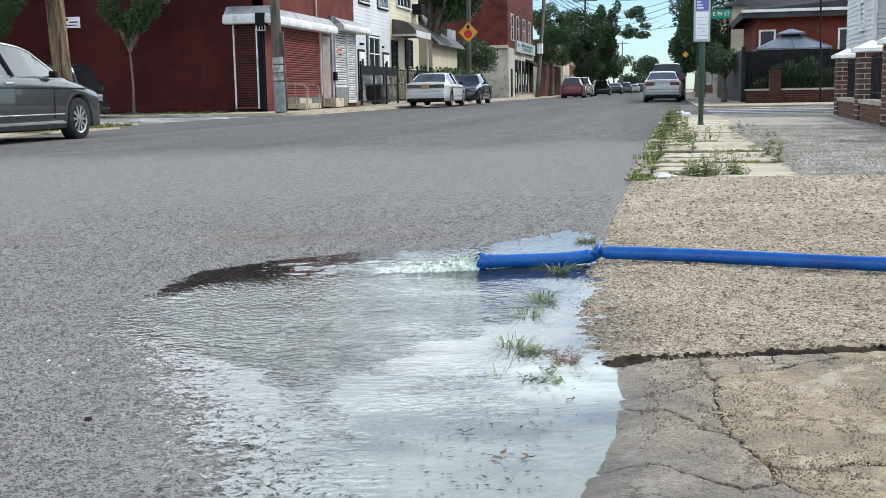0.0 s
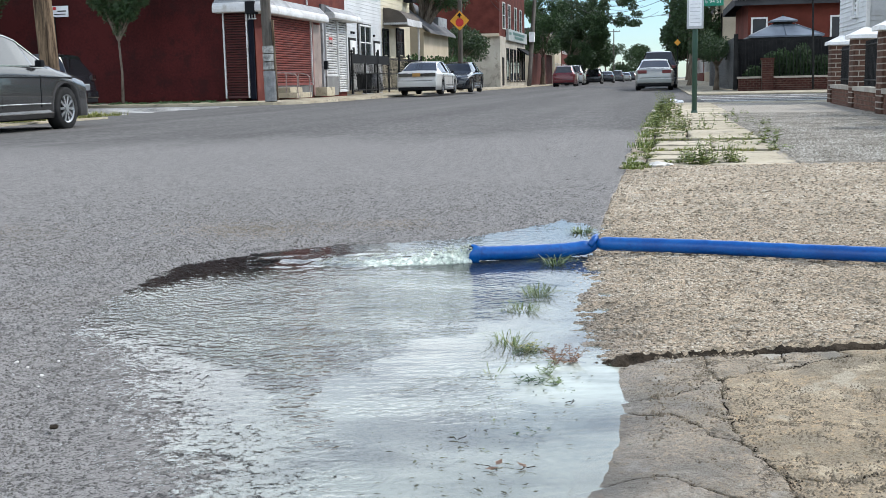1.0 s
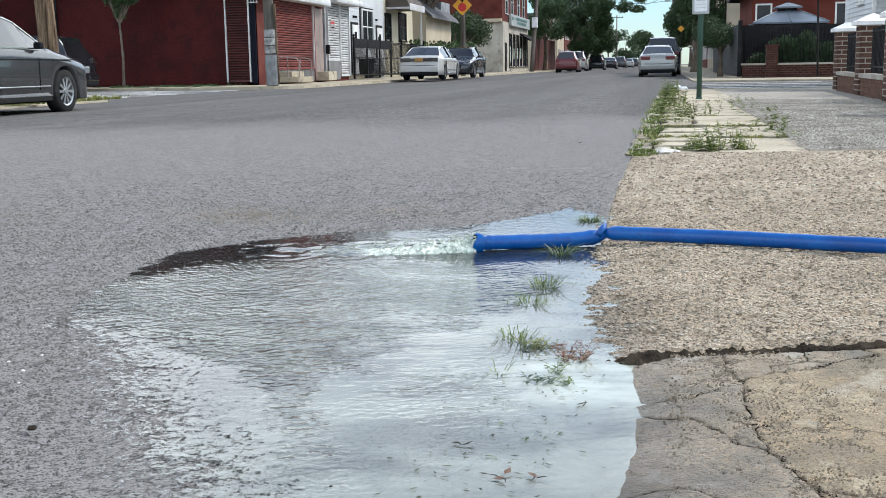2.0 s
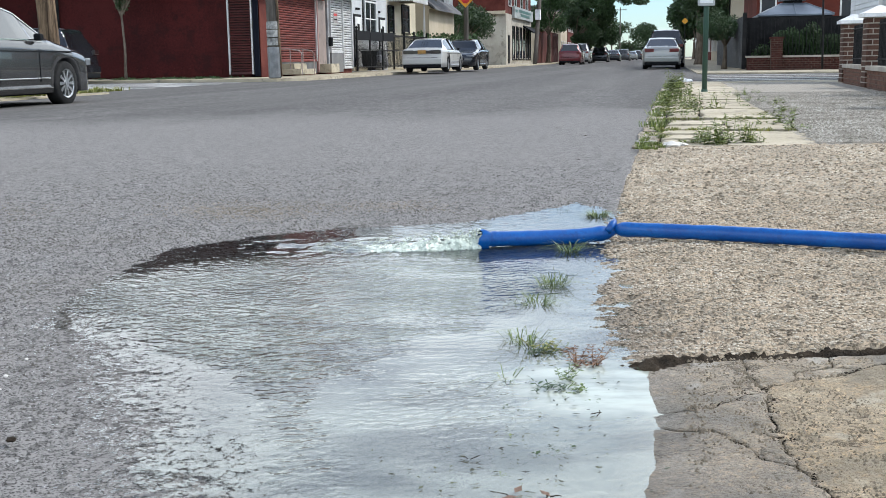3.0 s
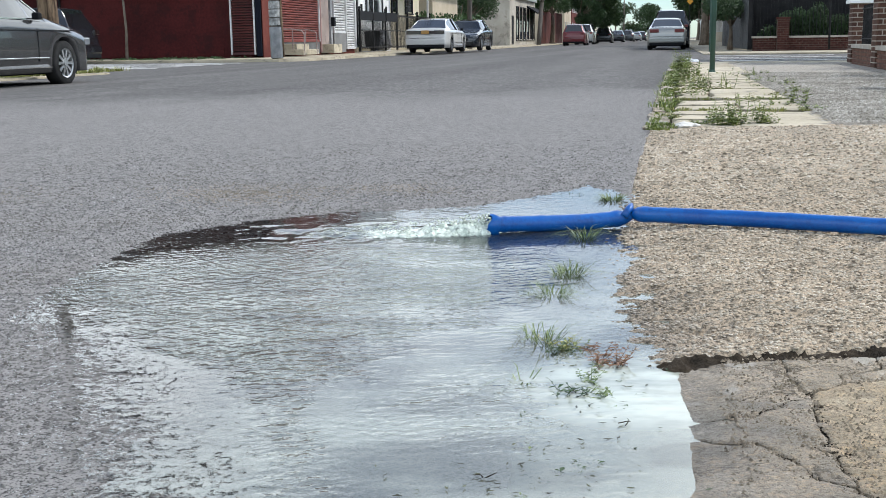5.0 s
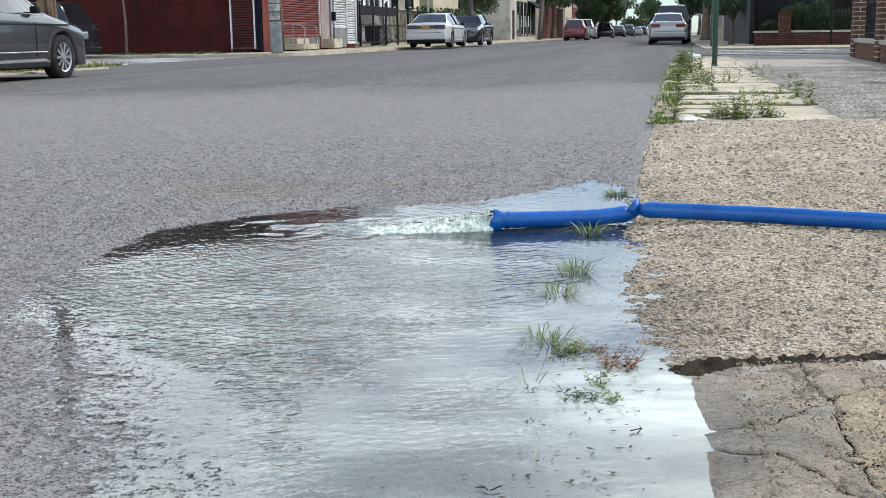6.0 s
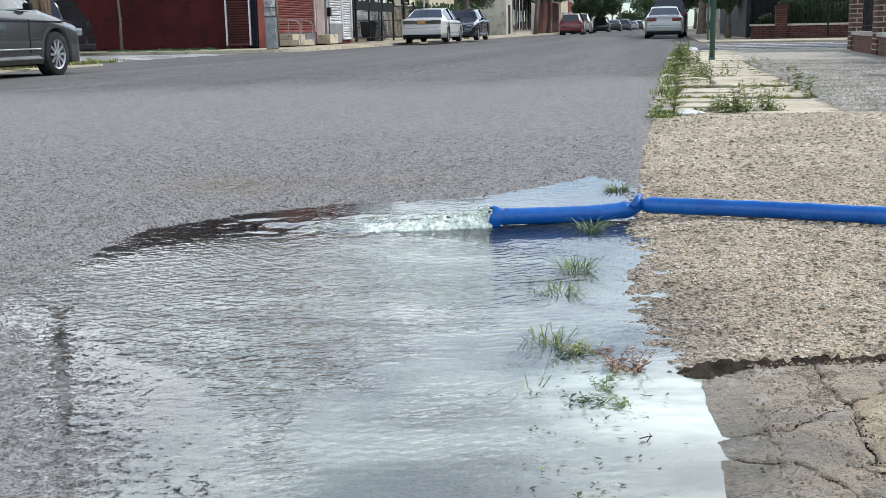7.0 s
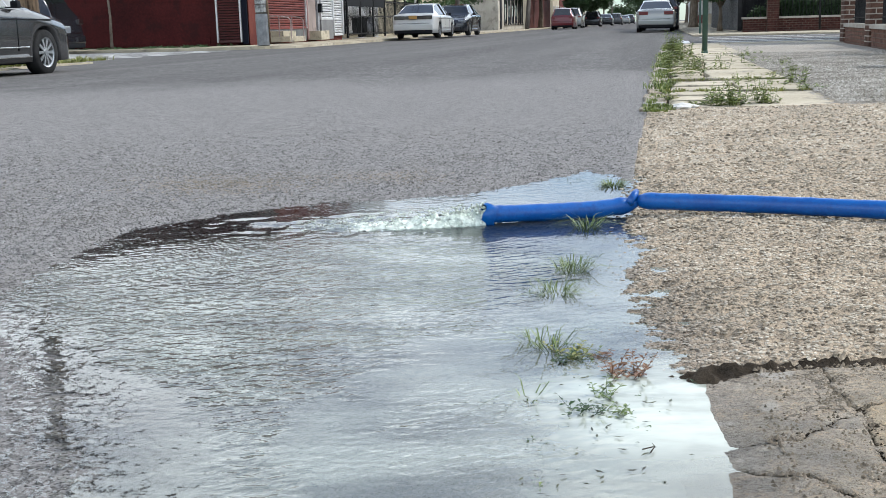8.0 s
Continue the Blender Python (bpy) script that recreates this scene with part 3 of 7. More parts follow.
def extrude_profile(profile, axis_from, axis_to, axis="x", bm=None):
    """A profile of (a, z) pairs swept along x (a is y) or along y (a is x)."""
    own = bmesh.new() if bm is None else bm
    place = (lambda s, a, z: (s, a, z)) if axis == "x" else (lambda s, a, z: (a, s, z))
    lo = [own.verts.new(place(axis_from, a, z)) for a, z in profile]
    hi = [own.verts.new(place(axis_to, a, z)) for a, z in profile]
    own.faces.new(lo[::-1])
    own.faces.new(hi)
    k = len(lo)
    for i in range(k):
        own.faces.new((lo[i], lo[(i + 1) % k], hi[(i + 1) % k], hi[i]))
    return own


def sheet(x0, y0, x1, y1, nx, ny, height):
    """A grid whose height is height(x, y)."""
    bm = bmesh.new()
    vs = [[bm.verts.new((x0 + (x1 - x0) * i / nx, y0 + (y1 - y0) * j / ny, 0)) for i in range(nx + 1)] for j in range(ny + 1)]
    for row in vs:
        for v in row:
            v.co.z = height(v.co.x, v.co.y)
    for j in range(ny):
        for i in range(nx):
            bm.faces.new((vs[j][i], vs[j][i + 1], vs[j + 1][i + 1], vs[j + 1][i]))
    return bm
# ---- ground ----
PUDDLE = [(-1.2, 1.72), (-1.32, 1.98), (-1.43, 2.24), (-1.5, 2.5), (-1.6, 2.95), (-1.58, 3.32), (-1.4, 3.58), (-1.18, 3.8), (-0.98, 3.88), (-0.74, 3.98), (-0.66, 4.1),
          (-0.5, 4.34), (-0.38, 4.62), (-0.27, 4.5), (-0.17, 4.2), (-0.12, 3.4), (-0.1, 2.79), (-0.1, 2.36), (0.05, 2.15), (0.1, 1.88), (0.1, 1.73),
          (0.1, 1.51), (0.1, 1.2), (0.1, 0.7), (-0.95, 0.9), (-1.0, 1.2), (-1.1, 1.45)]


def shore(px, py, outline):
    """Signed distance to an outline: negative inside."""
    best = np.full(px.shape, 1e9)
    inside = np.zeros(px.shape, bool)
    for (ax, ay), (bx, by) in zip(outline, outline[1:] + outline[:1]):
        dx, dy = bx - ax, by - ay
        t = np.clip(((px - ax) * dx + (py - ay) * dy) / (dx * dx + dy * dy), 0, 1)
        best = np.minimum(best, np.hypot(px - ax - t * dx, py - ay - t * dy))
        hit = (ay > py) != (by > py)
        with np.errstate(divide="ignore", invalid="ignore"):
            inside ^= hit & (px < (bx - ax) * (py - ay) / (by - ay if by != ay else 1e-9) + ax)
    return np.where(inside, -best, best)




def value_noise(px, py, cell, salt):
    """Smooth lattice noise in -1..1, on plain numpy arrays."""
    gx, gy = px / cell, py / cell
    ix, iy = np.floor(gx).astype(np.int64), np.floor(gy).astype(np.int64)
    fx, fy = gx - ix, gy - iy
    fx, fy = fx * fx * (3 - 2 * fx), fy * fy * (3 - 2 * fy)

    def cell_value(a, b):
        h = (a * 374761393 + b * 668265263 + salt * 974711) & 0x7FFFFFFF
        h = ((h ^ (h >> 13)) * 1274126177) & 0x7FFFFFFF
        return ((h ^ (h >> 16)) & 0xFFFF) / 32767.5 - 1
    a, b = cell_value(ix, iy), cell_value(ix + 1, iy)
    c, d = cell_value(ix, iy + 1), cell_value(ix + 1, iy + 1)
    return (a * (1 - fx) + b * fx) * (1 - fy) + (c * (1 - fx) + d * fx) * fy


def grid_mesh(name, xs, ys, height, material, bend=None, smooth=True):
    gx, gy = np.meshgrid(xs, ys)
    if bend is not None:
        gx, gy = bend(gx, gy)
    gz = height(gx, gy)
    co = np.stack([gx, gy, gz], -1).reshape(-1, 3)
    nx, ny = len(xs), len(ys)
    j, i = np.meshgrid(np.arange(ny - 1), np.arange(nx - 1), indexing="ij")
    a = (j * nx + i).ravel()
    me = bpy.data.meshes.new(name)
    me.from_pydata(co.tolist(), [], np.stack([a, a + 1, a + nx + 1, a + nx], -1).tolist())
    me.polygons.foreach_set("use_smooth", [smooth] * len(me.polygons))
    me.materials.append(material)
    return me


def kerb_x(y):
    return np.interp(y, [0, 2.1, 2.4, 4.6, 5.7, 7.0, 8.8, 14.6, 22, 26], [-0.12, -0.14, -0.215, -0.25, -0.245, -0.23, -0.19, -0.14, -0.05, 0.1])


def road_height(x, y):
    sd = shore(x, y, PUDDLE)
    near = np.clip(1 - np.abs(x + 1.0) / 2.4, 0, 1) * np.clip((6.5 - y) / 1.5, 0, 1)
    rough = 0.0024 * value_noise(x, y, 0.017, 1) + 0.002 * value_noise(x, y, 0.04, 2) + 0.0012 * value_noise(x, y, 0.25, 3)
    film = np.clip((2.85 - y) / 0.3, 0, 1) * np.clip((-0.35 - x) / 0.2, 0, 1)          # only a film of water on the road side
    basin = np.clip((0.09 - 0.07 * film) * sd + 0.002 - 0.0026 * film + 0.06 * np.clip(sd, 0, 0.1), -0.022, 0.009)
    crown = 0.05 * np.exp(-((x + 5.3) / 3.0) ** 2) * np.clip((sd - 0.05) / 0.9, 0, 1)
    z = np.where(near > 0, rough * np.minimum(1, near * 3) * (1 - 0.75 * film * np.clip((0.12 - sd) / 0.15, 0, 1)), 0) + basin + crown
    under = (x > kerb_x(y) + 0.06) & (y > 2.15) & (y < 25) | (x > -0.02) & (y < 2.5)
    return np.where(under & (x < 8), np.minimum(z, -0.06), z)


xs = np.concatenate([[-700, -200, -80, -40, -25, -18, -14, -11], np.arange(-10, -3, 0.5), np.arange(-3, -2, 0.05), np.arange(-2.0, 0.02, 0.011), [0.1, 0.5, 1, 3, 8, 20, 60, 200, 700]])
ys = np.concatenate([[-120, -40, -15, -5, -1, 0.2, 0.7], np.arange(0.9, 4.9, 0.012), np.arange(4.9, 6.5, 0.05), np.arange(6.6, 12, 0.3), [13, 15, 18, 22, 27, 33, 40, 50, 65, 85, 120, 180, 300, 600, 1500]])
ground = tagged(new("ground", grid_mesh("ground", xs, ys, road_height, ASPHALT)), "worn grey asphalt roadway running to the horizon", "road", kind="structure")

# water standing and flowing in the gutter
wx, wy = np.arange(-1.75, 0.06, 0.0125), np.arange(0.8, 4.75, 0.0125)


def water_height(x, y):
    r = np.hypot(x + 0.58, y - 3.38)
    along = np.exp(-((x + 0.95) / 0.5) ** 2 - ((y - 3.4) / 0.45) ** 2)
    return 0.00018 * along * np.sin(48 * r) * np.clip((3.5 - y) / 0.15, 0, 1) + 0.006 * np.exp(-((x + 0.98) / 0.3) ** 2 - ((y - 3.4) / 0.14) ** 2) * (value_noise(x, y, 0.045, 9) + 0.5 * value_noise(x, y, 0.025, 10)) + 0.00014 * value_noise(x + y, y * 1.6, 0.07, 7) * np.clip((3.4 - y) / 0.3, 0.25, 1)


tagged(new("puddle", grid_mesh("puddle", wx, wy, water_height, WATER)), "shallow rippled puddle reflecting cloudy sky beside the kerb", "puddle", kind="structure")


# ---- pavement on the near side ----
M = [(-0.13, 2.065), (0.0, 2.09), (0.14, 2.13), (0.28, 2.185), (0.41, 2.225), (0.56, 2.265), (1.1, 2.365)]


def joint_y(x):
    return np.interp(x, [p[0] for p in M], [p[1] for p in M]) + 0.008 * value_noise(x, x * 0, 0.06, 15)


def apron_height(x, y):
    edge = x - kerb_x(y)
    rise = -0.007 + 0.025 * np.clip(edge / 0.28, 0, 1) + 0.01 * np.clip((y - 2.3) / 5, 0, 1) + 0.014 * np.clip(edge / 1.2, 0, 1.5)
    rough = 0.0035 * value_noise(x, y, 0.017, 11) + 0.004 * value_noise(x * 0.6, y * 1.4, 0.036, 12) + 0.002 * value_noise(x, y, 0.3, 13)
    broken = 0.003 * value_noise(x, y, 0.09, 14)
    lip = np.clip((edge + 0.02 * value_noise(x, y, 0.05, 16)) / 0.05, 0, 1) * np.clip((y - joint_y(x) - 0.014) / 0.014, 0, 1)
    hole = 0.014 * np.clip(value_noise(x * 0.5, y, 0.026, 18) - 0.12, 0, 0.6) + 0.016 * np.clip(value_noise(x * 0.6, y, 0.014, 19) - 0.35, 0, 0.5)
    return (rise + rough - hole) * lip - 0.02 * (1 - lip) + np.where(edge < 0.12, broken * lip, 0)


def apron_bend(gx, gy):
    return gx + kerb_x(gy) + 0.007 * value_noise(gy, gy * 0, 0.12, 5) * np.clip(1 - gx / 0.1, 0, 1), gy + 0.045 * gx * np.clip(1 - (gy - 2.2) / 2, 0, 1) + 0.012 * value_noise(gx, gx * 0, 0.08, 6) * np.clip(1 - (gy - 2.2) / 0.1, 0, 1)


pavement = thing("pavement", label="broken exposed-aggregate and concrete pavement beside the road", category="pavement", kind="structure")
me = grid_mesh("pebble_apron", np.concatenate([np.arange(0, 1.9, 0.0095), np.arange(1.9, 3.9, 0.04)]), np.concatenate([np.arange(2.1, 4.6, 0.009), np.arange(4.6, 7.2, 0.016)]), apron_height, PEBBLE, apron_bend)
ob = new("pebble_apron", me)
ob.parent = pavement
bed = box(-0.02, 6.9, -0.05, 6, 25.5, 0.008)
part("bed", box(0.0, -6, -0.06, 7, 7.4, -0.014, bed), DIRT, pavement)
me = grid_mesh("grey_apron", np.arange(0.9, 5.0, 0.04), np.arange(7.1, 25.5, 0.06), lambda x, y: 0.033 + 0.0015 * np.clip(y - 8, 0, 8) - 0.004 * np.clip(y - 18, 0, 8) + 0.004 * value_noise(x, y, 0.09, 21) + 0.004 * value_noise(x, y, 0.05, 22), PEBBLE_GREY)
ob = new("grey_apron", me)
ob.parent = pavement


def nearest_on(px, py, outline):
    """The nearest point of an outline, for arrays of points."""
    best, bx_, by_ = np.full(px.shape, 1e9), px.copy(), py.copy()
    for (ax, ay), (cx, cy) in zip(outline, outline[1:] + outline[:1]):
        dx, dy = cx - ax, cy - ay
        t = np.clip(((px - ax) * dx + (py - ay) * dy) / (dx * dx + dy * dy + 1e-12), 0, 1)
        qx, qy = ax + t * dx, ay + t * dy
        d = np.hypot(px - qx, py - qy)
        m = d < best
        best, bx_, by_ = np.where(m, d, best), np.where(m, qx, bx_), np.where(m, qy, by_)
    return bx_, by_


def slab_piece(name, outline, z, parent, material, jit=0.008, gap=0.0016, step=0.012, thick=0.05, salt=3, cell=0.0062, dip=False):
    """A broken slab: uneven edges, worn arrises and a pitted top, on a fine grid clipped to its outline."""
    cx, cy = sum(p[0] for p in outline) / len(outline), sum(p[1] for p in outline) / len(outline)
    pts = []
    for (ax, ay), (bx, by) in zip(outline, outline[1:] + outline[:1]):
        k = max(1, int(math.hypot(bx - ax, by - ay) / step))
        for i in range(k):
            x, y = ax + (bx - ax) * i / k, ay + (by - ay) * i / k
            q = noise.noise_vector(Vector((x * 0.4 / step, y * 0.4 / step, 3.0)))
            d = math.hypot(cx - x, cy - y) + 1e-6
            pts.append((x + jit * q.x + (cx - x) / d * gap, y + jit * q.y + (cy - y) / d * gap))
    x0, x1 = min(p[0] for p in pts), max(p[0] for p in pts)
    y0, y1 = min(p[1] for p in pts), max(p[1] for p in pts)
    gx, gy = np.meshgrid(np.arange(x0 - cell, x1 + 2 * cell, cell), np.arange(y0 - cell, y1 + 2 * cell, cell))
    sd = shore(gx, gy, pts)
    near = np.abs(sd) < 0.55 * cell
    qx, qy = nearest_on(gx, gy, pts)
    gx, gy, sd = np.where(near, qx, gx), np.where(near, qy, gy), np.where(near, 0, sd)
    ok = sd <= 0
    fine = min(1.0, cell / 0.008)
    gz = z + 0.0018 * value_noise(gx, gy, 0.013, salt) * np.clip((gx - 0.0) / 0.1, 0.6, 1) + 0.0012 * value_noise(gx, gy, 0.03, salt + 20) + 0.001 * value_noise(gx, gy, 0.05, salt + 40) + 0.0016 * value_noise(gx, gy, 0.17, salt + 80)
    gz = z + (gz - z) * (np.clip((gx + 0.02) / 0.12, 0.3, 1) if dip else 1)
    gz = gz + 0.003 * (gx - cx) * ((salt % 3) - 1)
    gz = gz - 0.0018 * np.exp(np.minimum(0, sd) / 0.0018)
    if dip:
        gz = gz - 0.024 * np.clip((0.045 + 0.014 * np.sin(gy * 8 + 1) + 0.014 * value_noise(gy, gy * 0, 0.28, 98) - gx) / 0.16, 0, 1)
    idx = -np.ones(gx.shape, int)
    idx[ok] = np.arange(ok.sum())
    full = ok[:-1, :-1] & ok[:-1, 1:] & ok[1:, 1:] & ok[1:, :-1]
    quads = np.stack([idx[:-1, :-1][full], idx[:-1, 1:][full], idx[1:, 1:][full], idx[1:, :-1][full]], -1)
    co = np.stack([gx[ok], gy[ok], gz[ok]], -1)
    seen_ = {}
    for q in quads.tolist():
        for u, w in zip(q, q[1:] + q[:1]):
            if (w, u) in seen_:
                del seen_[(w, u)]
            else:
                seen_[(u, w)] = 1
    base, low, faces = len(co), {}, quads.tolist()
    extra = []
    for u, w in seen_:
        for k in (u, w):
            if k not in low:
                low[k] = base + len(extra)
                extra.append((co[k][0], co[k][1], z - thick))
        faces.append([w, u, low[u], low[w]])
    me_ = bpy.data.meshes.new(name)
    me_.from_pydata(co.tolist() + extra, [], faces)
    me_.polygons.foreach_set("use_smooth", [i < len(quads) for i in range(len(faces))])
    me_.materials.append(material)
    o = new(name, me_)
    o.parent = parent
    return o


A = [(0.136, 2.133), (0.145, 2.0), (0.166, 1.949), (0.159, 1.792), (0.17, 1.652), (0.177, 1.564), (0.194, 1.502), (0.227, 1.414), (0.241, 1.327)]
U = [(-0.032, 1.807), (0.021, 1.814), (0.068, 1.827), (0.117, 1.883)]
K = [(-0.029, 1.738), (0.016, 1.718), (0.071, 1.7), (0.108, 1.643), (0.133, 1.583)]
R = [(0.221, 2.009), (0.303, 2.052), (0.354, 2.106), (0.447, 2.182)]
S = [(0.225, 2.057), (0.296, 2.109), (0.306, 2.185), (0.42, 2.214)]
Q = [(0.302, 1.399), (0.363, 1.433), (0.62, 1.47), (1.1, 1.5)]
B = [(-0.1, 1.33), (-0.042, 1.351), (0.007, 1.383), (0.061, 1.383), (0.113, 1.336)]
BROKEN = [
    [(-0.13, 2.068), (0.0, 2.095), A[0], A[1], A[2], U[3], U[2], U[1], U[0], (-0.12, 1.81)],
    [(-0.12, 1.81)] + U + [A[2], A[3], A[4], A[5]] + K[::-1] + [(-0.12, 1.74)],
    [(-0.12, 1.74)] + K + [A[5], A[6], A[7], A[8], (0.18, 1.29)] + B[::-1],
    [A[0], (0.25, 2.172), S[2], S[1], S[0], R[0], A[2], A[1]],
    [S[0], S[1], R[2], R[1], R[0]],
    [S[2], S[3], R[3], R[2], S[1]],
    [A[2]] + R + [S[3], (0.56, 2.255), (1.1, 2.355)] + Q[::-1] + [A[7], A[6], A[5], A[4], A[3]],
    [A[7]] + Q + [(1.1, 1.28), (0.6, 1.26), (0.3, 1.24), A[8]],
    B + [(0.18, 1.29), A[8], (0.3, 1.24), (0.6, 1.26), (1.1, 1.28), (1.1, 0.4), (-0.1, 0.4)],
]
for i, o in enumerate(BROKEN):
    slab_piece("broken_slab", o, 0.012 + 0.0008 * (i % 3), pavement, TAN_CONCRETE if i in (6, 7) else CONCRETE, salt=i + 1, dip=True)
for i, (x, y, r) in enumerate([(0.155, 1.92, 0.012), (0.163, 1.8, 0.01), (0.16, 1.7, 0.012), (0.17, 1.6, 0.013), (0.2, 1.5, 0.011), (0.11, 1.72, 0.01), (0.05, 1.8, 0.008), (0.19, 1.44, 0.012)]):
    slab_piece("rubble_piece", [(x + r * math.cos(a) * 1.6, y + r * math.sin(a)) for a in (0, 1, 2, 3.1, 4.2, 5.3)], 0.013, pavement, CONCRETE, jit=0.003, gap=0.001, step=0.012, thick=0.02, salt=30 + i, cell=0.003)

for y0, y1 in ((0.4, 2.34), (-1.2, 0.38), (-2.8, -1.22)):
    for x0, x1 in ((-0.1, 1.1), (1.118, 2.4), (2.418, 3.72)):
        if not (y0 == 0.4 and x0 < 0):
            slab_piece("pavement_slab", [(x0, y0), (x1, y0), (x1, y1), (x0, y1)], 0.013, pavement, CONCRETE, jit=0.006, gap=0.004, step=0.05, salt=90 + int(x0 * 3 + y0), cell=0.04)
# dark soil packed in the joint between pebbles and slabs
def soil_height(x, y):
    s = y - joint_y(x)
    return 0.001 - 0.03 * np.clip((-0.03 - x) / 0.1, 0, 1) + 0.016 * np.clip((s + 0.01) / 0.04, 0, 1) + 0.004 * value_noise(x, y, 0.02, 91) + 0.006 * value_noise(x, y, 0.009, 92) - 0.03 * np.clip((-0.03 - s) / 0.01, 0, 1)


ob = new("joint_soil", grid_mesh("joint_soil", np.arange(-0.19, 1.2, 0.006), np.arange(-0.045, 0.035, 0.005), soil_height, DIRT, lambda gx, gy: (gx, gy + np.interp(gx, [p[0] for p in M], [p[1] for p in M]))))
ob.parent = pavement
# dark strip along the kerb: dirt, plus the step's shadow line put into colour
ob = new("kerb_dirt_shadow", grid_mesh("kerb_dirt_shadow", np.arange(-0.03, 0.032, 0.006), np.arange(4.7, 7.2, 0.02), lambda x, y: 0.002 + 0.005 * value_noise(x, y, 0.02, 95) + 0.004 * value_noise(x, y, 0.07, 96), DIRT, lambda gx, gy: (gx * (0.7 + 0.5 * value_noise(gy, gy * 0, 0.22, 97)) + kerb_x(gy) - 0.004, gy)))
ob.parent = pavement
# concrete flags further up, with wide weedy joints
flag_rows = [(7.15, 8.6), (8.66, 10.1), (10.18, 12.0), (12.08, 14.4), (14.5, 17.0), (17.1, 20.2), (20.3, 25.3)]
for j, (y0, y1) in enumerate(flag_rows):
    edge = float(kerb_x((y0 + y1) / 2))
    middle, outer = 0.38 + 0.1 * math.sin(j * 2.1), 0.95 + 0.03 * j
    top = 0.034 + 0.004 * min(j, 3) if j < 6 else 0.035
    slab_piece("kerb_stone", [(edge, y0), (edge + 0.15, y0), (edge + 0.16, y1), (edge + 0.01, y1)], top - 0.006, pavement, KERB_CONCRETE, jit=0.03, gap=0.01, step=0.1, salt=50 + j, cell=0.03)
    slab_piece("flag", [(middle, y0 + 0.02), (outer, y0), (outer + 0.02, y1 - 0.03), (middle + 0.03, y1)], top + 0.003 * (j % 3), pavement, SIDEWALK, jit=0.06, gap=0.012, step=0.14, salt=60 + 2 * j, cell=0.03)
    split = [0.0, 0.42 + 0.1 * math.sin(j * 3.3), 0.72 + 0.08 * math.sin(j * 1.7), 1.0] if j < 4 else [0.0, 0.55, 1.0]
    for k, (a, c) in enumerate(zip(split, split[1:])):
        ya, yc = y0 + (y1 - y0) * a, y0 + (y1 - y0) * c
        slab_piece("flag", [(edge + 0.17, ya + 0.01), (middle, ya + 0.06 * math.sin(j + 2 * k)), (middle + 0.03, yc - 0.01), (edge + 0.2, yc - 0.02)], top - 0.004 + 0.006 * ((j + k) % 3), pavement, SIDEWALK, jit=0.06, gap=0.014, step=0.12, salt=75 + 3 * j + k, cell=0.03)
# corner apron and far pavements
for j in range(4):
    slab_piece("corner_flag", [(0.2 + 1.2 * j, 24.6), (1.4 + 1.2 * j, 24.6), (1.4 + 1.2 * j, 26.3), (0.2 + 1.2 * j, 26.3)], 0.022, pavement, SIDEWALK, jit=0.02, gap=0.01, step=0.3, salt=80 + j, cell=0.06)


def pavement_block(name, outline, z, label):
    t = thing(name, label=label, category="pavement", kind="structure")
    part("kerb", prism(outline, -0.1, z - 0.004), SIDEWALK, t)
    part("paving", prism([(x + (0.16 if x < cxx else -0.16), y + (0.16 if y < cyy else -0.16)) for cxx, cyy in [(sum(p[0] for p in outline) / len(outline), sum(p[1] for p in outline) / len(outline))] for x, y in outline], 0, z + 0.006), SIDEWALK, t)
    return t


pavement_block("pavement_far_left", [(-60, 32.4), (-11.6, 32.4), (-10.9, 33.2), (-10.9, 400), (-60, 400)], 0.09, "grey concrete pavement with kerb along the shopfronts")
pavement_block("pavement_near_left", [(-60, -60), (-10.9, -60), (-10.9, 20.6), (-11.6, 21.4), (-60, 21.4)], 0.045, "concrete pavement with kerb and grass strip")
pavement_block("pavement_far_right", [(1.6, 36.5), (60, 36.5), (60, 400), (1.0, 400), (1.0, 37.2)], 0.05, "grey concrete pavement along the far block")

# crossing bars painted on the side street
def crossing(name, x0, x1, ys_):
    t = thing(name, label="worn white painted crossing bars on asphalt", category="crosswalk", kind="structure")
    for y in ys_:
        part("bar", box(x0, y, -0.006, x1, y + 0.35, 0.017), WHITE_PAINT, t)


crossing("crossing_right", 1.1, 4.6, [27.4, 29.3, 31.5, 34.2])
crossing("crossing_left", -17.5, -12.2, [22.3, 23.7, 25.1, 26.5, 27.9, 29.3, 30.7])

# ---- hose ----
hose = thing("lay_flat_hose", label="bright blue lay-flat discharge hose lying across the pavement", category="hose")


def hose_run(points, r):
    pts, rad = [], []
    for i in range(len(points) - 1):
        a, b = Vector(points[i]), Vector(points[i + 1])
        k = max(2, int((b - a).length / 0.012))
        for s in range(k):
            p = a.lerp(b, s / k)
            pts.append(p + Vector((0, 0.003 * math.sin(p.x * 9), 0)))
            rad.append(r * (1 + 0.03 * math.sin(p.x * 61) * math.sin(p.x * 17) + 0.015 * math.sin(p.x * 140)))
    pts.append(Vector(points[-1]))
    rad.append(r)
    return pts, rad


p, r = hose_run([(-0.17, 3.585, 0.042), (-0.09, 3.55, 0.046), (0.18, 3.45, 0.053), (0.79, 3.25, 0.06), (3.2, 2.5, 0.06)], 0.0238)
r[:5] = [0.012, 0.018, 0.0228, 0.0245, 0.025]
part("long_run", tube(p, r, 20), HOSE, hose, smooth=True)
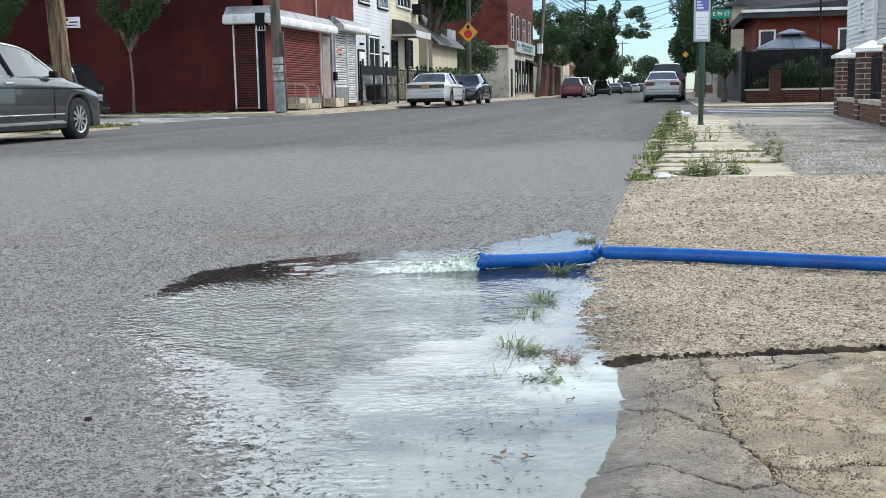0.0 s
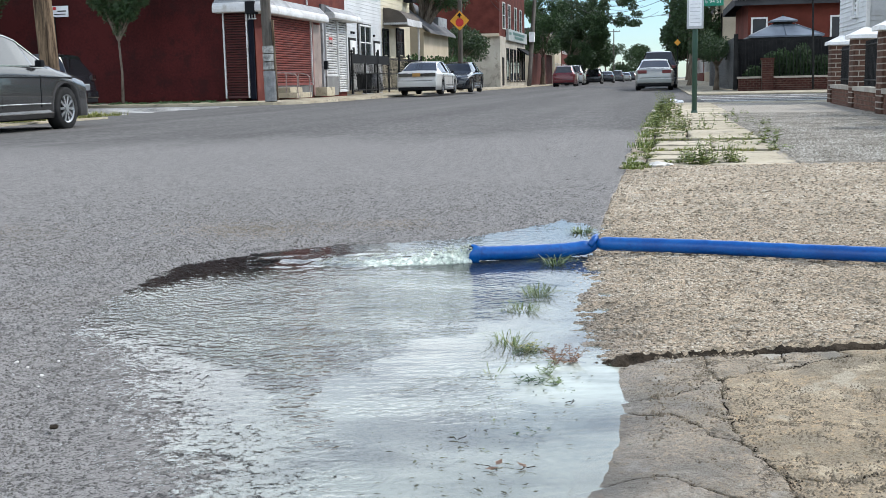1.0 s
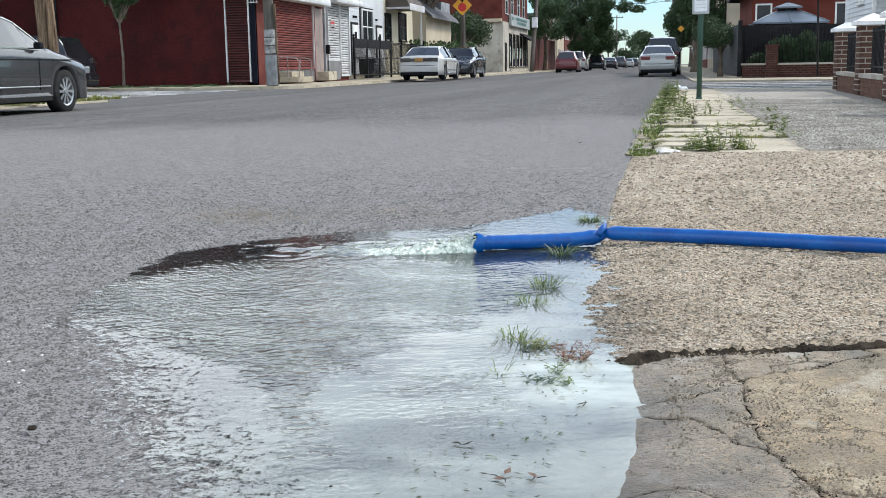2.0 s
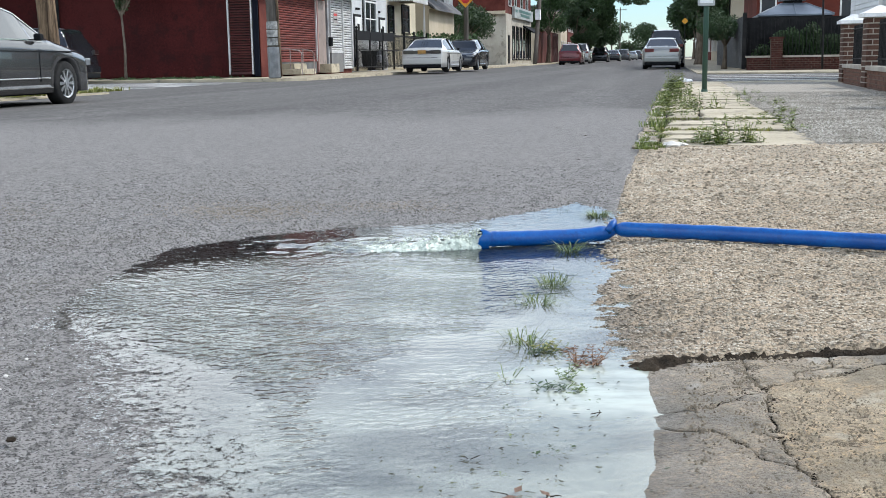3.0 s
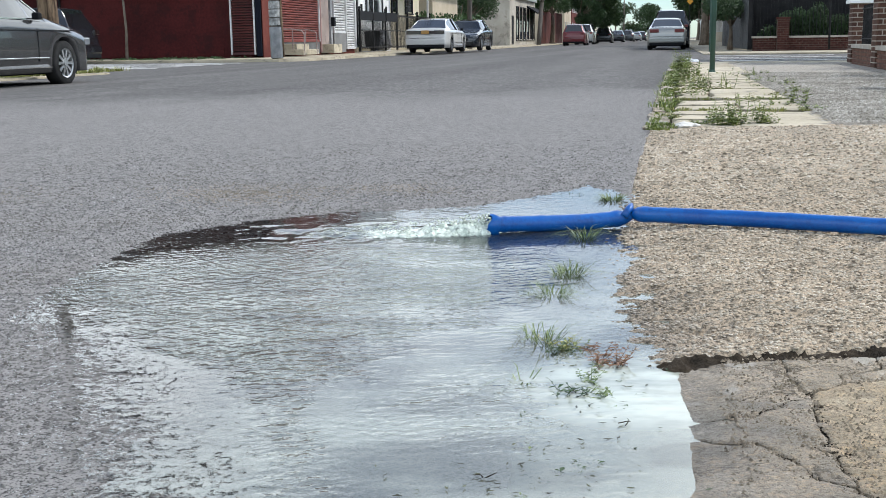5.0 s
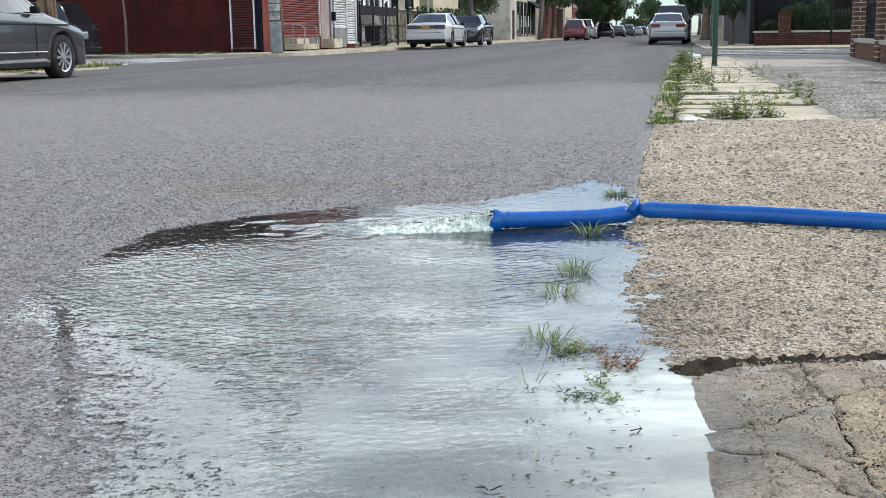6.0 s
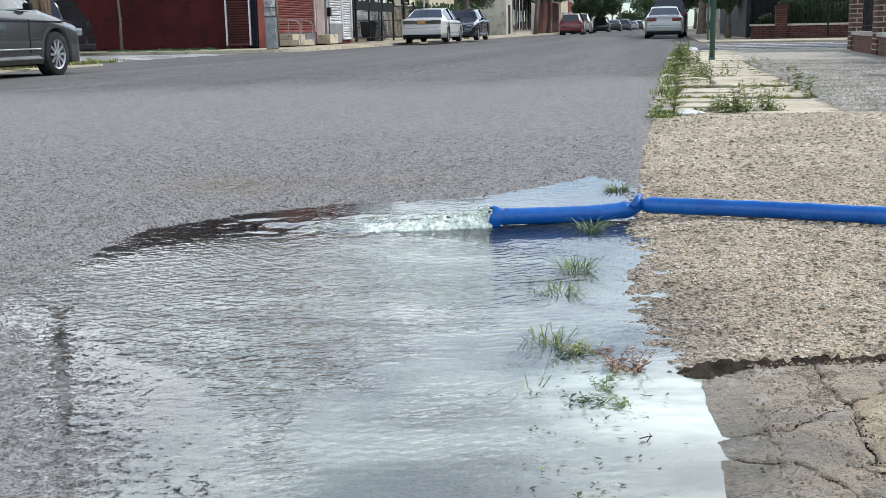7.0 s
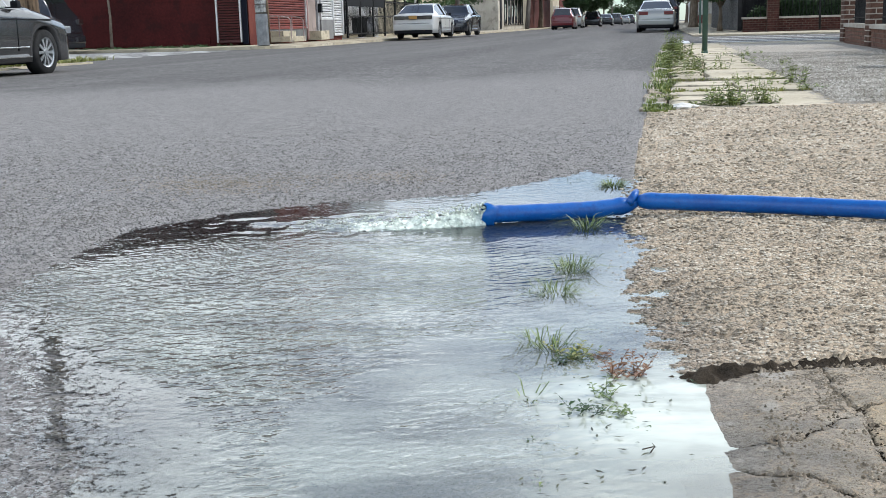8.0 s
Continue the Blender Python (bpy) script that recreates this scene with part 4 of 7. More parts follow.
p, r = hose_run([(-0.578, 3.43, 0.026), (-0.42, 3.49, 0.023), (-0.28, 3.545, 0.023), (-0.195, 3.578, 0.031), (-0.165, 3.585, 0.042)], 0.0245)
r[0:6] = [0.029, 0.027, 0.0236, 0.026, 0.0236, 0.0245]
r[-5:] = [0.026, 0.025, 0.022, 0.018, 0.013]
bm = tube(p, r, 20, caps=False)
part("spout_run", bm, HOSE, hose, smooth=True)
part("kink_fold", tube([(-0.19, 3.55, 0.04), (-0.176, 3.575, 0.06), (-0.172, 3.59, 0.068), (-0.168, 3.605, 0.05)], [0.012, 0.012, 0.008, 0.005], 10), HOSE, hose, smooth=True)
bm = tube([(-0.592, 3.425, 0.029), (-0.578, 3.43, 0.027), (-0.56, 3.436, 0.025)], [0.026, 0.0325, 0.0285], 24, caps=False)
for v in bm.verts:                                  # the cut end is crumpled
    a = math.atan2(v.co.z - 0.027, v.co.y - 3.43)
    v.co.x += 0.006 * math.sin(3 * a + 0.6) - 0.004 * math.sin(5 * a)
    v.co.z += 0.003 * math.sin(4 * a)
part("mouth_lip", bm, HOSE, hose, smooth=True)

# ---- gushing water at the mouth ----
FOAM = surface("aerated_water", (0.42, 0.48, 0.4), (0.78, 0.83, 0.72), 55, 200, 0.12, relief=0.5, dist=0.004, coat=0.5)
fn, fl = FOAM.node_tree.nodes, FOAM.node_tree.links
ft = tex(fn, fl, "ShaderNodeTexNoise", 70, 4, fn.new("ShaderNodeTexCoord").outputs["Object"])
fl.new(ramp(fn, fl, ft.outputs["Fac"], [(0.34, (0.45, 0.45, 0.45)), (0.46, (1, 1, 1))]), fn["Principled BSDF"].inputs["Alpha"])
gush = thing("gushing_water", label="white bubbling water gushing from the hose mouth", category="water")
bm = bmesh.new()
n_a, n_b = 130, 36
rows_ = []
for i in range(n_a + 1):
    u = i / n_a
    cx, cy = -0.58 - 0.46 * u, 3.43 - 0.05 * u - 0.015 * math.sin(3 * u)
    wd = 0.025 + 0.05 * u ** 0.7 - 0.09 * max(0, u - 0.75)
    hgt = 0.044 * (1 - u) ** 1.5 + 0.008 * (1 - u)
    row = []
    for j in range(n_b + 1):
        s = 2 * j / n_b - 1
        q = Vector((cx * 38, (cy + s * wd) * 38, 2.0))
        tur = noise.noise(q) * 0.6 + noise.noise(q * 2.3) * 0.4
        row.append(bm.verts.new((cx + 0.006 * tur, cy + s * wd + 0.004 * tur, -0.004 + max(0, hgt * (1 - s * s) * (0.85 + 0.65 * tur)) + 0.016 * (1 - 0.6 * u) * max(0, tur))))
    rows_.append(row)
for a, c2 in zip(rows_, rows_[1:]):
    for j in range(n_b):
        bm.faces.new((a[j], a[j + 1], c2[j + 1], c2[j]))
part("jet", bm, FOAM, gush, smooth=True)
bm = bmesh.new()
rgw = random.Random(12)
for _ in range(700):
    u = rgw.random() ** 1.3
    r = rgw.uniform(0.001, 0.0042) * (1.1 - 0.6 * u)
    c3 = Vector((-0.58 - 0.55 * u, 3.43 - 0.07 * u + rgw.gauss(0, 0.013 + 0.04 * u), rgw.uniform(0, 0.055 * (1 - u) + 0.006)))
    m = bmesh.ops.create_icosphere(bm, subdivisions=1, radius=r)
    for v in m["verts"]:
        v.co += c3
tagged(part("spray", bm, FOAM, gush, smooth=True), kind="stuff")


# ---- loose-looking stones set in the surfaces ----
def stone_field(name, px, py, pz, size, material, squash, seed, parent, label="", low=False):
    """Many small angular stones, half sunk, in one mesh."""
    rg_ = np.random.default_rng(seed)
    k = len(px)
    ang = np.arange(6) * math.pi / 3
    base = np.concatenate([np.stack([np.cos(ang), np.sin(ang), 0 * ang], -1), np.stack([0.78 * np.cos(ang + 0.3), 0.78 * np.sin(ang + 0.3), 0 * ang + 0.62], -1), [[0, 0, 0.9]]])
    tris = np.array([t_ for i in range(6) for t_ in ((i, (i + 1) % 6, 6 + i), ((i + 1) % 6, 6 + (i + 1) % 6, 6 + i), (6 + i, 6 + (i + 1) % 6, 12))])
    if low:
        base = np.concatenate([base[:6], base[12:]])
        tris = np.array([(i, (i + 1) % 6, 6) for i in range(6)])
    nv = len(base)
    a = rg_.uniform(0, 6.283, k)
    s = size * rg_.uniform(0.55, 1.35, k)
    v = base[None] * (1 + 0.22 * rg_.normal(size=(k, nv, 3)).clip(-1.5, 1.5))
    v[:, :6, 2] = -0.5
    x = v[..., 0] * np.cos(a)[:, None] - v[..., 1] * np.sin(a)[:, None]
    y = v[..., 0] * np.sin(a)[:, None] + v[..., 1] * np.cos(a)[:, None]
    co = np.stack([px[:, None] + x * s[:, None], py[:, None] + y * s[:, None] * 0.8, pz[:, None] + v[..., 2] * s[:, None] * squash], -1).reshape(-1, 3)
    fc = (np.arange(k)[:, None, None] * nv + tris[None]).reshape(-1, 3)
    me_ = bpy.data.meshes.new(name)
    me_.from_pydata(co.tolist(), [], fc.tolist())
    me_.polygons.foreach_set("use_smooth", [not low] * len(fc))
    me_.materials.append(material)
    o = new(name, me_)
    o.parent = parent
    return tagged(o, label, kind="stuff")


def scatter(x0, x1, y0, y1, pitch, seed):
    rg_ = np.random.default_rng(seed)
    gx_, gy_ = np.meshgrid(np.arange(x0, x1, pitch), np.arange(y0, y1, pitch))
    gx_ = gx_ + rg_.uniform(-0.5, 0.5, gx_.shape) * pitch
    gy_ = gy_ + rg_.uniform(-0.5, 0.5, gy_.shape) * pitch
    return gx_.ravel(), gy_.ravel()


for x0, x1, y0, y1, pitch, size, sd_ in ((-0.25, 1.1, 2.05, 3.3, 0.0062, 0.0036, 71), (-0.25, 1.3, 3.3, 4.6, 0.0085, 0.005, 70), (-0.25, 2.3, 4.6, 7.15, 0.0145, 0.0098, 72)):
    sx, sy = scatter(x0, x1, y0, y1, pitch, sd_)
    keep = (sx > kerb_x(sy) + 0.008) & (sy > joint_y(sx) + 0.026)
    keep &= np.random.default_rng(sd_).random(sx.shape) < (0.62 if sd_ < 72 else 0.72)
    sx, sy = sx[keep], sy[keep]
    stone_field("pebbles", sx, sy, apron_height(sx, sy) + 0.0008, size, PEBBLE_STONES, 0.34 if sd_ < 72 else 0.4, sd_, pavement, low=sd_ == 72)
sx, sy = scatter(0.95, 3.3, 7.3, 17, 0.026, 73)
stone_field("pebbles", sx, sy, 0.052 - 0.004 * np.clip(sy - 18, 0, 8), 0.0125, GREY_STONES, 0.5, 73, pavement, low=True)
sx, sy = scatter(-3.6, -0.24, 0.95, 6.6, 0.0128, 74)
fade = np.clip((6.4 - sy) / 3.4, 0, 1) * np.clip((sx + 3.6) / 1.8, 0, 1) * np.clip(1.0 + 3 * (shore(sx, sy, PUDDLE) + 0.03), 0.03, 1)
keep = np.random.default_rng(3).random(sx.shape) < 0.8 * fade
sx, sy = sx[keep], sy[keep]
stone_field("road_chippings", sx, sy, road_height(sx, sy) - 0.0004, 0.0058, ROAD_STONES, 0.6, 74, ground, low=True)
# grit on the broken slabs
sx, sy = scatter(0.0, 0.9, 1.2, 2.3, 0.0082, 75)
pick = (value_noise(sx, sy, 0.09, 31) + 0.8 * value_noise(sx, sy, 0.03, 32) > -0.35) & (sx > 0.02 + 0.16 * np.random.default_rng(8).random(sx.shape) ** 2) & (sy < joint_y(sx) - 0.03)
stone_field("grit", sx[pick], sy[pick], 0.0125 + 0 * sx[pick], 0.0026, TAN_GRIT, 0.8, 75, pavement, low=True)
# crumbled pieces along the cracks
rg_ = np.random.default_rng(76)
for line, num, wide in ((A, 420, 0.011), (K + [A[5]], 240, 0.008), (U + [A[2]], 200, 0.008), (R, 160, 0.008), (B, 160, 0.009), (Q[:3], 140, 0.008), (M, 500, 0.016), ([(0.18, 1.29), (0.3, 1.24), (0.6, 1.26), (1.0, 1.28)], 260, 0.012)):
    at = np.sort(rg_.uniform(0, len(line) - 1, num))
    k_ = at.astype(int)
    lx, ly = np.array([p_[0] for p_ in line]), np.array([p_[1] for p_ in line])
    sx = lx[k_] + (at - k_) * (lx[k_ + 1] - lx[k_]) + rg_.normal(size=num) * wide
    sy = ly[k_] + (at - k_) * (ly[k_ + 1] - ly[k_]) + rg_.normal(size=num) * wide
    inland = sx > 0.03
    sx, sy = sx[inland], sy[inland]
    half_ = len(sx) // 3
    stone_field("crack_soil", sx[half_:], sy[half_:], 0.0112 + 0 * sx[half_:], 0.003, DIRT, 0.6, 77 + num, pavement, low=True)
    stone_field("crack_rubble", sx[:half_], sy[:half_], 0.0115 + 0 * sx[:half_], 0.0036, TAN_GRIT, 0.7, 78 + num, pavement, low=True)
# tan silt and grit left on the asphalt; pale silt under the water, which also paints cloud reflection
for (gx_, gy_, rx_, ry_, num, sd_) in ((-1.62, 4.1, 0.3, 0.22, 1900, 81), (-2.7, 3.8, 0.35, 0.3, 800, 82), (-1.1, 4.3, 0.25, 0.16, 700, 83)):
    rg_ = np.random.default_rng(sd_)
    sx, sy = gx_ + rx_ * rg_.normal(size=num) * 0.6, gy_ + ry_ * rg_.normal(size=num) * 0.6
    stone_field("silt_grit", sx, sy, road_height(sx, sy) + 0.001, 0.003, DRY_GRIT, 0.5, sd_, ground, low=True)
rg_ = np.random.default_rng(84)
sx, sy = rg_.uniform(-0.235, -0.12, 260), rg_.uniform(2.2, 4.2, 260)
stone_field("edge_pebbles", sx, sy, 0 * sx - 0.002, 0.006, PEBBLE_STONES, 0.6, 84, pavement)
# pale bottom sheet, also standing in for the cloud mirrored in the water
slab_piece("silt_glare_bed", [(-0.5, 0.6), (-0.03, 0.6), (-0.02, 1.9), (-0.1, 2.02), (-0.2, 2.0), (-0.27, 1.8), (-0.26, 1.5), (-0.4, 1.3)], -0.0075, ground, SILT_GLARE, jit=0.05, step=0.03, thick=0.03, salt=9, cell=0.012)
# ---- cars ----
def curve_at(pts, y):
    return float(np.interp(y, [p[0] for p in pts], [p[1] for p in pts]))


def wheel_parts(parent, x, y, r, w, out, spokes=10):
    """A wheel standing at (x, y): tyre, rim with spokes. out: +1 or -1, the side that shows."""
    bm = bmesh.new()
    prof = [(-w / 2, r * 0.66), (-w / 2, r * 0.9), (-w * 0.4, r), (w * 0.4, r), (w / 2, r * 0.9), (w / 2, r * 0.66)]
    n = 28
    rings = [[bm.verts.new((x + a, y + q * math.cos(2 * math.pi * k / n), r + q * math.sin(2 * math.pi * k / n))) for k in range(n)] for a, q in prof]
    for a, b in zip(rings, rings[1:]):
        for k in range(n):
            bm.faces.new((a[k], a[(k + 1) % n], b[(k + 1) % n], b[k]))
    tyre = part("wheel", bm, TYRE, parent, smooth=True)
    bm = bmesh.new()
    face = x + out * w * 0.42
    back = x + out * w * 0.2
    for q0, q1, xa, xb in ((0.68, 0.6, face + out * 0.01, face), (0.6, 0.58, face, back)):
        a = [bm.verts.new((xa, y + r * q0 * math.cos(2 * math.pi * k / n), r + r * q0 * math.sin(2 * math.pi * k / n))) for k in range(n)]
        b = [bm.verts.new((xb, y + r * q1 * math.cos(2 * math.pi * k / n), r + r * q1 * math.sin(2 * math.pi * k / n))) for k in range(n)]
        for k in range(n):
            bm.faces.new((a[k], a[(k + 1) % n], b[(k + 1) % n], b[k]))
    for s in range(spokes):
        t = 2 * math.pi * s / spokes
        d, e = Vector((0, math.cos(t), math.sin(t))), Vector((0, -math.sin(t), math.cos(t)))
        c = Vector((face, y, r))
        vs = [c + d * r * q + e * r * h + Vector((dx, 0, 0)) for dx in (0, -out * 0.02) for q, h in ((0.1, -0.05), (0.62, -0.075), (0.62, 0.075), (0.1, 0.05))]
        v = [bm.verts.new(p) for p in vs]
        for q in ((0, 1, 2, 3), (7, 6, 5, 4), (0, 4, 5, 1), (1, 5, 6, 2), (2, 6, 7, 3), (3, 7, 4, 0)):
            bm.faces.new([v[i] for i in q])
    tube([(face - out * 0.02, y, r), (face + out * 0.012, y, r)], r * 0.14, 12, bm)
    part("rim", bm, RIM, tyre)
    part("brake_disc", tube([(back - out * 0.03, y, r), (back - out * 0.01, y, r)], r * 0.62, 20), BLACK_TRIM, tyre)


def car(name, place, turn, paint, length, width, height, kind, label, tail="wide", plate=True, rim_spokes=10, group="parked cars", lamp=None):
    """A car whose nose points to +y in its own coordinates."""
    t = thing(name, place, turn, label, "car", group)
    L, W, H = length / 2, width / 2, height
    wb = length * 0.57
    fa, ra = wb / 2 + length * 0.015, -wb / 2 + length * 0.015
    wr = 0.325 if kind == "sedan" else 0.36
    if kind == "sedan":
        top = [(-L, 0.62), (-L + 0.04, 0.86), (-L + 0.12, H * 0.68), (-L + 0.62, H * 0.715), (-L + 1.3, H * 0.945), (-L + 1.6, H * 0.985), (-0.25, H), (0.3, H * 0.975), (0.6, H * 0.93), (L - 1.35, H * 0.69), (L - 1.2, H * 0.66), (L - 0.35, H * 0.55), (L - 0.1, H * 0.49), (L, H * 0.4)]
        belt = [(-L, 0.6), (-L + 0.12, H * 0.645), (0, H * 0.645), (L - 1.3, H * 0.62), (L - 0.3, H * 0.5), (L, H * 0.36)]
        glass_f, glass_r = (0.42, L - 1.3), (-L + 0.62, -L + 1.5)
        side = [(-L + 1.0, -0.32), (-0.24, 0.62)]
        cab0, cab1 = -L + 0.75, L - 1.42
    else:
        top = [(-L, 0.7), (-L + 0.03, 1.0), (-L + 0.12, H * 0.66), (-L + 0.42, H * 0.955), (-L + 0.7, H * 0.985), (-0.3, H), (0.25, H * 0.98), (0.5, H * 0.94), (L - 1.2, H * 0.665), (L - 1.05, H * 0.64), (L - 0.3, H * 0.57), (L - 0.06, H * 0.5), (L, H * 0.4)]
        belt = [(-L, 0.65), (-L + 0.12, H * 0.61), (0, H * 0.61), (L - 1.2, H * 0.6), (L - 0.25, H * 0.5), (L, H * 0.36)]
        glass_f, glass_r = (0.42, L - 1.2), (-L + 0.13, -L + 0.42)
        side = [(-L + 0.42, -L + 1.15), (-L + 1.27, -0.22), (-0.14, 0.62)]
        cab0, cab1 = -L + 0.3, L - 1.25
    half = [(-L, 0.84 * W), (-L + 0.1, 0.93 * W), (-L + 0.5, 0.985 * W), (-0.3, W), (L - 0.8, 0.985 * W), (L - 0.3, 0.92 * W), (L - 0.08, 0.8 * W), (L, 0.68 * W)]
    n = 120
    ysn = [-L + length * i / n for i in range(n + 1)]
    rings = []
    for y in ysn:
        tp, bl, w = curve_at(top, y), curve_at(belt, y), curve_at(half, y)
        bl = min(bl, tp - 0.02)
        lift = tp - bl
        wt = w * (0.93 - 0.26 * min(1, lift / 0.42))
        wbt = w * 0.955
        arch = 0.2
        for ax in (fa, ra):
            d = abs(y - ax)
            if d < wr + 0.05:
                arch = max(arch, wr + math.sqrt(max(0, (wr + 0.05) ** 2 - d * d)) + 0.0)
        zl = min(arch, bl - 0.13)
        rings.append([(0, tp), (wt * 0.6, tp - 0.008), (wt * 0.93, tp - 0.022), (wt, tp - min(0.05, lift * 0.4)), (wbt, bl), (w * 0.99, bl - 0.05), (w, bl - 0.12 if bl - 0.12 > zl else zl + 0.004), (w * 1.0, zl + (bl - 0.12 - zl) * 0.45 if bl - 0.12 > zl else zl + 0.002), (w * 0.985, zl), (w * 0.8, zl), (w * 0.72, 0.22), (0, 0.2)])
    parts = {"body": bmesh.new(), "windscreen": bmesh.new(), "rear_window": bmesh.new()}
    for i in range(len(side)):
        for s in ("l", "r"):
            parts[f"side{i}{s}"] = bmesh.new()
    cache = {}

    def vert(key, i, k, s):
        c = (key, i, k, s if k not in (0, 11) else 1)
        if c not in cache:
            x, z = rings[i][k]
            cache[c] = parts[key].verts.new((x * c[3], ysn[i], z))
        return cache[c]
    for i in range(n):
        ym = (ysn[i] + ysn[i + 1]) / 2
        for k in range(11):
            for s in (1, -1):
                key = "body"
                if k in (0, 1) and glass_f[0] < ym < glass_f[1]:
                    key = "windscreen"
                elif k in (0, 1) and glass_r[0] < ym < glass_r[1]:
                    key = "rear_window"
                elif k == 3:
                    for q, (a, b) in enumerate(side):
                        if a < ym < b and rings[i][3][1] - rings[i][4][1] > 0.06:
                            key = f"side{q}" + ("r" if s > 0 else "l")
                    if cab1 > ym > 0.64 and kind == "sedan" and rings[i][3][1] - rings[i][4][1] > 0.08:
                        key = "side1" + ("r" if s > 0 else "l")
                quad = [vert(key, i, k, s), vert(key, i + 1, k, s), vert(key, i + 1, k + 1, s), vert(key, i, k + 1, s)]
                quad = [v for j, v in enumerate(quad) if v not in quad[:j]]
                if len(quad) > 2:
                    parts[key].faces.new(quad if s > 0 else quad[::-1])
    for i in (0, n):
        ring = [vert("body", i, k, 1) for k in range(12)] + [vert("body", i, k, -1) for k in range(10, 0, -1)]
        parts["body"].faces.new(ring)
    part("body", parts.pop("body"), paint, t, smooth=True)
    for key, b in parts.items():
        if len(b.faces):
            part("side_window" if key.startswith("side") else key, b, CAR_GLASS, t, smooth=True)
        else:
            b.free()
    for s in (1, -1):
        edge = [Vector((s * (rings[i][3][0] + 0.004), ysn[i], rings[i][3][1])) for i in range(0, n + 1, 2) if cab0 + 0.1 < ysn[i] < cab1 and rings[i][3][1] - rings[i][4][1] > 0.05]
        part("roof_rail", tube(edge, 0.011, 6), CHROME if kind == "sedan" else BLACK_TRIM, t)
        for yp in ((-0.28,) if kind == "sedan" else (-0.18, -L + 1.2)):
            i = min(range(n + 1), key=lambda q: abs(ysn[q] - yp))
            part("pillar", tube([Vector((s * (rings[i][4][0] + 0.003), yp, rings[i][4][1])), Vector((s * (rings[i][3][0] + 0.003), yp - 0.05, rings[i][3][1]))], 0.035, 8), BLACK_TRIM, t)
    for ax in (fa, ra):
        for s in (1, -1):
            wheel_parts(t, s * (W - 0.13), ax, wr, 0.21, s, rim_spokes)
    part("underbody", box(-W * 0.7, -L + 0.25, 0.17, W * 0.7, L - 0.25, 0.35), BLACK_TRIM, t)
    # lamps, bumpers, mirrors, handles, plate
    zt = H * 0.585 if kind == "sedan" else H * 0.56
    for s in (1, -1):
        wide = 0.40 if tail == "wide" else 0.24
        part("tail_lamp", box(min(s * (0.84 * W - wide), s * 0.86 * W), -L - 0.012, zt - 0.075, max(s * (0.84 * W - wide), s * 0.86 * W), -L + 0.1, zt + 0.07, bevel=0.015), lamp or RED_LAMP, t)
        part("headlamp", box(min(s * 0.5 * W, s * 0.86 * W), L - 0.24, H * 0.4, max(s * 0.5 * W, s * 0.86 * W), L - 0.05, H * 0.475, bevel=0.02), CLEAR_LAMP, t)
        yq = cab1 - 0.38
        part("mirror", box(min(s * 0.95 * W, s * 1.08 * W), yq, H * 0.64, max(s * 0.95 * W, s * 1.08 * W), yq + 0.1, H * 0.71, bevel=0.03), paint if kind == "suv" else BLACK_TRIM, t)
        for yh in (-0.1, -1.05):
            part("handle", box(min(s * 0.985 * W, s * 1.015 * W), yh - 0.42, H * 0.575, max(s * 0.985 * W, s * 1.015 * W), yh - 0.24, H * 0.595, bevel=0.006), CHROME, t)
        for yg in (0.72, -0.28, -1.22):
            part("door_gap", box(min(s * 0.97 * W, s * 1.001 * W), yg - 0.0025, 0.36, max(s * 0.97 * W, s * 1.001 * W), yg + 0.0025, H * 0.56), BLACK_TRIM, t)
        part("window_trim", box(min(s * 0.945 * W, s * 0.962 * W), cab0 + 0.2, H * 0.642, max(s * 0.945 * W, s * 0.962 * W), cab1 - 0.1, H * 0.655), CHROME, t)
        part("sill_trim", box(min(s * 0.98 * W, s * 1.008 * W), ra + 0.45, 0.27, max(s * 0.98 * W, s * 1.008 * W), fa - 0.45, 0.282), CHROME if kind == "sedan" else BLACK_TRIM, t)
    if kind == "sedan":
        for s in (1, -1):                            # black line paints the swage crease's shade; chrome strip, moulding and the low crease's bright reflection
            part("crease_shade_line", box(min(s * 0.985 * W, s * 1.004 * W), ra - 0.35, H * 0.535, max(s * 0.985 * W, s * 1.004 * W), fa + 0.25, H * 0.545), BLACK_TRIM, t)
            part("door_glint_strip", box(min(s * 0.985 * W, s * 1.008 * W), ra + 0.5, 0.4, max(s * 0.985 * W, s * 1.008 * W), fa - 0.5, 0.418, bevel=0.004), CHROME, t)
    part("valance", box(-0.86 * W, -L - 0.03, 0.2, 0.86 * W, -L + 0.25, 0.33, bevel=0.03), BLACK_TRIM, t)
    part("boot_line", box(-0.7 * W, -L - 0.014, 0.585, 0.7 * W, -L + 0.05, 0.597), BLACK_TRIM, t)
    part("rear_bumper", box(-0.9 * W, -L - 0.05, 0.32, 0.9 * W, -L + 0.2, 0.56, bevel=0.05), paint, t)
    part("front_bumper", box(-0.66 * W, L - 0.2, 0.22, 0.66 * W, L + 0.04, 0.46, bevel=0.05), paint, t)
    part("grille", box(-0.4 * W, L - 0.12, 0.47, 0.4 * W, L + 0.015, 0.58, bevel=0.01), BLACK_TRIM, t)
    if plate:
        part("number_plate", box(-0.16, -L - 0.062, zt - 0.07 if tail == "wide" else 0.5, 0.16, -L - 0.016, zt + 0.07 if tail == "wide" else 0.64), PLATE, t)
    return t


def paint_material(name, c, rough=0.25, metal=0.5):
    return surface(name, tuple(0.92 * x for x in c), c, 1.5, 200, rough, metal, 0.01, 0.001, coat=0.6)


DARK_LAMP = plain("smoked_tail_lamp", (0.02, 0.01, 0.01), 0.2, coat=0.8)
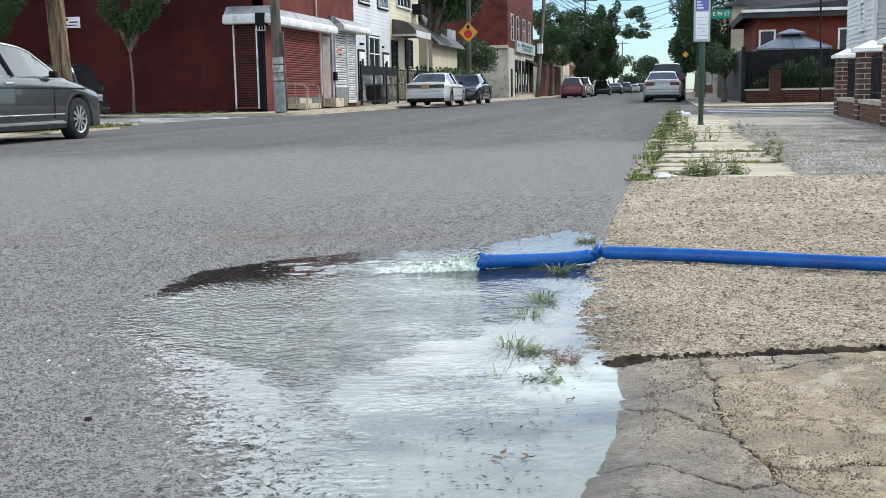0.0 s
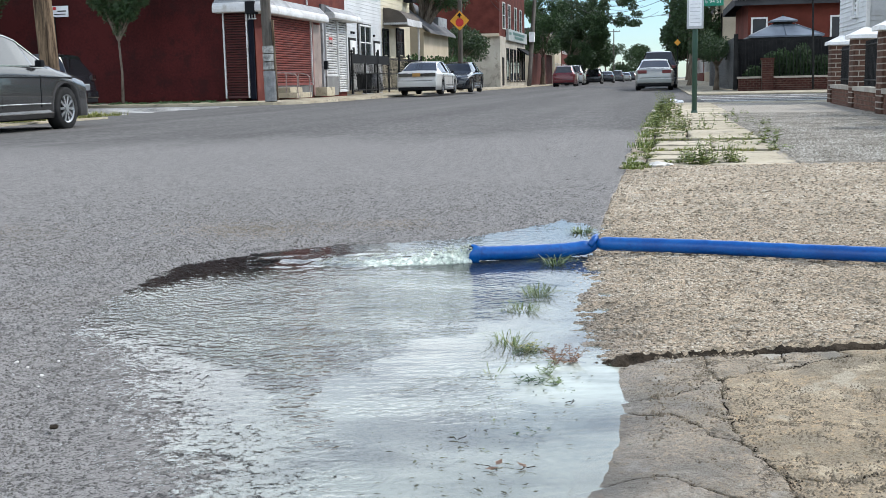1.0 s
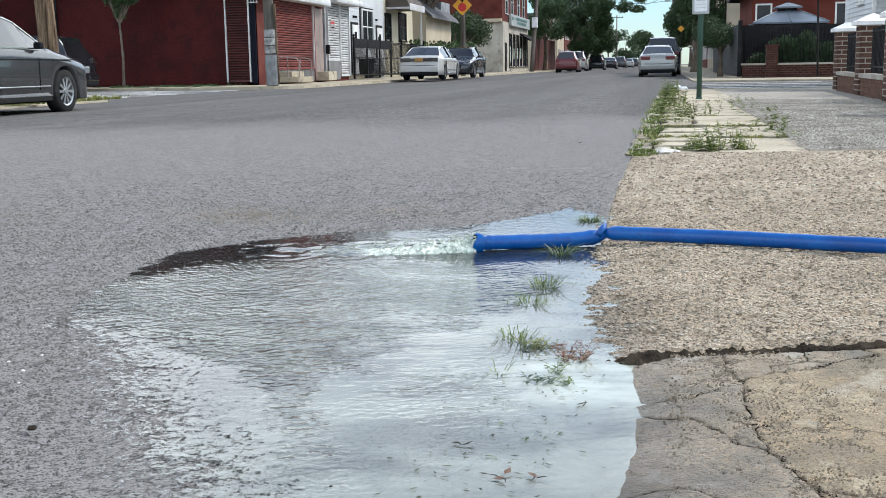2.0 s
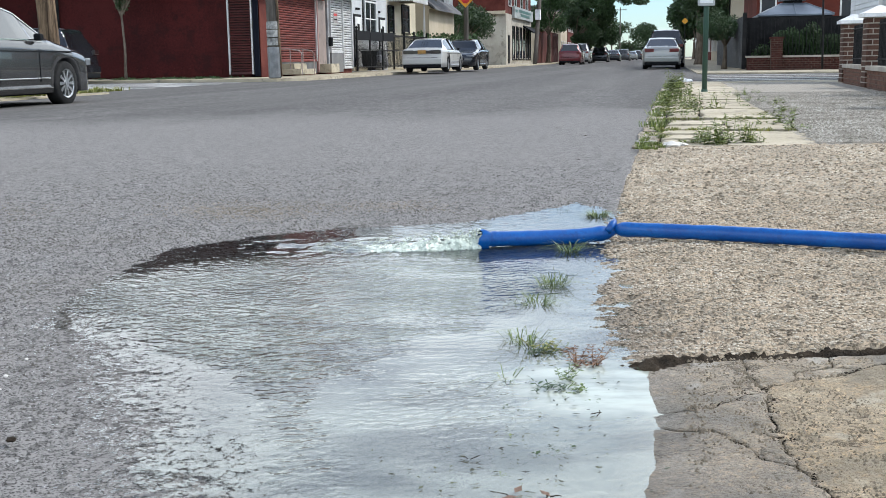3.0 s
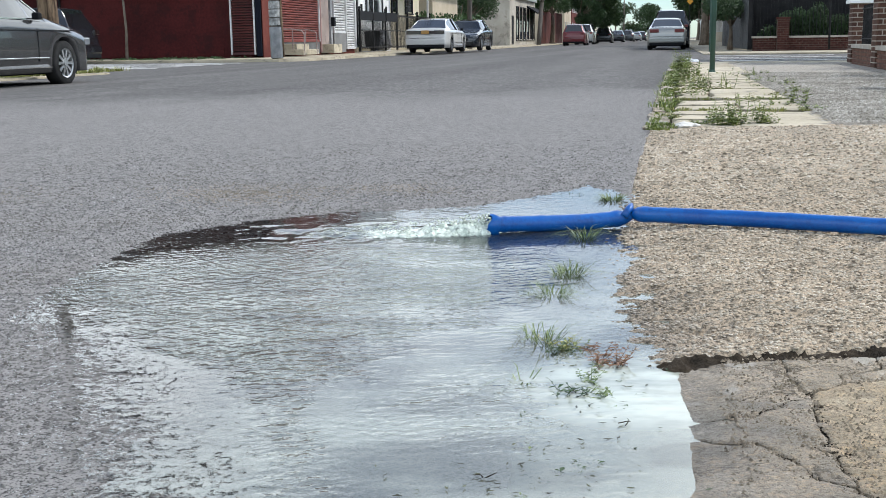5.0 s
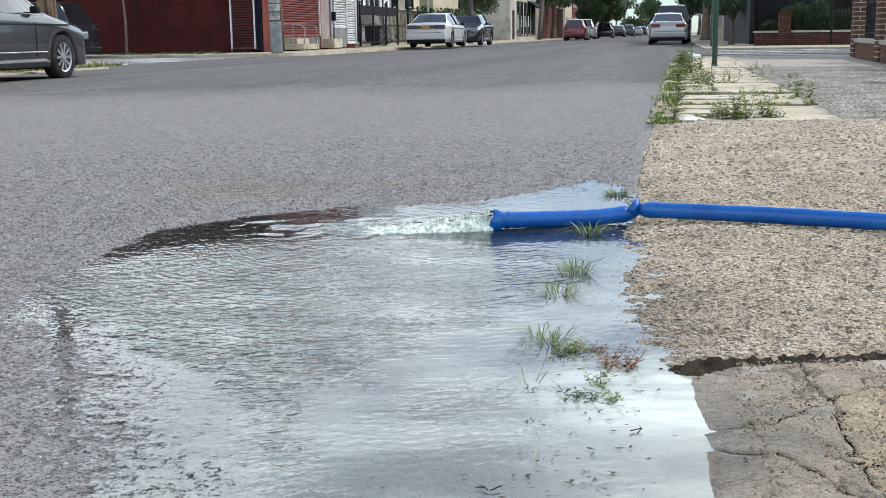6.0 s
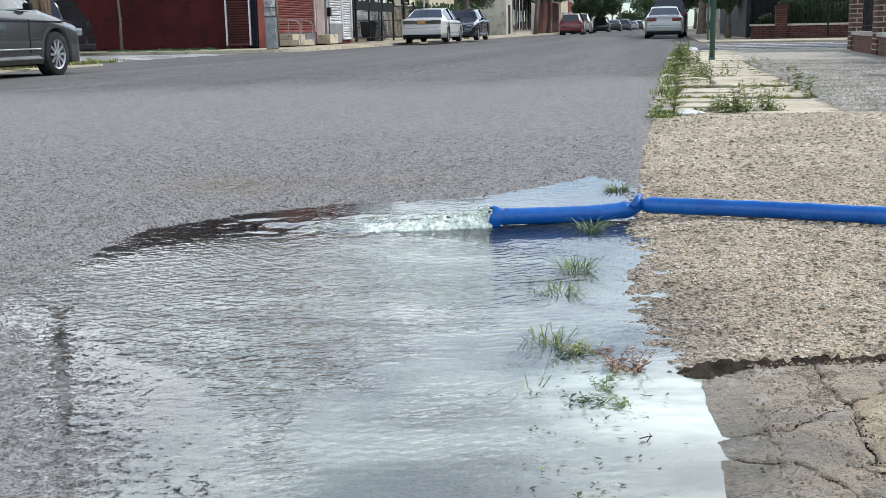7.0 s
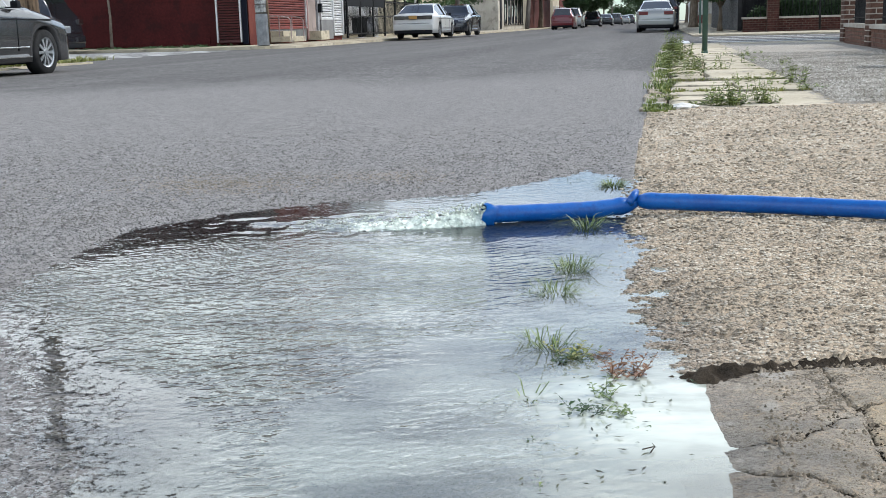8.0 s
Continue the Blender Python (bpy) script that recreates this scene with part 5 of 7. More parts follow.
GREY_PAINT = paint_material("dark_grey_car_paint", (0.075, 0.076, 0.078), 0.2, 0.6)
WHITE_CAR = paint_material("white_car_paint", (0.5, 0.5, 0.48), 0.3, 0.0)
SILVER_CAR = paint_material("silver_car_paint", (0.3, 0.305, 0.29), 0.25, 0.4)
BLACK_CAR = paint_material("black_car_paint", (0.012, 0.014, 0.018), 0.22, 0.2)
RED_CAR = paint_material("red_car_paint", (0.12, 0.006, 0.011), 0.28, 0.2)

car("car", (-9.72, 13.95, 0.0), 0, GREY_PAINT, 4.9, 1.82, 1.47, "sedan", "dark grey metallic saloon car parked by the kerb", tail="small")
white = car("car", (-9.75, 47.2, 0.09), 0, WHITE_CAR, 4.95, 1.82, 1.41, "sedan", "white older saloon car parked at the kerb", lamp=DARK_LAMP, rim_spokes=5)
part("lamp_band", box(-0.44, -2.492, 0.76, 0.44, -2.4, 0.88), DARK_LAMP, white)
car("car", (-9.5, 53.4, 0.09), 180, BLACK_CAR, 4.6, 1.78, 1.46, "sedan", "black saloon car parked nose to nose with the white one", tail="small")
car("car", (-19.45, 31.0, 0.0), 90, BLACK_CAR, 4.7, 1.9, 1.72, "suv", "black sport utility car parked along the side street", tail="small", plate=False, lamp=DARK_LAMP)
car("car", (-0.2, 54.6, 0.02), 0, SILVER_CAR, 4.8, 1.78, 1.46, "sedan", "silver saloon car parked along the kerb", plate=False)
car("car", (0.0, 61.2, 0.04), 0, BLACK_CAR, 4.9, 1.95, 1.95, "suv", "dark van-like sport utility car parked behind the silver car", plate=False)
for i, (x, y, c, k, h, lab) in enumerate([(-7.35, 90.0, RED_CAR, "suv", 1.66, "red sport utility car parked at the kerb"), (-7.7, 105.0, SILVER_CAR, "suv", 1.85, "silver pickup-like car parked at the kerb"), (-7.0, 124.0, BLACK_CAR, "suv", 1.7, "black car parked far down the street"), (-6.5, 144.0, BLACK_CAR, "sedan", 1.5, "black car parked far down the street"), (-5.9, 164.0, GREY_PAINT, "suv", 1.7, "grey car parked far down the street"), (-5.4, 185.0, SILVER_CAR, "sedan", 1.5, "pale car parked far down the street"), (-5.0, 205.0, BLACK_CAR, "suv", 1.7, "black car parked far down the street")]):
    car("car", (x, y, 0.035), 0, c, 4.6, 1.85, h, k, lab, plate=False, tail="small")
# ---- buildings ----
def lap_boards(x0, x1, z0, z1, y, pitch=0.14, bm=None, facing=-1):
    """Horizontal lapped boards on a wall that runs along x at y; facing -1 looks towards -y."""
    own = bmesh.new() if bm is None else bm
    z = z0
    while z < z1 - 0.01:
        top = min(z + pitch, z1)
        a = [own.verts.new(p) for p in ((x0, y + facing * 0.022, z), (x1, y + facing * 0.022, z), (x1, y + facing * 0.004, top), (x0, y + facing * 0.004, top), (x0, y, z), (x1, y, z))]
        own.faces.new((a[0], a[1], a[2], a[3]))
        own.faces.new((a[4], a[5], a[1], a[0]))
        z += pitch
    return own


def house_window(parent, wall, a0, a1, z0, z1, bars=1, mullions=0, frame_mat=None, facing="east", proud=0.03):
    """A framed sash window with sill. wall: the wall's coordinate; facing east (+x), west (-x) or south (-y)."""
    def put(bm):
        for v in bm.verts:
            a, o, z = v.co
            v.co = Vector((wall + o, a, z)) if facing == "east" else Vector((wall - o, a, z)) if facing == "west" else Vector((a, wall - o, z))
        return bm
    fm = frame_mat or WINDOW_FRAME
    w = part("window", put(box(a0, -0.04, z0, a1, 0.012, z1)), WINDOW_GLASS, parent)
    t = 0.07
    b = box(a0 - t, -0.02, z0 - t, a0, proud + 0.03, z1 + t)
    box(a1, -0.02, z0 - t, a1 + t, proud + 0.03, z1 + t, b)
    box(a0, -0.02, z1, a1, proud + 0.03, z1 + t, b)
    for i in range(bars):
        zz = z0 + (z1 - z0) * (i + 1) / (bars + 1)
        box(a0, -0.02, zz - 0.025, a1, proud, zz + 0.025, b)
    for i in range(mullions):
        aa = a0 + (a1 - a0) * (i + 1) / (mullions + 1)
        box(aa - 0.03, -0.02, z0, aa + 0.03, proud, z1, b)
    part("frame", put(b), fm, w)
    part("sill", put(box(a0 - 0.1, -0.02, z0 - 0.13, a1 + 0.1, 0.1, z0 - 0.07)), fm, w)
    return w


def roller_shutter(parent, name, a0, a1, z0, z1, put, material, pitch=0.085, rail=WHITE_METAL, wide=0.055):
    s = part(name, put(box(a0, 0.005, z0, a1, 0.02, z1)), BLACK_TRIM, parent)
    z = z0
    while z < z1 - 0.01:
        tp = min(z + pitch, z1)
        b = extrude_profile([(0.02, z + pitch * 0.1), (0.05, z + pitch * 0.22), (0.062, z + pitch * 0.6), (0.02, tp - pitch * 0.08)], a0, a1, "x")
        part("slat", put(b), material, s)
        z += pitch
    for a in (a0 - wide, a1):
        part("guide_rail", put(box(a, 0.0, z0 - 0.02, a + wide, 0.1, z1 + 0.02, bevel=0.012)), rail, s)
    part("bottom_bar", put(box(a0, 0.025, z0 - 0.02, a1, 0.085, z0 + 0.05)), material, s)
    return s


def awning_box(parent, a0, a1, z0, z1, put, depth=0.45):
    """A rounded sheet-metal shutter housing with a weathered sloping top sheet."""
    h = z1 - z0
    prof = [(0, z0), (depth * 0.93, z0), (depth * 0.98, z0 + 0.05 * h), (depth, z0 + 0.2 * h), (depth * 0.97, z0 + 0.36 * h), (depth * 0.88, z0 + 0.48 * h), (depth * 0.78, z0 + 0.54 * h), (0, z0 + 0.54 * h)]
    housing = part("shutter_housing", put(extrude_profile(prof, a0, a1, "x")), WHITE_METAL, parent)
    part("top_sheet", put(extrude_profile([(0, z0 + 0.545 * h), (depth * 0.76, z0 + 0.545 * h), (depth * 0.72, z0 + 0.6 * h), (0.1, z1), (0, z1)], a0 + 0.02, a1 - 0.02, "x")), GALVANISED, housing)
    return housing


def east(x):
    def put(bm):
        for v in bm.verts:
            v.co = Vector((x + v.co.y, v.co.x, v.co.z))
        return bm
    return put


def south(y):
    def put(bm):
        for v in bm.verts:
            v.co = Vector((v.co.x, y - v.co.y, v.co.z))
        return bm
    return put


def west(x):
    def put(bm):
        for v in bm.verts:
            v.co = Vector((x - v.co.y, v.co.x, v.co.z))
        return bm
    return put


FX = -13.4
SET_BACK = Matrix.Translation((0, 0, -0.04)) @ Matrix.Scale(1.075, 4)      # the row houses stand a little behind the shop line
shop = thing("corner_shop", label="dark red painted brick corner shop with closed roller shutters", category="building")
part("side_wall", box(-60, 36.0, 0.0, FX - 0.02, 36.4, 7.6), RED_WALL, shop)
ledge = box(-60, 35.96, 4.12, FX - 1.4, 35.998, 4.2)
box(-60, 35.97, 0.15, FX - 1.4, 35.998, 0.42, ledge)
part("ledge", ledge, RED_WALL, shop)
part("front_wall", box(FX - 0.4, 36.0, 0.0, FX, 47.1, 7.6), RED_BRICK, shop)
part("roof", box(-60, 36.0, 7.6, FX + 0.1, 47.1, 7.8), GREY_ROOF, shop)
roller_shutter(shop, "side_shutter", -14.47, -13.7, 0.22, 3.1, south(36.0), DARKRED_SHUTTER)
awning_box(shop, -14.72, -12.98, 3.06, 3.66, south(36.0), 0.46)
part("corner_post", box(-13.62, 35.93, 0.15, -13.44, 36.2, 3.06), plain("navy_post_paint", (0.006, 0.007, 0.014), 0.85), shop)
part("junction_box", box(-13.55, 35.5, 2.98, -13.22, 35.9, 3.4, bevel=0.03), BLACK_TRIM, shop)
for k in range(4):
    part("cage_bar", box(-13.55 + 0.1 * k, 35.6, 2.82, -13.53 + 0.1 * k, 35.62, 2.98), WHITE_METAL, shop)
part("cage_rim", box(-13.56, 35.59, 2.81, -13.2, 35.63, 2.83), WHITE_METAL, shop)
roller_shutter(shop, "front_shutter", 37.3, 41.95, 0.62, 3.05, east(FX), RED_SHUTTER)
part("base_panel", box(FX, 37.2, 0.15, FX + 0.06, 42.0, 0.6), surface("grey_base_panel", (0.1, 0.1, 0.1), (0.16, 0.16, 0.155), 1, 30, 0.8), shop)
awning_box(shop, 36.0, 43.2, 3.04, 3.62, east(FX), 0.45)
part("shop_door", box(FX, 42.25, 0.2, FX + 0.05, 43.3, 2.95), surface("beige_door_paint", (0.22, 0.17, 0.15), (0.3, 0.24, 0.21), 1, 30, 0.6, wear=(0.14, 0.11, 0.1)), shop)
part("door_jamb", box(FX, 43.42, 0.2, FX + 0.1, 43.62, 3.2), GALVANISED, shop)
part("downpipe", tube([(FX + 0.09, 42.1, 0.2), (FX + 0.09, 42.1, 3.05)], 0.04, 8), surface("pink_pipe_paint", (0.3, 0.17, 0.15), (0.42, 0.26, 0.23), 2, 40, 0.6), shop)
part("letter_box", box(FX + 0.1, 43.45, 1.2, FX + 0.24, 43.65, 1.55, bevel=0.015), BLACK_TRIM, shop)
roller_shutter(shop, "garage_shutter", 43.95, 45.6, 0.95, 3.25, east(FX), WHITE_METAL, 0.1)
roller_shutter(shop, "garage_shutter", 45.75, 47.0, 0.3, 3.25, east(FX), WHITE_METAL, 0.1)
part("garage_panel", box(FX, 43.95, 0.16, FX + 0.07, 45.6, 0.95), surface("grey_panel", (0.14, 0.14, 0.14), (0.2, 0.2, 0.195), 1, 30, 0.7), shop)
awning_box(shop, 43.9, 48.0, 3.25, 3.75, east(FX), 0.5)
part("fascia", box(FX, 43.4, 3.25, FX + 0.1, 44.5, 3.8), GREY_ROOF, shop)
for a0, a1, z0 in ((41.3, 42.2, 4.95), (43.95, 44.95, 5.0), (45.75, 46.55, 4.95)):
    house_window(shop, FX, a0, a1, z0, z0 + 1.5, 1)
part("air_conditioner", box(FX, 44.4, 4.93, FX + 0.35, 45.0, 5.35, bevel=0.02), WHITE_METAL, shop)
part("conduit", tube([(FX + 0.06, 39.0, 4.62), (FX + 0.06, 41.6, 4.5), (FX + 0.06, 41.62, 3.65)], 0.035, 8), WHITE_METAL, shop)
part("flood_lamp", box(-15.12, 35.75, 4.0, -14.88, 35.99, 4.15, bevel=0.03), GALVANISED, shop)
part("flood_lamp", box(FX, 38.8, 4.5, FX + 0.3, 39.05, 4.75, bevel=0.03), WHITE_METAL, shop)
part("wall_box", box(-23.75, 35.9, 4.7, -23.0, 36.0, 5.1), WHITE_METAL, shop)
board = solid("street_notice", box(-20.82, 35.95, 3.12, -20.2, 35.985, 3.5, bevel=0.004), SIGN_WHITE, "small white street notice on a dark steel post", "sign")
part("post", box(-20.78, 35.9, 0.14, -20.7, 35.949, 3.14), BLACK_IRON, board)
part("emblem", box(-20.77, 35.94, 3.36, -20.65, 35.948, 3.47), SIGN_RED, board)
part("bar", box(-20.6, 35.94, 3.3, -20.27, 35.948, 3.34), BLACK_TRIM, board)
part("bar", box(-20.74, 35.94, 3.2, -20.3, 35.948, 3.23), BLACK_TRIM, board)
notice = part("poster", box(FX + 0.063, 44.35, 2.15, FX + 0.07, 44.95, 2.6), surface("faded_notice_paper", (0.3, 0.28, 0.27), (0.42, 0.4, 0.38), 6, 60, 0.8), shop)
part("bar", box(FX + 0.07, 44.42, 2.42, FX + 0.073, 44.88, 2.52), SIGN_RED, notice)
part("bar", box(FX + 0.07, 44.45, 2.25, FX + 0.073, 44.85, 2.31), BLACK_TRIM, notice)
# steps with a tubular rail at the shop front
steps = thing("entrance_steps", label="small concrete entrance steps with pale tubular rail", category="steps")
for i in range(2):
    part("step", box(FX, 37.5 + 0.3 * i, 0.15 + 0.19 * i, FX + 0.9 - 0.35 * i, 39.2, 0.34 + 0.19 * i, bevel=0.015), SIDEWALK, steps)
RAIL_PAINT = surface("chipped_rail_paint", (0.2, 0.15, 0.14), (0.36, 0.3, 0.29), 6, 60, 0.6, wear=(0.12, 0.06, 0.045))
for y in (37.6, 39.0):
    part("rail", tube([(FX + 0.9, y, 0.15), (FX + 0.9, y, 0.88), (FX + 0.82, y, 0.97), (FX + 0.45, y, 1.04), (FX + 0.1, y, 1.04)], 0.02, 8), RAIL_PAINT, steps)
    part("post", tube([(FX + 0.48, y, 0.3), (FX + 0.48, y, 1.04)], 0.02, 8), RAIL_PAINT, steps)
solid("door_step", box(FX, 42.3, 0.15, FX + 0.55, 43.4, 0.5, bevel=0.02), SIDEWALK, "pale concrete block step at a shop door", "step")
solid("door_step", box(FX - 0.9, 47.2, 0.15, FX + 0.1, 49.4, 0.32, bevel=0.02), SIDEWALK, "low concrete step before a white house door", "step")

house = thing("row_house", label="white siding row house with tall barred windows", category="house")
house.matrix_basis = SET_BACK
part("wall", box(-24, 47.12, 0.0, FX - 0.03, 53.65, 8.6), WHITE_SIDING, house)
b = lap_boards(47.12, 53.65, 0.2, 8.6, 0, 0.16)
for v in b.verts:
    v.co = Vector((FX - 0.03 - v.co.y, v.co.x, v.co.z))
part("siding", b, WHITE_SIDING, house)
part("cornice", box(FX - 0.3, 47.12, 8.6, FX + 0.35, 53.65, 9.0), WINDOW_FRAME, house)
for a0, a1, z0, z1 in ((49.4, 51.3, 1.75, 3.2), (48.2, 49.7, 4.8, 6.7), (51.5, 53.1, 4.8, 6.7)):
    w = house_window(house, FX + 0.02, a0, a1, z0, z1, 1, 1, WINDOW_FRAME)
    part("surround", box(FX - 0.03, a0 - 0.28, z0 - 0.2, FX + 0.005, a1 + 0.28, z1 + 0.14), BLACK_IRON, w)
for a in (47.7, 52.1):
    d = part("door", box(FX, a, 0.3, FX + 0.06, a + 0.95, 2.5), WINDOW_FRAME, house)
    part("door_pane", box(FX + 0.06, a + 0.3, 1.5, FX + 0.068, a + 0.65, 2.2), WINDOW_GLASS, d)
    part("door_frame", box(FX, a - 0.1, 0.3, FX + 0.03, a + 1.05, 2.62), BLACK_IRON, d)
for y in (48.0, 48.35, 52.0):
    part("wall_lamp", box(FX - 0.02, y, 2.8, FX + 0.08, y + 0.1, 2.9, bevel=0.02), BLACK_IRON, house)

house = thing("row_house", label="cream siding row house with a scalloped brown awning", category="house")
house.matrix_basis = SET_BACK
part("wall", box(-24, 53.67, 0.0, FX - 0.03, 60.1, 7.0), CREAM_SIDING, house)
b = lap_boards(53.67, 60.1, 0.2, 7.0, 0, 0.2)
for v in b.verts:
    v.co = Vector((FX - 0.03 - v.co.y, v.co.x, v.co.z))
part("siding", b, CREAM_SIDING, house)
part("cornice", extrude_profile([(FX - 0.4, 6.75), (FX + 0.5, 6.75), (FX + 0.62, 6.9), (FX + 0.55, 7.15), (FX - 0.4, 7.3)], 53.67, 60.3, "y"), WHITE_METAL, house)
house_window(house, FX, 55.1, 58.1, 5.1, 5.95, 0, 3, WINDOW_FRAME)
part("air_conditioner", box(FX, 58.6, 4.85, FX + 0.5, 59.6, 5.35, bevel=0.02), BLACK_TRIM, house)
AWN = surface("brown_awning", (0.06, 0.048, 0.038), (0.1, 0.082, 0.065), 1.5, 30, 0.7)
aw = part("awning", extrude_profile([(FX - 0.02, 3.5), (FX + 1.2, 3.5), (FX + 1.18, 3.66), (FX + 1.05, 3.9), (FX + 0.75, 4.12), (FX + 0.35, 4.25), (FX - 0.02, 4.3)], 54.1, 57.6, "y"), AWN, house)
for k in range(10):
    part("scallop", tube([(FX + 0.06 + 0.12 * k, 54.05, 3.5), (FX + 0.06 + 0.12 * k, 54.09, 3.5)], 0.06, 10), WHITE_METAL, aw)
for k in range(14):
    part("scallop", tube([(FX + 1.205, 54.2 + 0.25 * k, 3.5), (FX + 1.225, 54.2 + 0.25 * k, 3.5)], 0.12, 10), WHITE_METAL, aw)
# white edging that also paints the brighter lit front slope
part("front_trim", box(FX + 1.2, 54.1, 3.5, FX + 1.215, 57.6, 3.72), WHITE_METAL, aw)
house_window(house, FX, 53.9, 54.9, 2.0, 3.2, 1, 0, BLACK_IRON)
house_window(house, FX, 56.8, 58.3, 2.05, 3.35, 1, 0, BLACK_IRON)
part("porch_post", box(FX + 1.02, 57.3, 0.15, FX + 1.1, 57.38, 3.5), WHITE_METAL, house)

# iron fence before the row houses
fence = thing("iron_fence", label="black iron yard fence with dark top panels", category="fence")
for y in (47.3, 49.5, 51.8, 54.1, 56.4, 58.7, 61.9):
    part("post", box(-13.25, y, 0.15, -13.17, y + 0.08, 1.95), BLACK_IRON, fence)
    part("finial", tube([(-13.21, y + 0.04, 1.95), (-13.21, y + 0.04, 2.03), (-13.21, y + 0.04, 2.1)], [0.03, 0.06, 0.01], 8), BLACK_IRON, fence)
for z in (0.3, 1.05, 1.75):
    part("rail", box(-13.23, 47.3, z, -13.19, 61.9, z + 0.05), BLACK_IRON, fence)
for k in range(88):
    part("picket", box(-13.22, 47.4 + 0.165 * k, 0.25, -13.195, 47.425 + 0.165 * k, 1.85), BLACK_IRON, fence)
for y0, y1 in ((47.4, 49.45), (49.65, 51.75), (51.95, 54.0)):
    part("panel", box(-13.185, y0, 1.5, -13.17, y1, 1.9), BLACK_TRIM, fence)
solid("dustbin", tube([(-13.75, 51.4, 0.15), (-13.75, 51.4, 0.5), (-13.75, 51.4, 1.0), (-13.75, 51.4, 1.05)], [0.3, 0.34, 0.38, 0.4], 14), BLACK_TRIM, "black plastic dustbin behind the fence", "bin")
for x, y, r in ((-13.7, 53.0, 0.38), (-13.75, 53.8, 0.34), (-13.7, 53.4, 0.27)):
    bm = bmesh.new()
    bmesh.ops.create_icosphere(bm, subdivisions=3, radius=r)
    for v in bm.verts:
        v.co = v.co * (1 + 0.16 * noise.noise(v.co * 6 + Vector((x, y, 0)))) * 1.0 + Vector((x, y, 0.15 + r * 0.9 + (0.45 if r < 0.3 else 0)))
    solid("rubbish_bag", bm, surface("grey_plastic_bag", (0.2, 0.2, 0.21), (0.45, 0.45, 0.46), 3, 30, 0.3, relief=0.4, dist=0.02), "crumpled grey plastic rubbish bag", "bag", "rubbish bags", smooth=True)

# small house behind the trees
house = thing("gabled_house", label="beige gabled house half hidden behind trees", category="house")
part("wall", box(-20, 66, 0, -13.9, 74, 3.6), BEIGE_WALL, house)
part("gable", extrude_profile([(-20.2, 3.6), (-13.7, 3.6), (-16.9, 6.1)], 66, 74, "y"), BEIGE_WALL, house)
part("roof", extrude_profile([(-13.4, 3.5), (-13.5, 3.7), (-16.9, 6.4), (-16.9, 6.15)], 65.7, 74.3, "y"), GREY_ROOF, house)
for a0 in (-16.0, -18.4):
    house_window(house, 66.0, a0, a0 + 0.9, 1.3, 2.6, 1, 0, None, "south")
part("grey_annex", box(-15.6, 72, 0, -14.15, 75, 4.8), GALVANISED, house)

# brick shop beyond
house = thing("brick_shop", label="red brick two-storey shop with pale ground floor", category="building")
part("upper_wall", box(-24, 95.0, 4.4, FX, 113.2, 9.9), RED_BRICK, house)
part("ground_floor", box(-24, 95.0, 0, FX + 0.05, 113.2, 4.4), surface("pale_stucco", (0.34, 0.315, 0.27), (0.46, 0.43, 0.37), 0.6, 30, 0.85, relief=0.3, wear=(0.22, 0.2, 0.17)), house)
part("parapet", box(FX - 0.5, 94.9, 9.9, FX + 0.12, 113.3, 10.3), RED_BRICK, house)
for k in range(5):
    part("merlon", box(FX - 0.1, 96 + 4 * k, 10.3, FX + 0.14, 96.8 + 4 * k, 10.6), MORTAR, house)
for a in (97.0, 100.6, 105.1, 109.1):
    house_window(house, FX, a, a + 1.5, 5.2, 7.3, 1)
for a in (99, 101.5, 104, 106.5, 109, 111):
    house_window(house, FX + 0.05, a, a + 1.5, 0.6, 3.4, 1, 0, BLACK_IRON)
sg = part("shop_sign", box(FX + 0.06, 98.8, 4.15, FX + 0.3, 112.6, 5.15), plain("grey_sign_sheet", (0.34, 0.37, 0.36), 0.6), house)
TEAL = plain("teal_bar", (0.06, 0.14, 0.13))
for a0, a1, z in ((99.4, 100.6, 4.65), (101.8, 110.5, 4.72), (103.0, 109.6, 4.38)):
    part("bar", box(FX + 0.3, a0, z, FX + 0.32, a1, z + 0.24), TEAL, sg)
part("shop_awning", extrude_profile([(FX + 0.05, 3.7), (FX + 1.0, 3.1), (FX + 1.0, 2.95), (FX + 0.05, 3.55)], 106.5, 113.1, "y"), BLACK_TRIM, house)
part("shop_door", box(FX + 0.05, 96.2, 0.2, FX + 0.1, 97.2, 2.6), BLACK_TRIM, house)
part("side_ledge", box(-22, 94.6, 4.35, FX, 94.98, 4.6), BEIGE_WALL, house)
gate = thing("board_fence", label="dark red-brown board fence panels", category="fence")
BOARDS = surface("red_brown_boards", (0.07, 0.025, 0.022), (0.11, 0.04, 0.034), 1, 30, 0.8, vary=0.15)
for k in range(22):
    part("board", box(-13.4, 117 + 1.15 * k, 0.1, -13.33, 118.1 + 1.15 * k, 3.6), BOARDS, gate)

# far rows closing the street on both sides
def far_house(x, y0, y1, z, mat, facing):
    t = thing("row_house", label="distant two-storey row house along the street", category="house", group="distant row houses")
    x1 = x - 9 if facing == "east" else x + 9
    part("wall", box(min(x, x1), y0, 0, max(x, x1), y1, z), mat, t)
    part("cornice", box(min(x, x1) - 0.2, y0, z, max(x, x1) + 0.2, y1, z + 0.35), GREY_ROOF, t)
    k = max(2, int((y1 - y0) / 2.6))
    for i in range(k):
        a = y0 + (y1 - y0) * (i + 0.3) / k
        for z0 in (1.2, 4.3):
            if z0 + 1.6 < z:
                house_window(t, x, a, a + 1.0, z0, z0 + 1.5, 1, 0, None, facing)


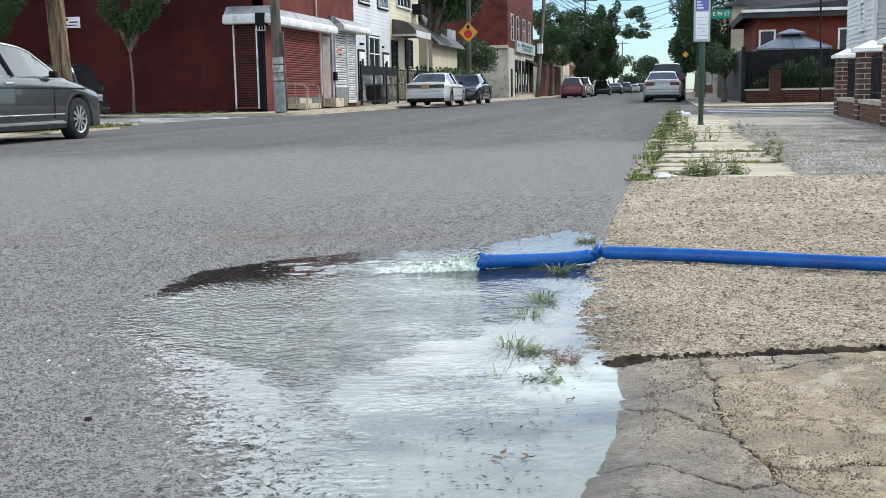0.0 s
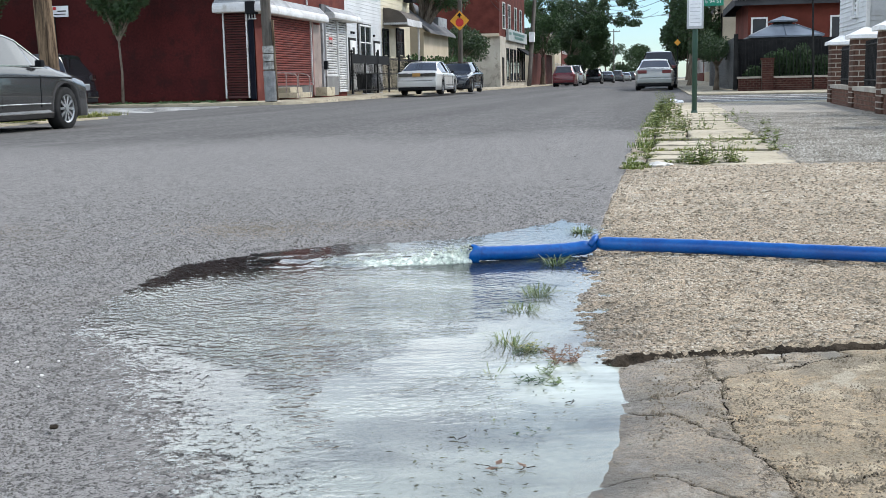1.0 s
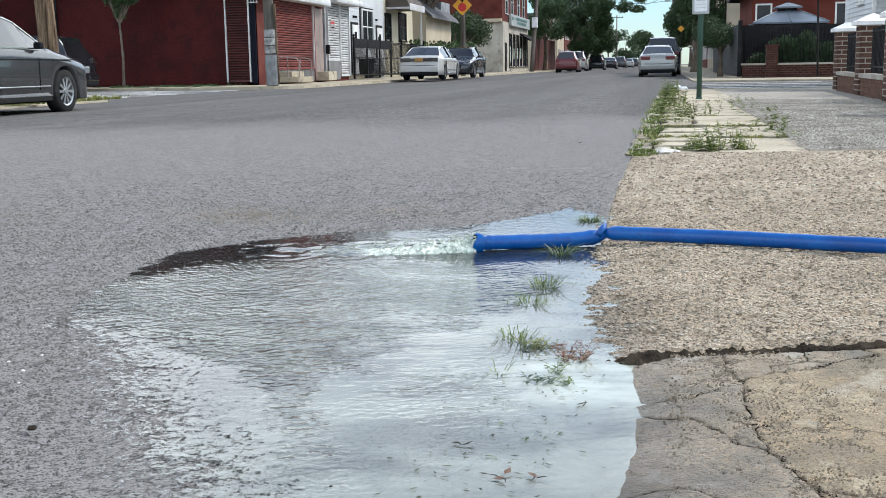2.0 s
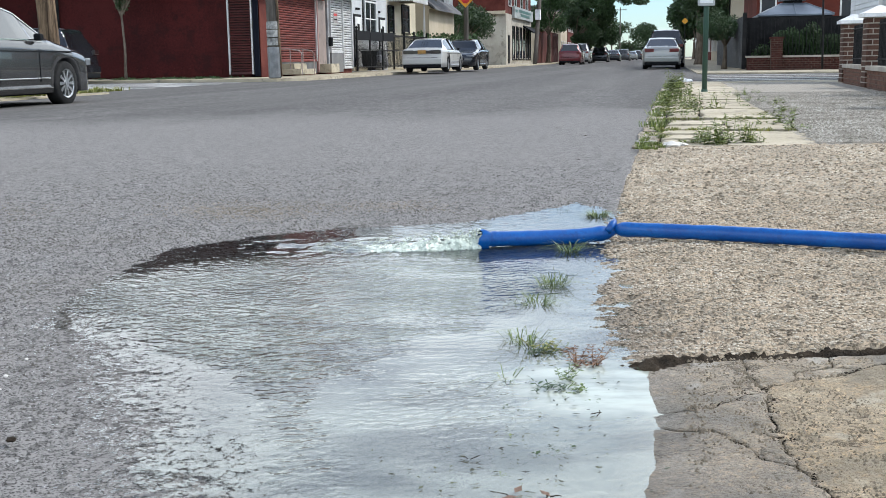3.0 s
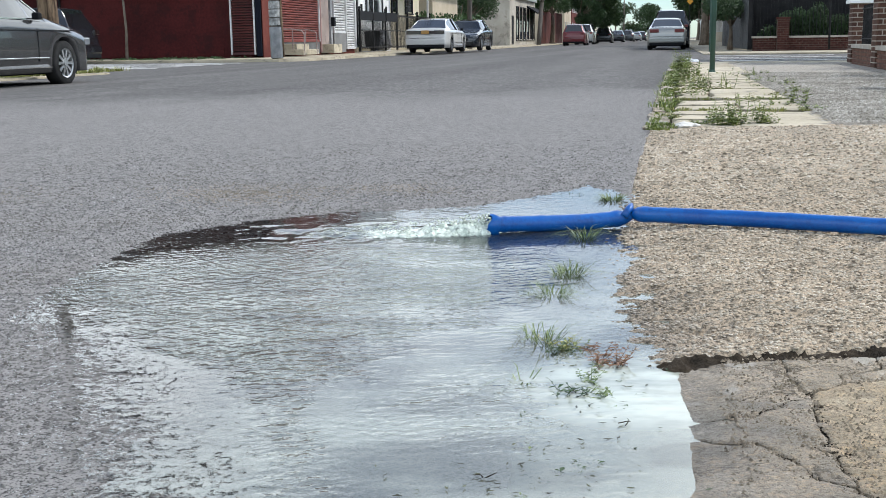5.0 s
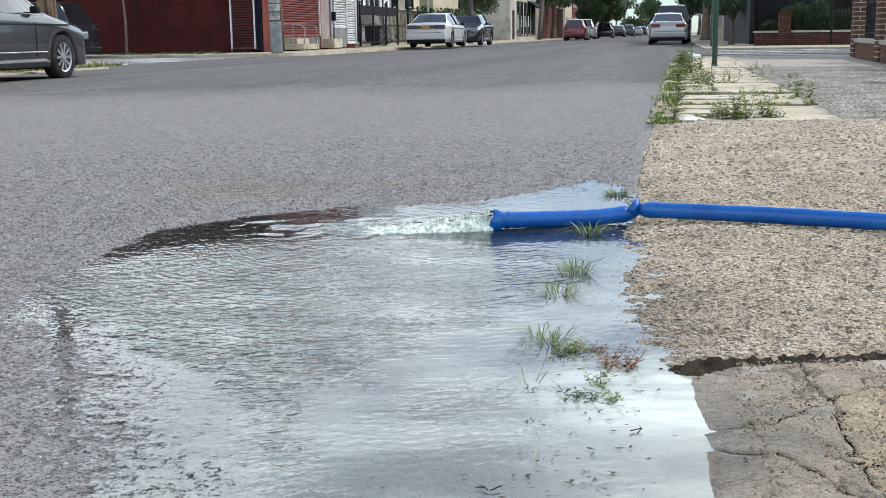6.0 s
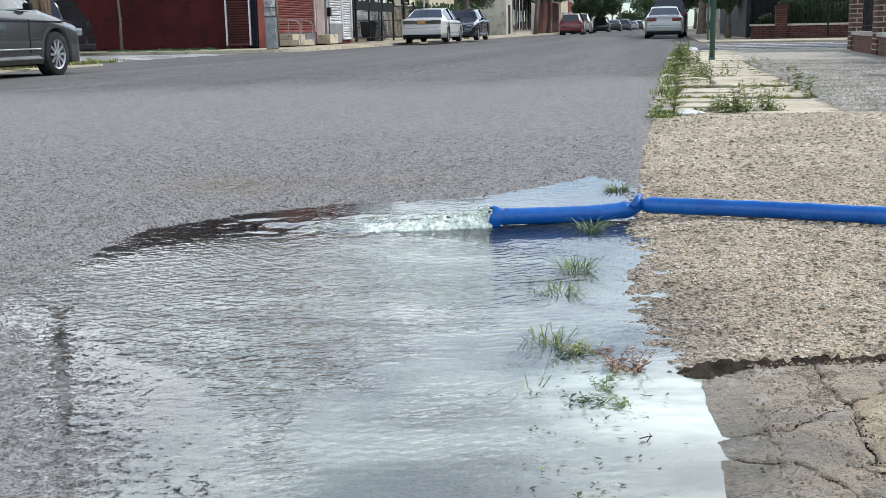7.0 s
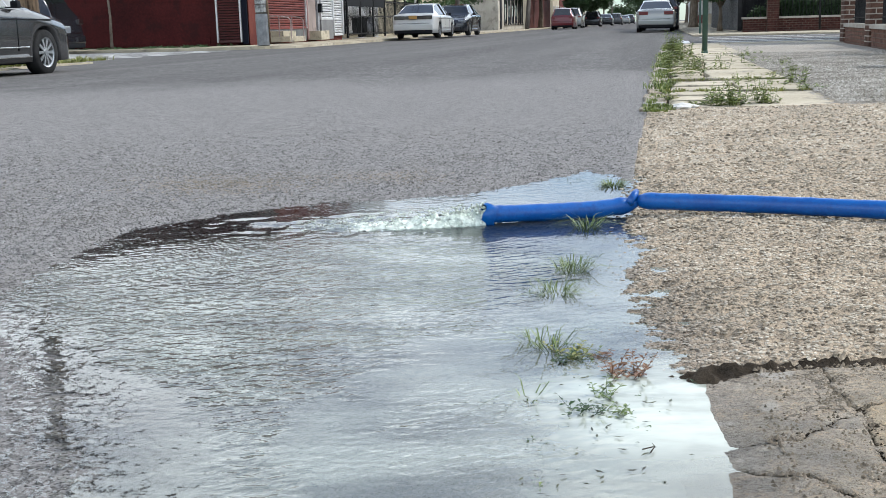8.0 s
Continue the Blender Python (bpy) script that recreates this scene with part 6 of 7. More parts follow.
for i, (y0, y1, z, mt) in enumerate([(146, 156, 6.5, BEIGE_WALL), (157, 168, 7.5, RED_BRICK), (169, 182, 6.8, WHITE_SIDING), (184, 200, 8, RED_BRICK), (202, 225, 7, CREAM_SIDING), (228, 260, 7.5, BEIGE_WALL)]):
    far_house(-13.4, y0, y1, z, mt, "east")
for i, (y0, y1, z, mt) in enumerate([(84, 96, 6.6, RED_BRICK), (98, 112, 7.2, CREAM_SIDING), (115, 135, 6.8, BEIGE_WALL), (138, 165, 7.2, RED_BRICK), (168, 210, 7, WHITE_SIDING)]):
    far_house(5.2, y0, y1, z, mt, "west")

# ---- right side of the street ----
house = thing("beige_house", label="beige stucco two-storey house above the hedge", category="house")
part("wall", box(3.85, 70, 0, 12, 80, 5.6), BEIGE_WALL, house)
part("roof", extrude_profile([(3.4, 5.5), (3.4, 5.65), (7.9, 6.5), (12.4, 5.65), (12.4, 5.5)], 69.6, 80, "y"), GREY_ROOF, house)
house_window(house, 3.85, 72, 72.9, 2.9, 4.4, 1, 0, BLACK_IRON, "west")
house_window(house, 3.85, 75.5, 76.4, 2.9, 4.4, 1, 0, BLACK_IRON, "west")
house = thing("brick_house", label="orange-red brick house with shallow grey hipped roof", category="house")
ORANGE_BRICK = surface("orange_brick", (0.095, 0.025, 0.018), (0.145, 0.039, 0.028), 1.2, 40, 0.85, relief=0.4)
part("wall", box(3.75, 50, 0, 13, 58, 3.75), ORANGE_BRICK, house)
b = bmesh.new()
lo = [b.verts.new(p) for p in ((3.15, 49.4, 3.0), (13.5, 49.4, 3.0), (13.5, 58.5, 3.0), (3.15, 58.5, 3.0))]
md = [b.verts.new(p) for p in ((3.15, 49.4, 3.14), (13.5, 49.4, 3.9), (13.5, 58.5, 3.9), (3.15, 58.5, 3.14))]
hi = [b.verts.new(p) for p in ((4.4, 50.8, 4.05), (13.5, 50.8, 4.35), (13.5, 57.5, 4.35), (4.4, 57.5, 4.05))]
for A_, B_ in ((lo, md), (md, hi)):
    for i in range(4):
        b.faces.new((A_[i], A_[(i + 1) % 4], B_[(i + 1) % 4], B_[i]))
b.faces.new(hi)
for v in b.verts:
    v.co.z += 0.55 if v in lo or v in md[:0] else 0.75
part("roof", b, surface("dark_shingle_roof", (0.035, 0.036, 0.04), (0.065, 0.066, 0.072), 1, 40, 0.85, relief=0.3), house)
part("eave_trim", box(3.1, 49.3, 3.78, 13.5, 49.42, 3.9), WINDOW_FRAME, house)
house_window(house, 50.0, 3.95, 4.5, 2.2, 3.0, 0, 0, None, "south")
house_window(house, 50.0, 7.2, 7.7, 1.9, 3.0, 0, 0, None, "south")
house = thing("upper_house", label="pale grey siding house rising behind the brick house", category="house")
part("wall", box(5.95, 62, 0, 16, 70, 9.0), WHITE_SIDING, house)
part("roof", box(5.6, 61.7, 9.0, 16.3, 70.3, 9.3), GREY_ROOF, house)
part("siding", lap_boards(5.95, 16, 3.5, 9.0, 62, 0.18), WHITE_SIDING, house)
part("brick_stack", box(6.6, 61.5, 3.0, 7.2, 61.97, 9.2), BROWN_BRICK, house)
for a in (8.2, 10.4):
    house_window(house, 62.0, a, a + 1.0, 5.2, 6.8, 1, 0, None, "south")
house_window(house, 5.95, 64, 64.9, 5.0, 6.5, 1, 0, BLACK_IRON, "west")

# garden with gazebo behind a dark fence
gz = thing("garden_gazebo", label="garden gazebo with two-tier blue-grey metal roof", category="gazebo")
def hip(x0, x1, y0, y1, z0, z1, f):
    b = bmesh.new()
    cx, cy = (x0 + x1) / 2, (y0 + y1) / 2
    lo = [b.verts.new((x, y, z0)) for x, y in ((x0, y0), (x1, y0), (x1, y1), (x0, y1))]
    mid = [b.verts.new((x, y, z0 + 0.06)) for x, y in ((x0, y0), (x1, y0), (x1, y1), (x0, y1))]
    hi = [b.verts.new((cx + (x - cx) * f, cy + (y - cy) * f, z1)) for x, y in ((x0, y0), (x1, y0), (x1, y1), (x0, y1))]
    for A_, B_ in ((lo, mid), (mid, hi)):
        for i in range(4):
            b.faces.new((A_[i], A_[(i + 1) % 4], B_[(i + 1) % 4], B_[i]))
    b.faces.new(lo[::-1])
    b.faces.new(hi)
    return b


part("lower_roof", hip(3.3, 6.0, 43.3, 46.0, 2.0, 2.5, 0.3), BLUE_GREY_ROOF, gz)
part("eave_beam", box(3.36, 43.36, 1.86, 5.94, 45.94, 1.998), BLACK_IRON, gz)
part("vent", box(4.33, 44.33, 2.46, 4.97, 44.97, 2.62), BLACK_IRON, gz)
part("upper_roof", hip(4.16, 5.14, 44.16, 45.14, 2.6, 2.82, 0.1), BLUE_GREY_ROOF, gz)
part("finial", tube([(4.65, 44.65, 2.8), (4.65, 44.65, 2.88)], [0.05, 0.02], 8), BLACK_IRON, gz)
for x in (3.5, 5.8):
    for y in (43.5, 45.8):
        part("post", box(x - 0.06, y - 0.06, 0.1, x + 0.06, y + 0.06, 1.87), BLACK_IRON, gz)
for a, b_ in ((3.3, 4.245), (4.65, 4.65), (6.0, 5.055)):
    part("seam", tube([(a, 43.295, 2.065), (b_, 44.24, 2.505)], 0.022, 6), BLUE_GREY_ROOF, gz)
fence = thing("garden_fence", label="dark slatted metal garden fence", category="fence")
for k in range(60):
    y = 42 + 0.35 * k
    part("slat", box(2.72, y, 0.1, 2.78, y + 0.27, 2.0), FENCE_GREY, fence)
part("corner_post", box(2.68, 41.9, 0.1, 2.82, 42.05, 2.1), BLACK_IRON, fence)
for k in range(51):
    x = 2.85 + 0.12 * k
    part("bar", box(x, 41.98, 0.55, x + 0.02, 42.0, 1.9), BLACK_IRON, fence)
# black sheet added to stand for the shaded space under the gazebo roof
part("shade_sheet", box(2.8, 43.0, 0.1, 9.5, 43.05, 1.95), BLACK_IRON, fence)
part("top_rail", box(2.8, 41.97, 1.85, 9, 42.01, 1.92), BLACK_IRON, fence)
gw = thing("garden_wall", label="low brown brick garden wall with pale coping and pier", category="wall")
GARDEN_BRICK = surface("dark_red_garden_brick", (0.04, 0.016, 0.013), (0.085, 0.034, 0.027), 9, 45, 0.85, relief=0.4, dist=0.006)
part("wall", box(2.85, 41.8, 0, 12, 42.05, 0.5), DARK_MORTAR, gw)
part("coping", box(2.8, 41.74, 0.5, 12, 42.1, 0.57), MORTAR, gw)
pier = part("pier", box(3.66, 41.6, 0, 4.06, 42.0, 1.15), DARK_MORTAR, gw)
part("pier_cap", box(3.62, 41.56, 1.15, 4.1, 42.04, 1.22, bevel=0.01), GARDEN_BRICK, gw)
for owner, x0, x1, y, rows in ((gw, 2.85, 9.6, 41.8, 6), (pier, 3.66, 4.06, 41.6, 14)):
    bk = bmesh.new()
    for row in range(rows):
        x = x0 - (0.1 if row % 2 else 0)
        while x < x1 - 0.02:
            box(max(x, x0), y - 0.014, 0.03 + row * 0.08, min(x + 0.2, x1), y + 0.002, 0.095 + row * 0.08, bk)
            x += 0.213
    tagged(part("bricks", bk, GARDEN_BRICK, owner), kind="stuff")

house = thing("white_house", label="white lap-sided house with small windows", category="house")
part("wall", box(4.7, 27, 0, 12, 31, 5.0), WHITE_SIDING, house)
part("siding", lap_boards(4.7, 5.75, 0.3, 5.0, 27, 0.115), WHITE_SIDING, house)
part("roof", box(4.6, 26.9, 5.0, 12, 31.1, 5.2), GREY_ROOF, house)
b = lap_boards(27, 31, 0.3, 5.0, 0, 0.115)
for v in b.verts:
    v.co = Vector((4.7 + v.co.y, v.co.x, v.co.z))
part("side_siding", b, WHITE_SIDING, house)
part("corner_trim", box(4.67, 26.96, 0.2, 4.75, 27.04, 5.0), WINDOW_FRAME, house)
part("downpipe", tube([(5.27, 26.92, 0.3), (5.27, 26.92, 5.0)], 0.035, 8), WINDOW_FRAME, house)
house_window(house, 4.7, 28.2, 28.7, 2.05, 2.6, 0, 0, None, "west")
house = thing("brown_brick_house", label="brown brick house with white framed bay window", category="house")
part("wall", box(5.4, 24.98, 0, 14, 26.9, 4.9), BROWN_BRICK, house)
bk = bmesh.new()
for row in range(56):
    x = 5.4 + (0.11 if row % 2 else 0)
    while x < 7.0:
        box(x, 24.962, 0.1 + row * 0.075, x + 0.21, 24.98, 0.1 + row * 0.075 + 0.062, bk)
        x += 0.225
tagged(part("bricks", bk, surface("house_brick_course", (0.09, 0.04, 0.03), (0.2, 0.1, 0.075), 9, 45, 0.85, relief=0.4, dist=0.006), house), kind="stuff")
part("bay", box(5.66, 24.55, 1.88, 8.2, 24.98, 2.95), WINDOW_FRAME, house)
house_window(house, 24.55, 5.74, 6.1, 2.06, 2.78, 0, 0, None, "south")
house_window(house, 24.55, 6.28, 7.28, 2.06, 2.78, 0, 1, None, "south")
house_window(house, 24.98, 5.7, 6.1, 1.35, 1.75, 0, 0, None, "south")
part("roof", box(5.28, 24.8, 4.9, 14, 26.9, 5.1), GREY_ROOF, house)

# ---- brick boundary wall with capped piers ----
def wall_x(y):
    return 3.45 - 0.056 * (24 - y)


bw = thing("boundary_wall", label="low brown brick boundary wall with stone coping", category="wall")
core = bmesh.new()
cop = bmesh.new()
for y0, y1 in ((8.0, 12.0), (12.5, 15.55), (16.0, 19.1), (19.55, 23.05)):
    for bmx, dx, z0, z1, w in ((core, 0.012, -0.02, 0.33, 0.3), (cop, -0.03, 0.33, 0.4, 0.38)):
        v = [bmx.verts.new((wall_x(y) + dx + ww, y, z)) for z in (z0, z1) for y, ww in ((y0, 0), (y1, 0), (y1, w), (y0, w))]
        for q in ((3, 2, 1, 0), (4, 5, 6, 7), (0, 1, 5, 4), (1, 2, 6, 5), (2, 3, 7, 6), (3, 0, 4, 7)):
            bmx.faces.new([v[i] for i in q])
part("core", core, DARK_MORTAR, bw)
part("coping", cop, surface("pale_coping_stone", (0.3, 0.27, 0.23), (0.42, 0.39, 0.34), 2, 50, 0.9, relief=0.3), bw)
bx = bmesh.new()
for row in range(5):
    z = 0.0 + row * 0.068
    y = 8.0 - 0.1 * (row % 2)
    while y < 23.0:
        for bay in ((8.0, 12.0), (12.5, 15.55), (16.0, 19.1), (19.55, 23.05)):
            a, c = max(y, bay[0]), min(y + 0.2, bay[1])
            if c - a > 0.03:
                box(wall_x(a) + 0.006, a + 0.006, z, wall_x(a) + 0.03, c - 0.006, z + 0.052, bx)
        y += 0.21
tagged(part("bricks", bx, surface("brown_brick_course", (0.075, 0.036, 0.026), (0.165, 0.085, 0.06), 9, 45, 0.85, relief=0.4, dist=0.006), bw), kind="stuff")

BRICK_LONG = finish("brick", box(0.006, 0.007, 0, 0.194, 0.03, 0.068), BROWN_BRICK)
WHITE_CAP = surface("white_cap_paint", (0.66, 0.66, 0.65), (0.8, 0.8, 0.79), 3, 40, 0.7, relief=0.15, wear=(0.55, 0.54, 0.5))
for yp in (23.05, 19.1, 15.55, 12.0):
    xp = wall_x(yp) - 0.03
    t = thing("brick_pier", (xp, yp, 0.0), 0, "brown brick fence pier with white pyramid cap", "pillar", "fence piers")
    part("core", box(0.012, 0.012, 0, 0.45, 0.45, 1.17), MORTAR, t)
    for row in range(13):
        z = 0.05 + row * 0.086
        off = 0.0 if row % 2 else 0.11
        for k in range(3):
            a = max(0, k * 0.21 - off)
            wlen = min(0.45, k * 0.21 - off + 0.2) - a
            if wlen < 0.05:
                continue
            for side_ in range(2):
                o = new("brick", BRICK_LONG)
                o.parent = t
                o.matrix_basis = (Matrix.Translation((a, 0, z)) if side_ == 0 else Matrix.Translation((0, a + wlen, z)) @ Matrix.Rotation(radians(-90), 4, "Z")) @ Matrix.Diagonal((wlen / 0.2, 1, 1, 1))
    part("cap", hip(-0.06, 0.51, -0.06, 0.51, 1.17, 1.36, 0.06), WHITE_CAP, t)
for y0, y1 in ((12.5, 15.5), (16.0, 19.05), (19.55, 23.0), (9.0, 11.95)):
    f = thing("railing", label="black iron railing bay between brick piers", category="railing", group="railings")
    for z in (0.5, 1.05):
        part("rail", tube([(wall_x(y0) + 0.15, y0, z), (wall_x(y1) + 0.15, y1, z)], 0.015, 6), BLACK_IRON, f)
    k = int((y1 - y0) / 0.15)
    for i in range(k):
        y = y0 + 0.08 + i * 0.15
        part("bar", box(wall_x(y) + 0.14, y - 0.009, 0.4, wall_x(y) + 0.16, y + 0.009, 1.12), BLACK_IRON, f)
    ym = y0 + 0.75
    part("twisted_post", tube([(wall_x(ym) + 0.12 + 0.02 * math.sin(i * 1.2), ym + 0.02 * math.cos(i * 1.2), 0.4 + 0.035 * i) for i in range(21)], 0.028, 8), WHITE_CAP, f)
# ---- poles, signs and wires ----
def pole(name, foot, top, r0, r1, material, label, lean=(0, 0)):
    pts = [Vector(foot).lerp(Vector(top), i / 8) for i in range(9)]
    return solid(name, tube(pts, [r0 + (r1 - r0) * i / 8 for i in range(9)], 14), material, label, "pole", smooth=True)


pole("utility_pole", (-10.55, 18.0, 0.1), (-10.95, 18.0, 9.0), 0.17, 0.12, POLE_WOOD, "weathered brown wooden utility pole at the kerb")
up = pole("utility_pole", (-11.85, 33.0, 0.1), (-12.1, 33.1, 9.5), 0.17, 0.12, POLE_GREY, "grey wooden utility pole wrapped in torn posters")
part("guard", tube([(-11.85, 33.0, 0.12), (-11.87, 33.0, 1.05)], 0.2, 14), surface("galvanised_guard", (0.15, 0.155, 0.16), (0.25, 0.255, 0.26), 3, 30, 0.5, metal=0.4), up)
for z, a in ((1.1, 0), (1.35, 1.2), (1.6, 0.4)):
    part("poster", tube([(-11.88, 33.0, z), (-11.885, 33.0, z + 0.22)], 0.185, 14), surface("torn_paper", (0.16, 0.16, 0.155), (0.42, 0.42, 0.4), 6, 60, 0.9, wear=(0.12, 0.11, 0.1)), up)
part("conduit", tube([(-11.65, 33.0, 0.15), (-11.71, 33.0, 2.6)], 0.04, 8), POLE_WOOD, up)
pole("utility_pole", (-11.2, 63.3, 0.1), (-11.15, 63.3, 9), 0.15, 0.11, POLE_GREY, "grey wooden pole behind the parked cars")
p2 = pole("utility_pole", (-11.35, 99.0, 0.1), (-11.4, 107.5, 12.5), 0.2, 0.15, POLE_GREY, "leaning grey wooden utility pole beside the brick shop")
part("meter_box", box(-11.55, 101, 4.0, -11.1, 101.6, 4.9), SIGN_WHITE, p2)
for y, x in ((150, -10.8), (190, -11), (235, -11), (290, -11.5), (130, 1.5), (170, 1.6), (220, 1.8)):
    t = thing("utility_pole", (x, y, 0), 0, "distant wooden utility pole with crossarm", "pole", "distant poles")
    part("mast", tube([(0, 0, 0), (0, 0, 13)], [0.17, 0.12], 8), POLE_GREY, t)
    part("crossarm", box(-1.6, -0.06, 12.3, 1.6, 0.06, 12.45), POLE_GREY, t)
    for s in (-1.4, -0.7, 0.7, 1.4):
        part("insulator", tube([(s, 0, 12.45), (s, 0, 12.65)], 0.05, 6), BLACK_TRIM, t)


def wire(a, b, sag, r=0.014):
    pts = [Vector(a).lerp(Vector(b), i / 16) - Vector((0, 0, sag * 4 * (i / 16) * (1 - i / 16))) for i in range(17)]
    return solid("overhead_wire", tube(pts, r, 5), BLACK_IRON, "sagging black overhead cable between poles", "cable", "overhead cables")


for k, z in enumerate((8.6, 7.9, 7.3)):
    wire((-12.22, 33.1, z), (-11.15, 63.3, z - 0.2), 0.5)
    wire((-11.15, 63.3, z - 0.2), (-11.4, 104.5, z + 1.2), 0.8)
    wire((-11.4, 105.5, z + 1.6), (-10.8, 150, z + 4.0), 0.9, 0.025)
    wire((-10.8, 150, z + 4.0), (-11, 190, z + 4.0), 1.0, 0.03)
wire((-11.4, 106, 10.5), (1.5, 130, 11.5), 1.2, 0.025)
wire((-11.15, 63.3, 7.6), (-13.3, 56.0, 6.5), 0.2)
wire((-11.4, 105, 10.2), (-13.3, 98, 7.2), 0.2, 0.02)
wire((-10.8, 150, 10), (1.6, 170, 10), 1.0, 0.03)
wire((3.8, 69.9, 4.6), (7, 61.9, 5.5), 0.2)
wire((1.6, 60, 5.6), (6, 61.9, 7.5), 0.3)

for k in range(5):
    wire((-11.15, 63.3, 8.7 - 0.25 * k), (-13.3, 97.0 + 2.5 * k, 8.9 - 0.7 * k), 0.35 + 0.1 * k, 0.016)
    wire((-11.4, 106.5, 11.2 - 0.35 * k), (-5.0 + 1.2 * k, 175, 12.5 - 0.5 * k), 1.2 + 0.3 * k, 0.03)
for k in range(3):
    wire((-12.2, 33.1, 8.9 - 0.4 * k), (-13.3, 50.0 + 2 * k, 6.5 + 0.3 * k), 0.3, 0.012)
    wire((1.5, 130, 11 - 0.6 * k), (-11.2, 150 + 8 * k, 11.5 - 0.6 * k), 1.0, 0.03)

# stop-ahead sign
t = thing("warning_sign", (-11.18, 63.165, 4.04), 0, "orange diamond stop-ahead warning sign on a pole", "sign")
d = 0.56
part("plate", extrude_profile([(0, -d), (d, 0), (0, d), (-d, 0)], -0.02, 0.0, "y"), SIGN_ORANGE, t)
part("octagon", extrude_profile([(0.25 * math.cos(math.pi / 8 + k * math.pi / 4), -0.1 + 0.25 * math.sin(math.pi / 8 + k * math.pi / 4)) for k in range(8)], -0.035, -0.022, "y"), SIGN_RED, t)
part("arrow", extrude_profile([(-0.05, 0.17), (0.05, 0.17), (0.05, 0.27), (0.14, 0.27), (0, 0.45), (-0.14, 0.27), (-0.05, 0.27)], -0.035, -0.022, "y"), BLACK_TRIM, t)

# bus stop post with its timetable box
t = thing("bus_stop_post", (0.57, 17.5, 0.06), 0, "green steel bus stop post with timetable box", "bus stop")
part("post", tube([(0, 0, 0), (0.0, 0, 1.4), (0.01, 0, 3.0)], 0.04, 12), GREEN_POLE, t, smooth=True)
part("foot", tube([(0, 0, -0.02), (0, 0, 0.03)], [0.055, 0.045], 12), GREEN_POLE, t)
bx = part("timetable_box", box(-0.13, -0.1, 1.27, 0.12, -0.045, 1.95, bevel=0.015), plain("grey_box", (0.4, 0.42, 0.44)), t)
part("header", box(-0.1, -0.108, 1.74, 0.09, -0.1, 1.92), SIGN_BLUE, bx)
part("panel", box(-0.1, -0.108, 1.31, 0.09, -0.1, 1.72), SIGN_WHITE, bx)
for k in range(3):
    part("bar", box(-0.085, -0.112, 1.86 - 0.045 * k, -0.02 + 0.02 * k, -0.108, 1.88 - 0.045 * k), SIGN_WHITE, bx)
for k in range(6):
    part("bar", box(-0.08, -0.112, 1.36 + 0.055 * k, 0.07, -0.108, 1.366 + 0.055 * k), plain("grey_print", (0.35, 0.36, 0.38)), bx)

# street name sign on the far corner
t = thing("street_sign", (1.24, 36.9, 0.1), 0, "green street name sign on a thin post", "sign")
part("post", tube([(-0.05, 0, 0), (-0.05, 0, 3.25)], 0.03, 8), GREEN_POLE, t)
part("bracket", box(-0.05, -0.05, 2.85, 0.2, -0.03, 2.89), GREEN_POLE, t)
pl = part("plate", box(0.16, -0.06, 2.73, 0.78, -0.04, 3.01, bevel=0.004), SIGN_GREEN, t)
tx = bpy.data.curves.new("letters", "FONT")
tx.body, tx.size, tx.align_x, tx.align_y, tx.extrude = "E 94 ST", 0.17, "CENTER", "CENTER", 0.002
ob = new("letters", tx)
ob.matrix_basis = Matrix.Translation((0.47, -0.066, 2.87)) @ Matrix.Rotation(radians(90), 4, "X")
dg = bpy.context.evaluated_depsgraph_get()
me = bpy.data.meshes.new_from_object(ob.evaluated_get(dg))
m_ = ob.matrix_basis.copy()
bpy.data.objects.remove(ob)
lt = new("letters", me)
me.materials.clear()
me.materials.append(SIGN_WHITE)
lt.parent = pl
lt.matrix_basis = m_
pole("sign_post", (5.22, 40.0, 0.1), (5.1, 40.0, 5.0), 0.035, 0.03, BLACK_IRON, "thin dark steel post on the far corner")


# ---- trees ----
def leaf_mesh(name, clumps, count, size, material, seed, droop=0.3):
    """Leaves as small bent blades scattered through clumps: (centre, radii)."""
    rg = np.random.default_rng(seed)
    weight = np.array([r[0] * r[1] * r[2] for c, r in clumps], float)
    pick = rg.choice(len(clumps), count, p=weight / weight.sum())
    cen = np.array([c for c, r in clumps], float)[pick]
    rad = np.array([r for c, r in clumps], float)[pick]
    d = rg.normal(size=(count, 3))
    d /= np.linalg.norm(d, axis=1)[:, None]
    rr = rg.random(count) ** 0.45
    twig = np.round(d * 3) / 3
    pos = cen + rad * (0.72 * d + 0.28 * twig) * rr[:, None]
    out = d + rg.normal(scale=0.7, size=(count, 3))
    out[:, 2] -= droop
    out /= np.linalg.norm(out, axis=1)[:, None]
    side = np.cross(out, rg.normal(size=(count, 3)))
    side /= np.linalg.norm(side, axis=1)[:, None] + 1e-9
    nrm = np.cross(out, side)
    s = size * (0.6 + 0.8 * rg.random(count))[:, None]
    v = np.stack([pos, pos + out * s * 0.5 + side * s * 0.3 + nrm * s * 0.08, pos + out * s, pos + out * s * 0.5 - side * s * 0.3 + nrm * s * 0.08], 1).reshape(-1, 3)
    k = np.arange(count)[:, None] * 4
    me = bpy.data.meshes.new(name)
    me.from_pydata(v.tolist(), [], np.concatenate([k, k + 1, k + 2, k + 3], 1).tolist())
    me.materials.append(material)
    return me


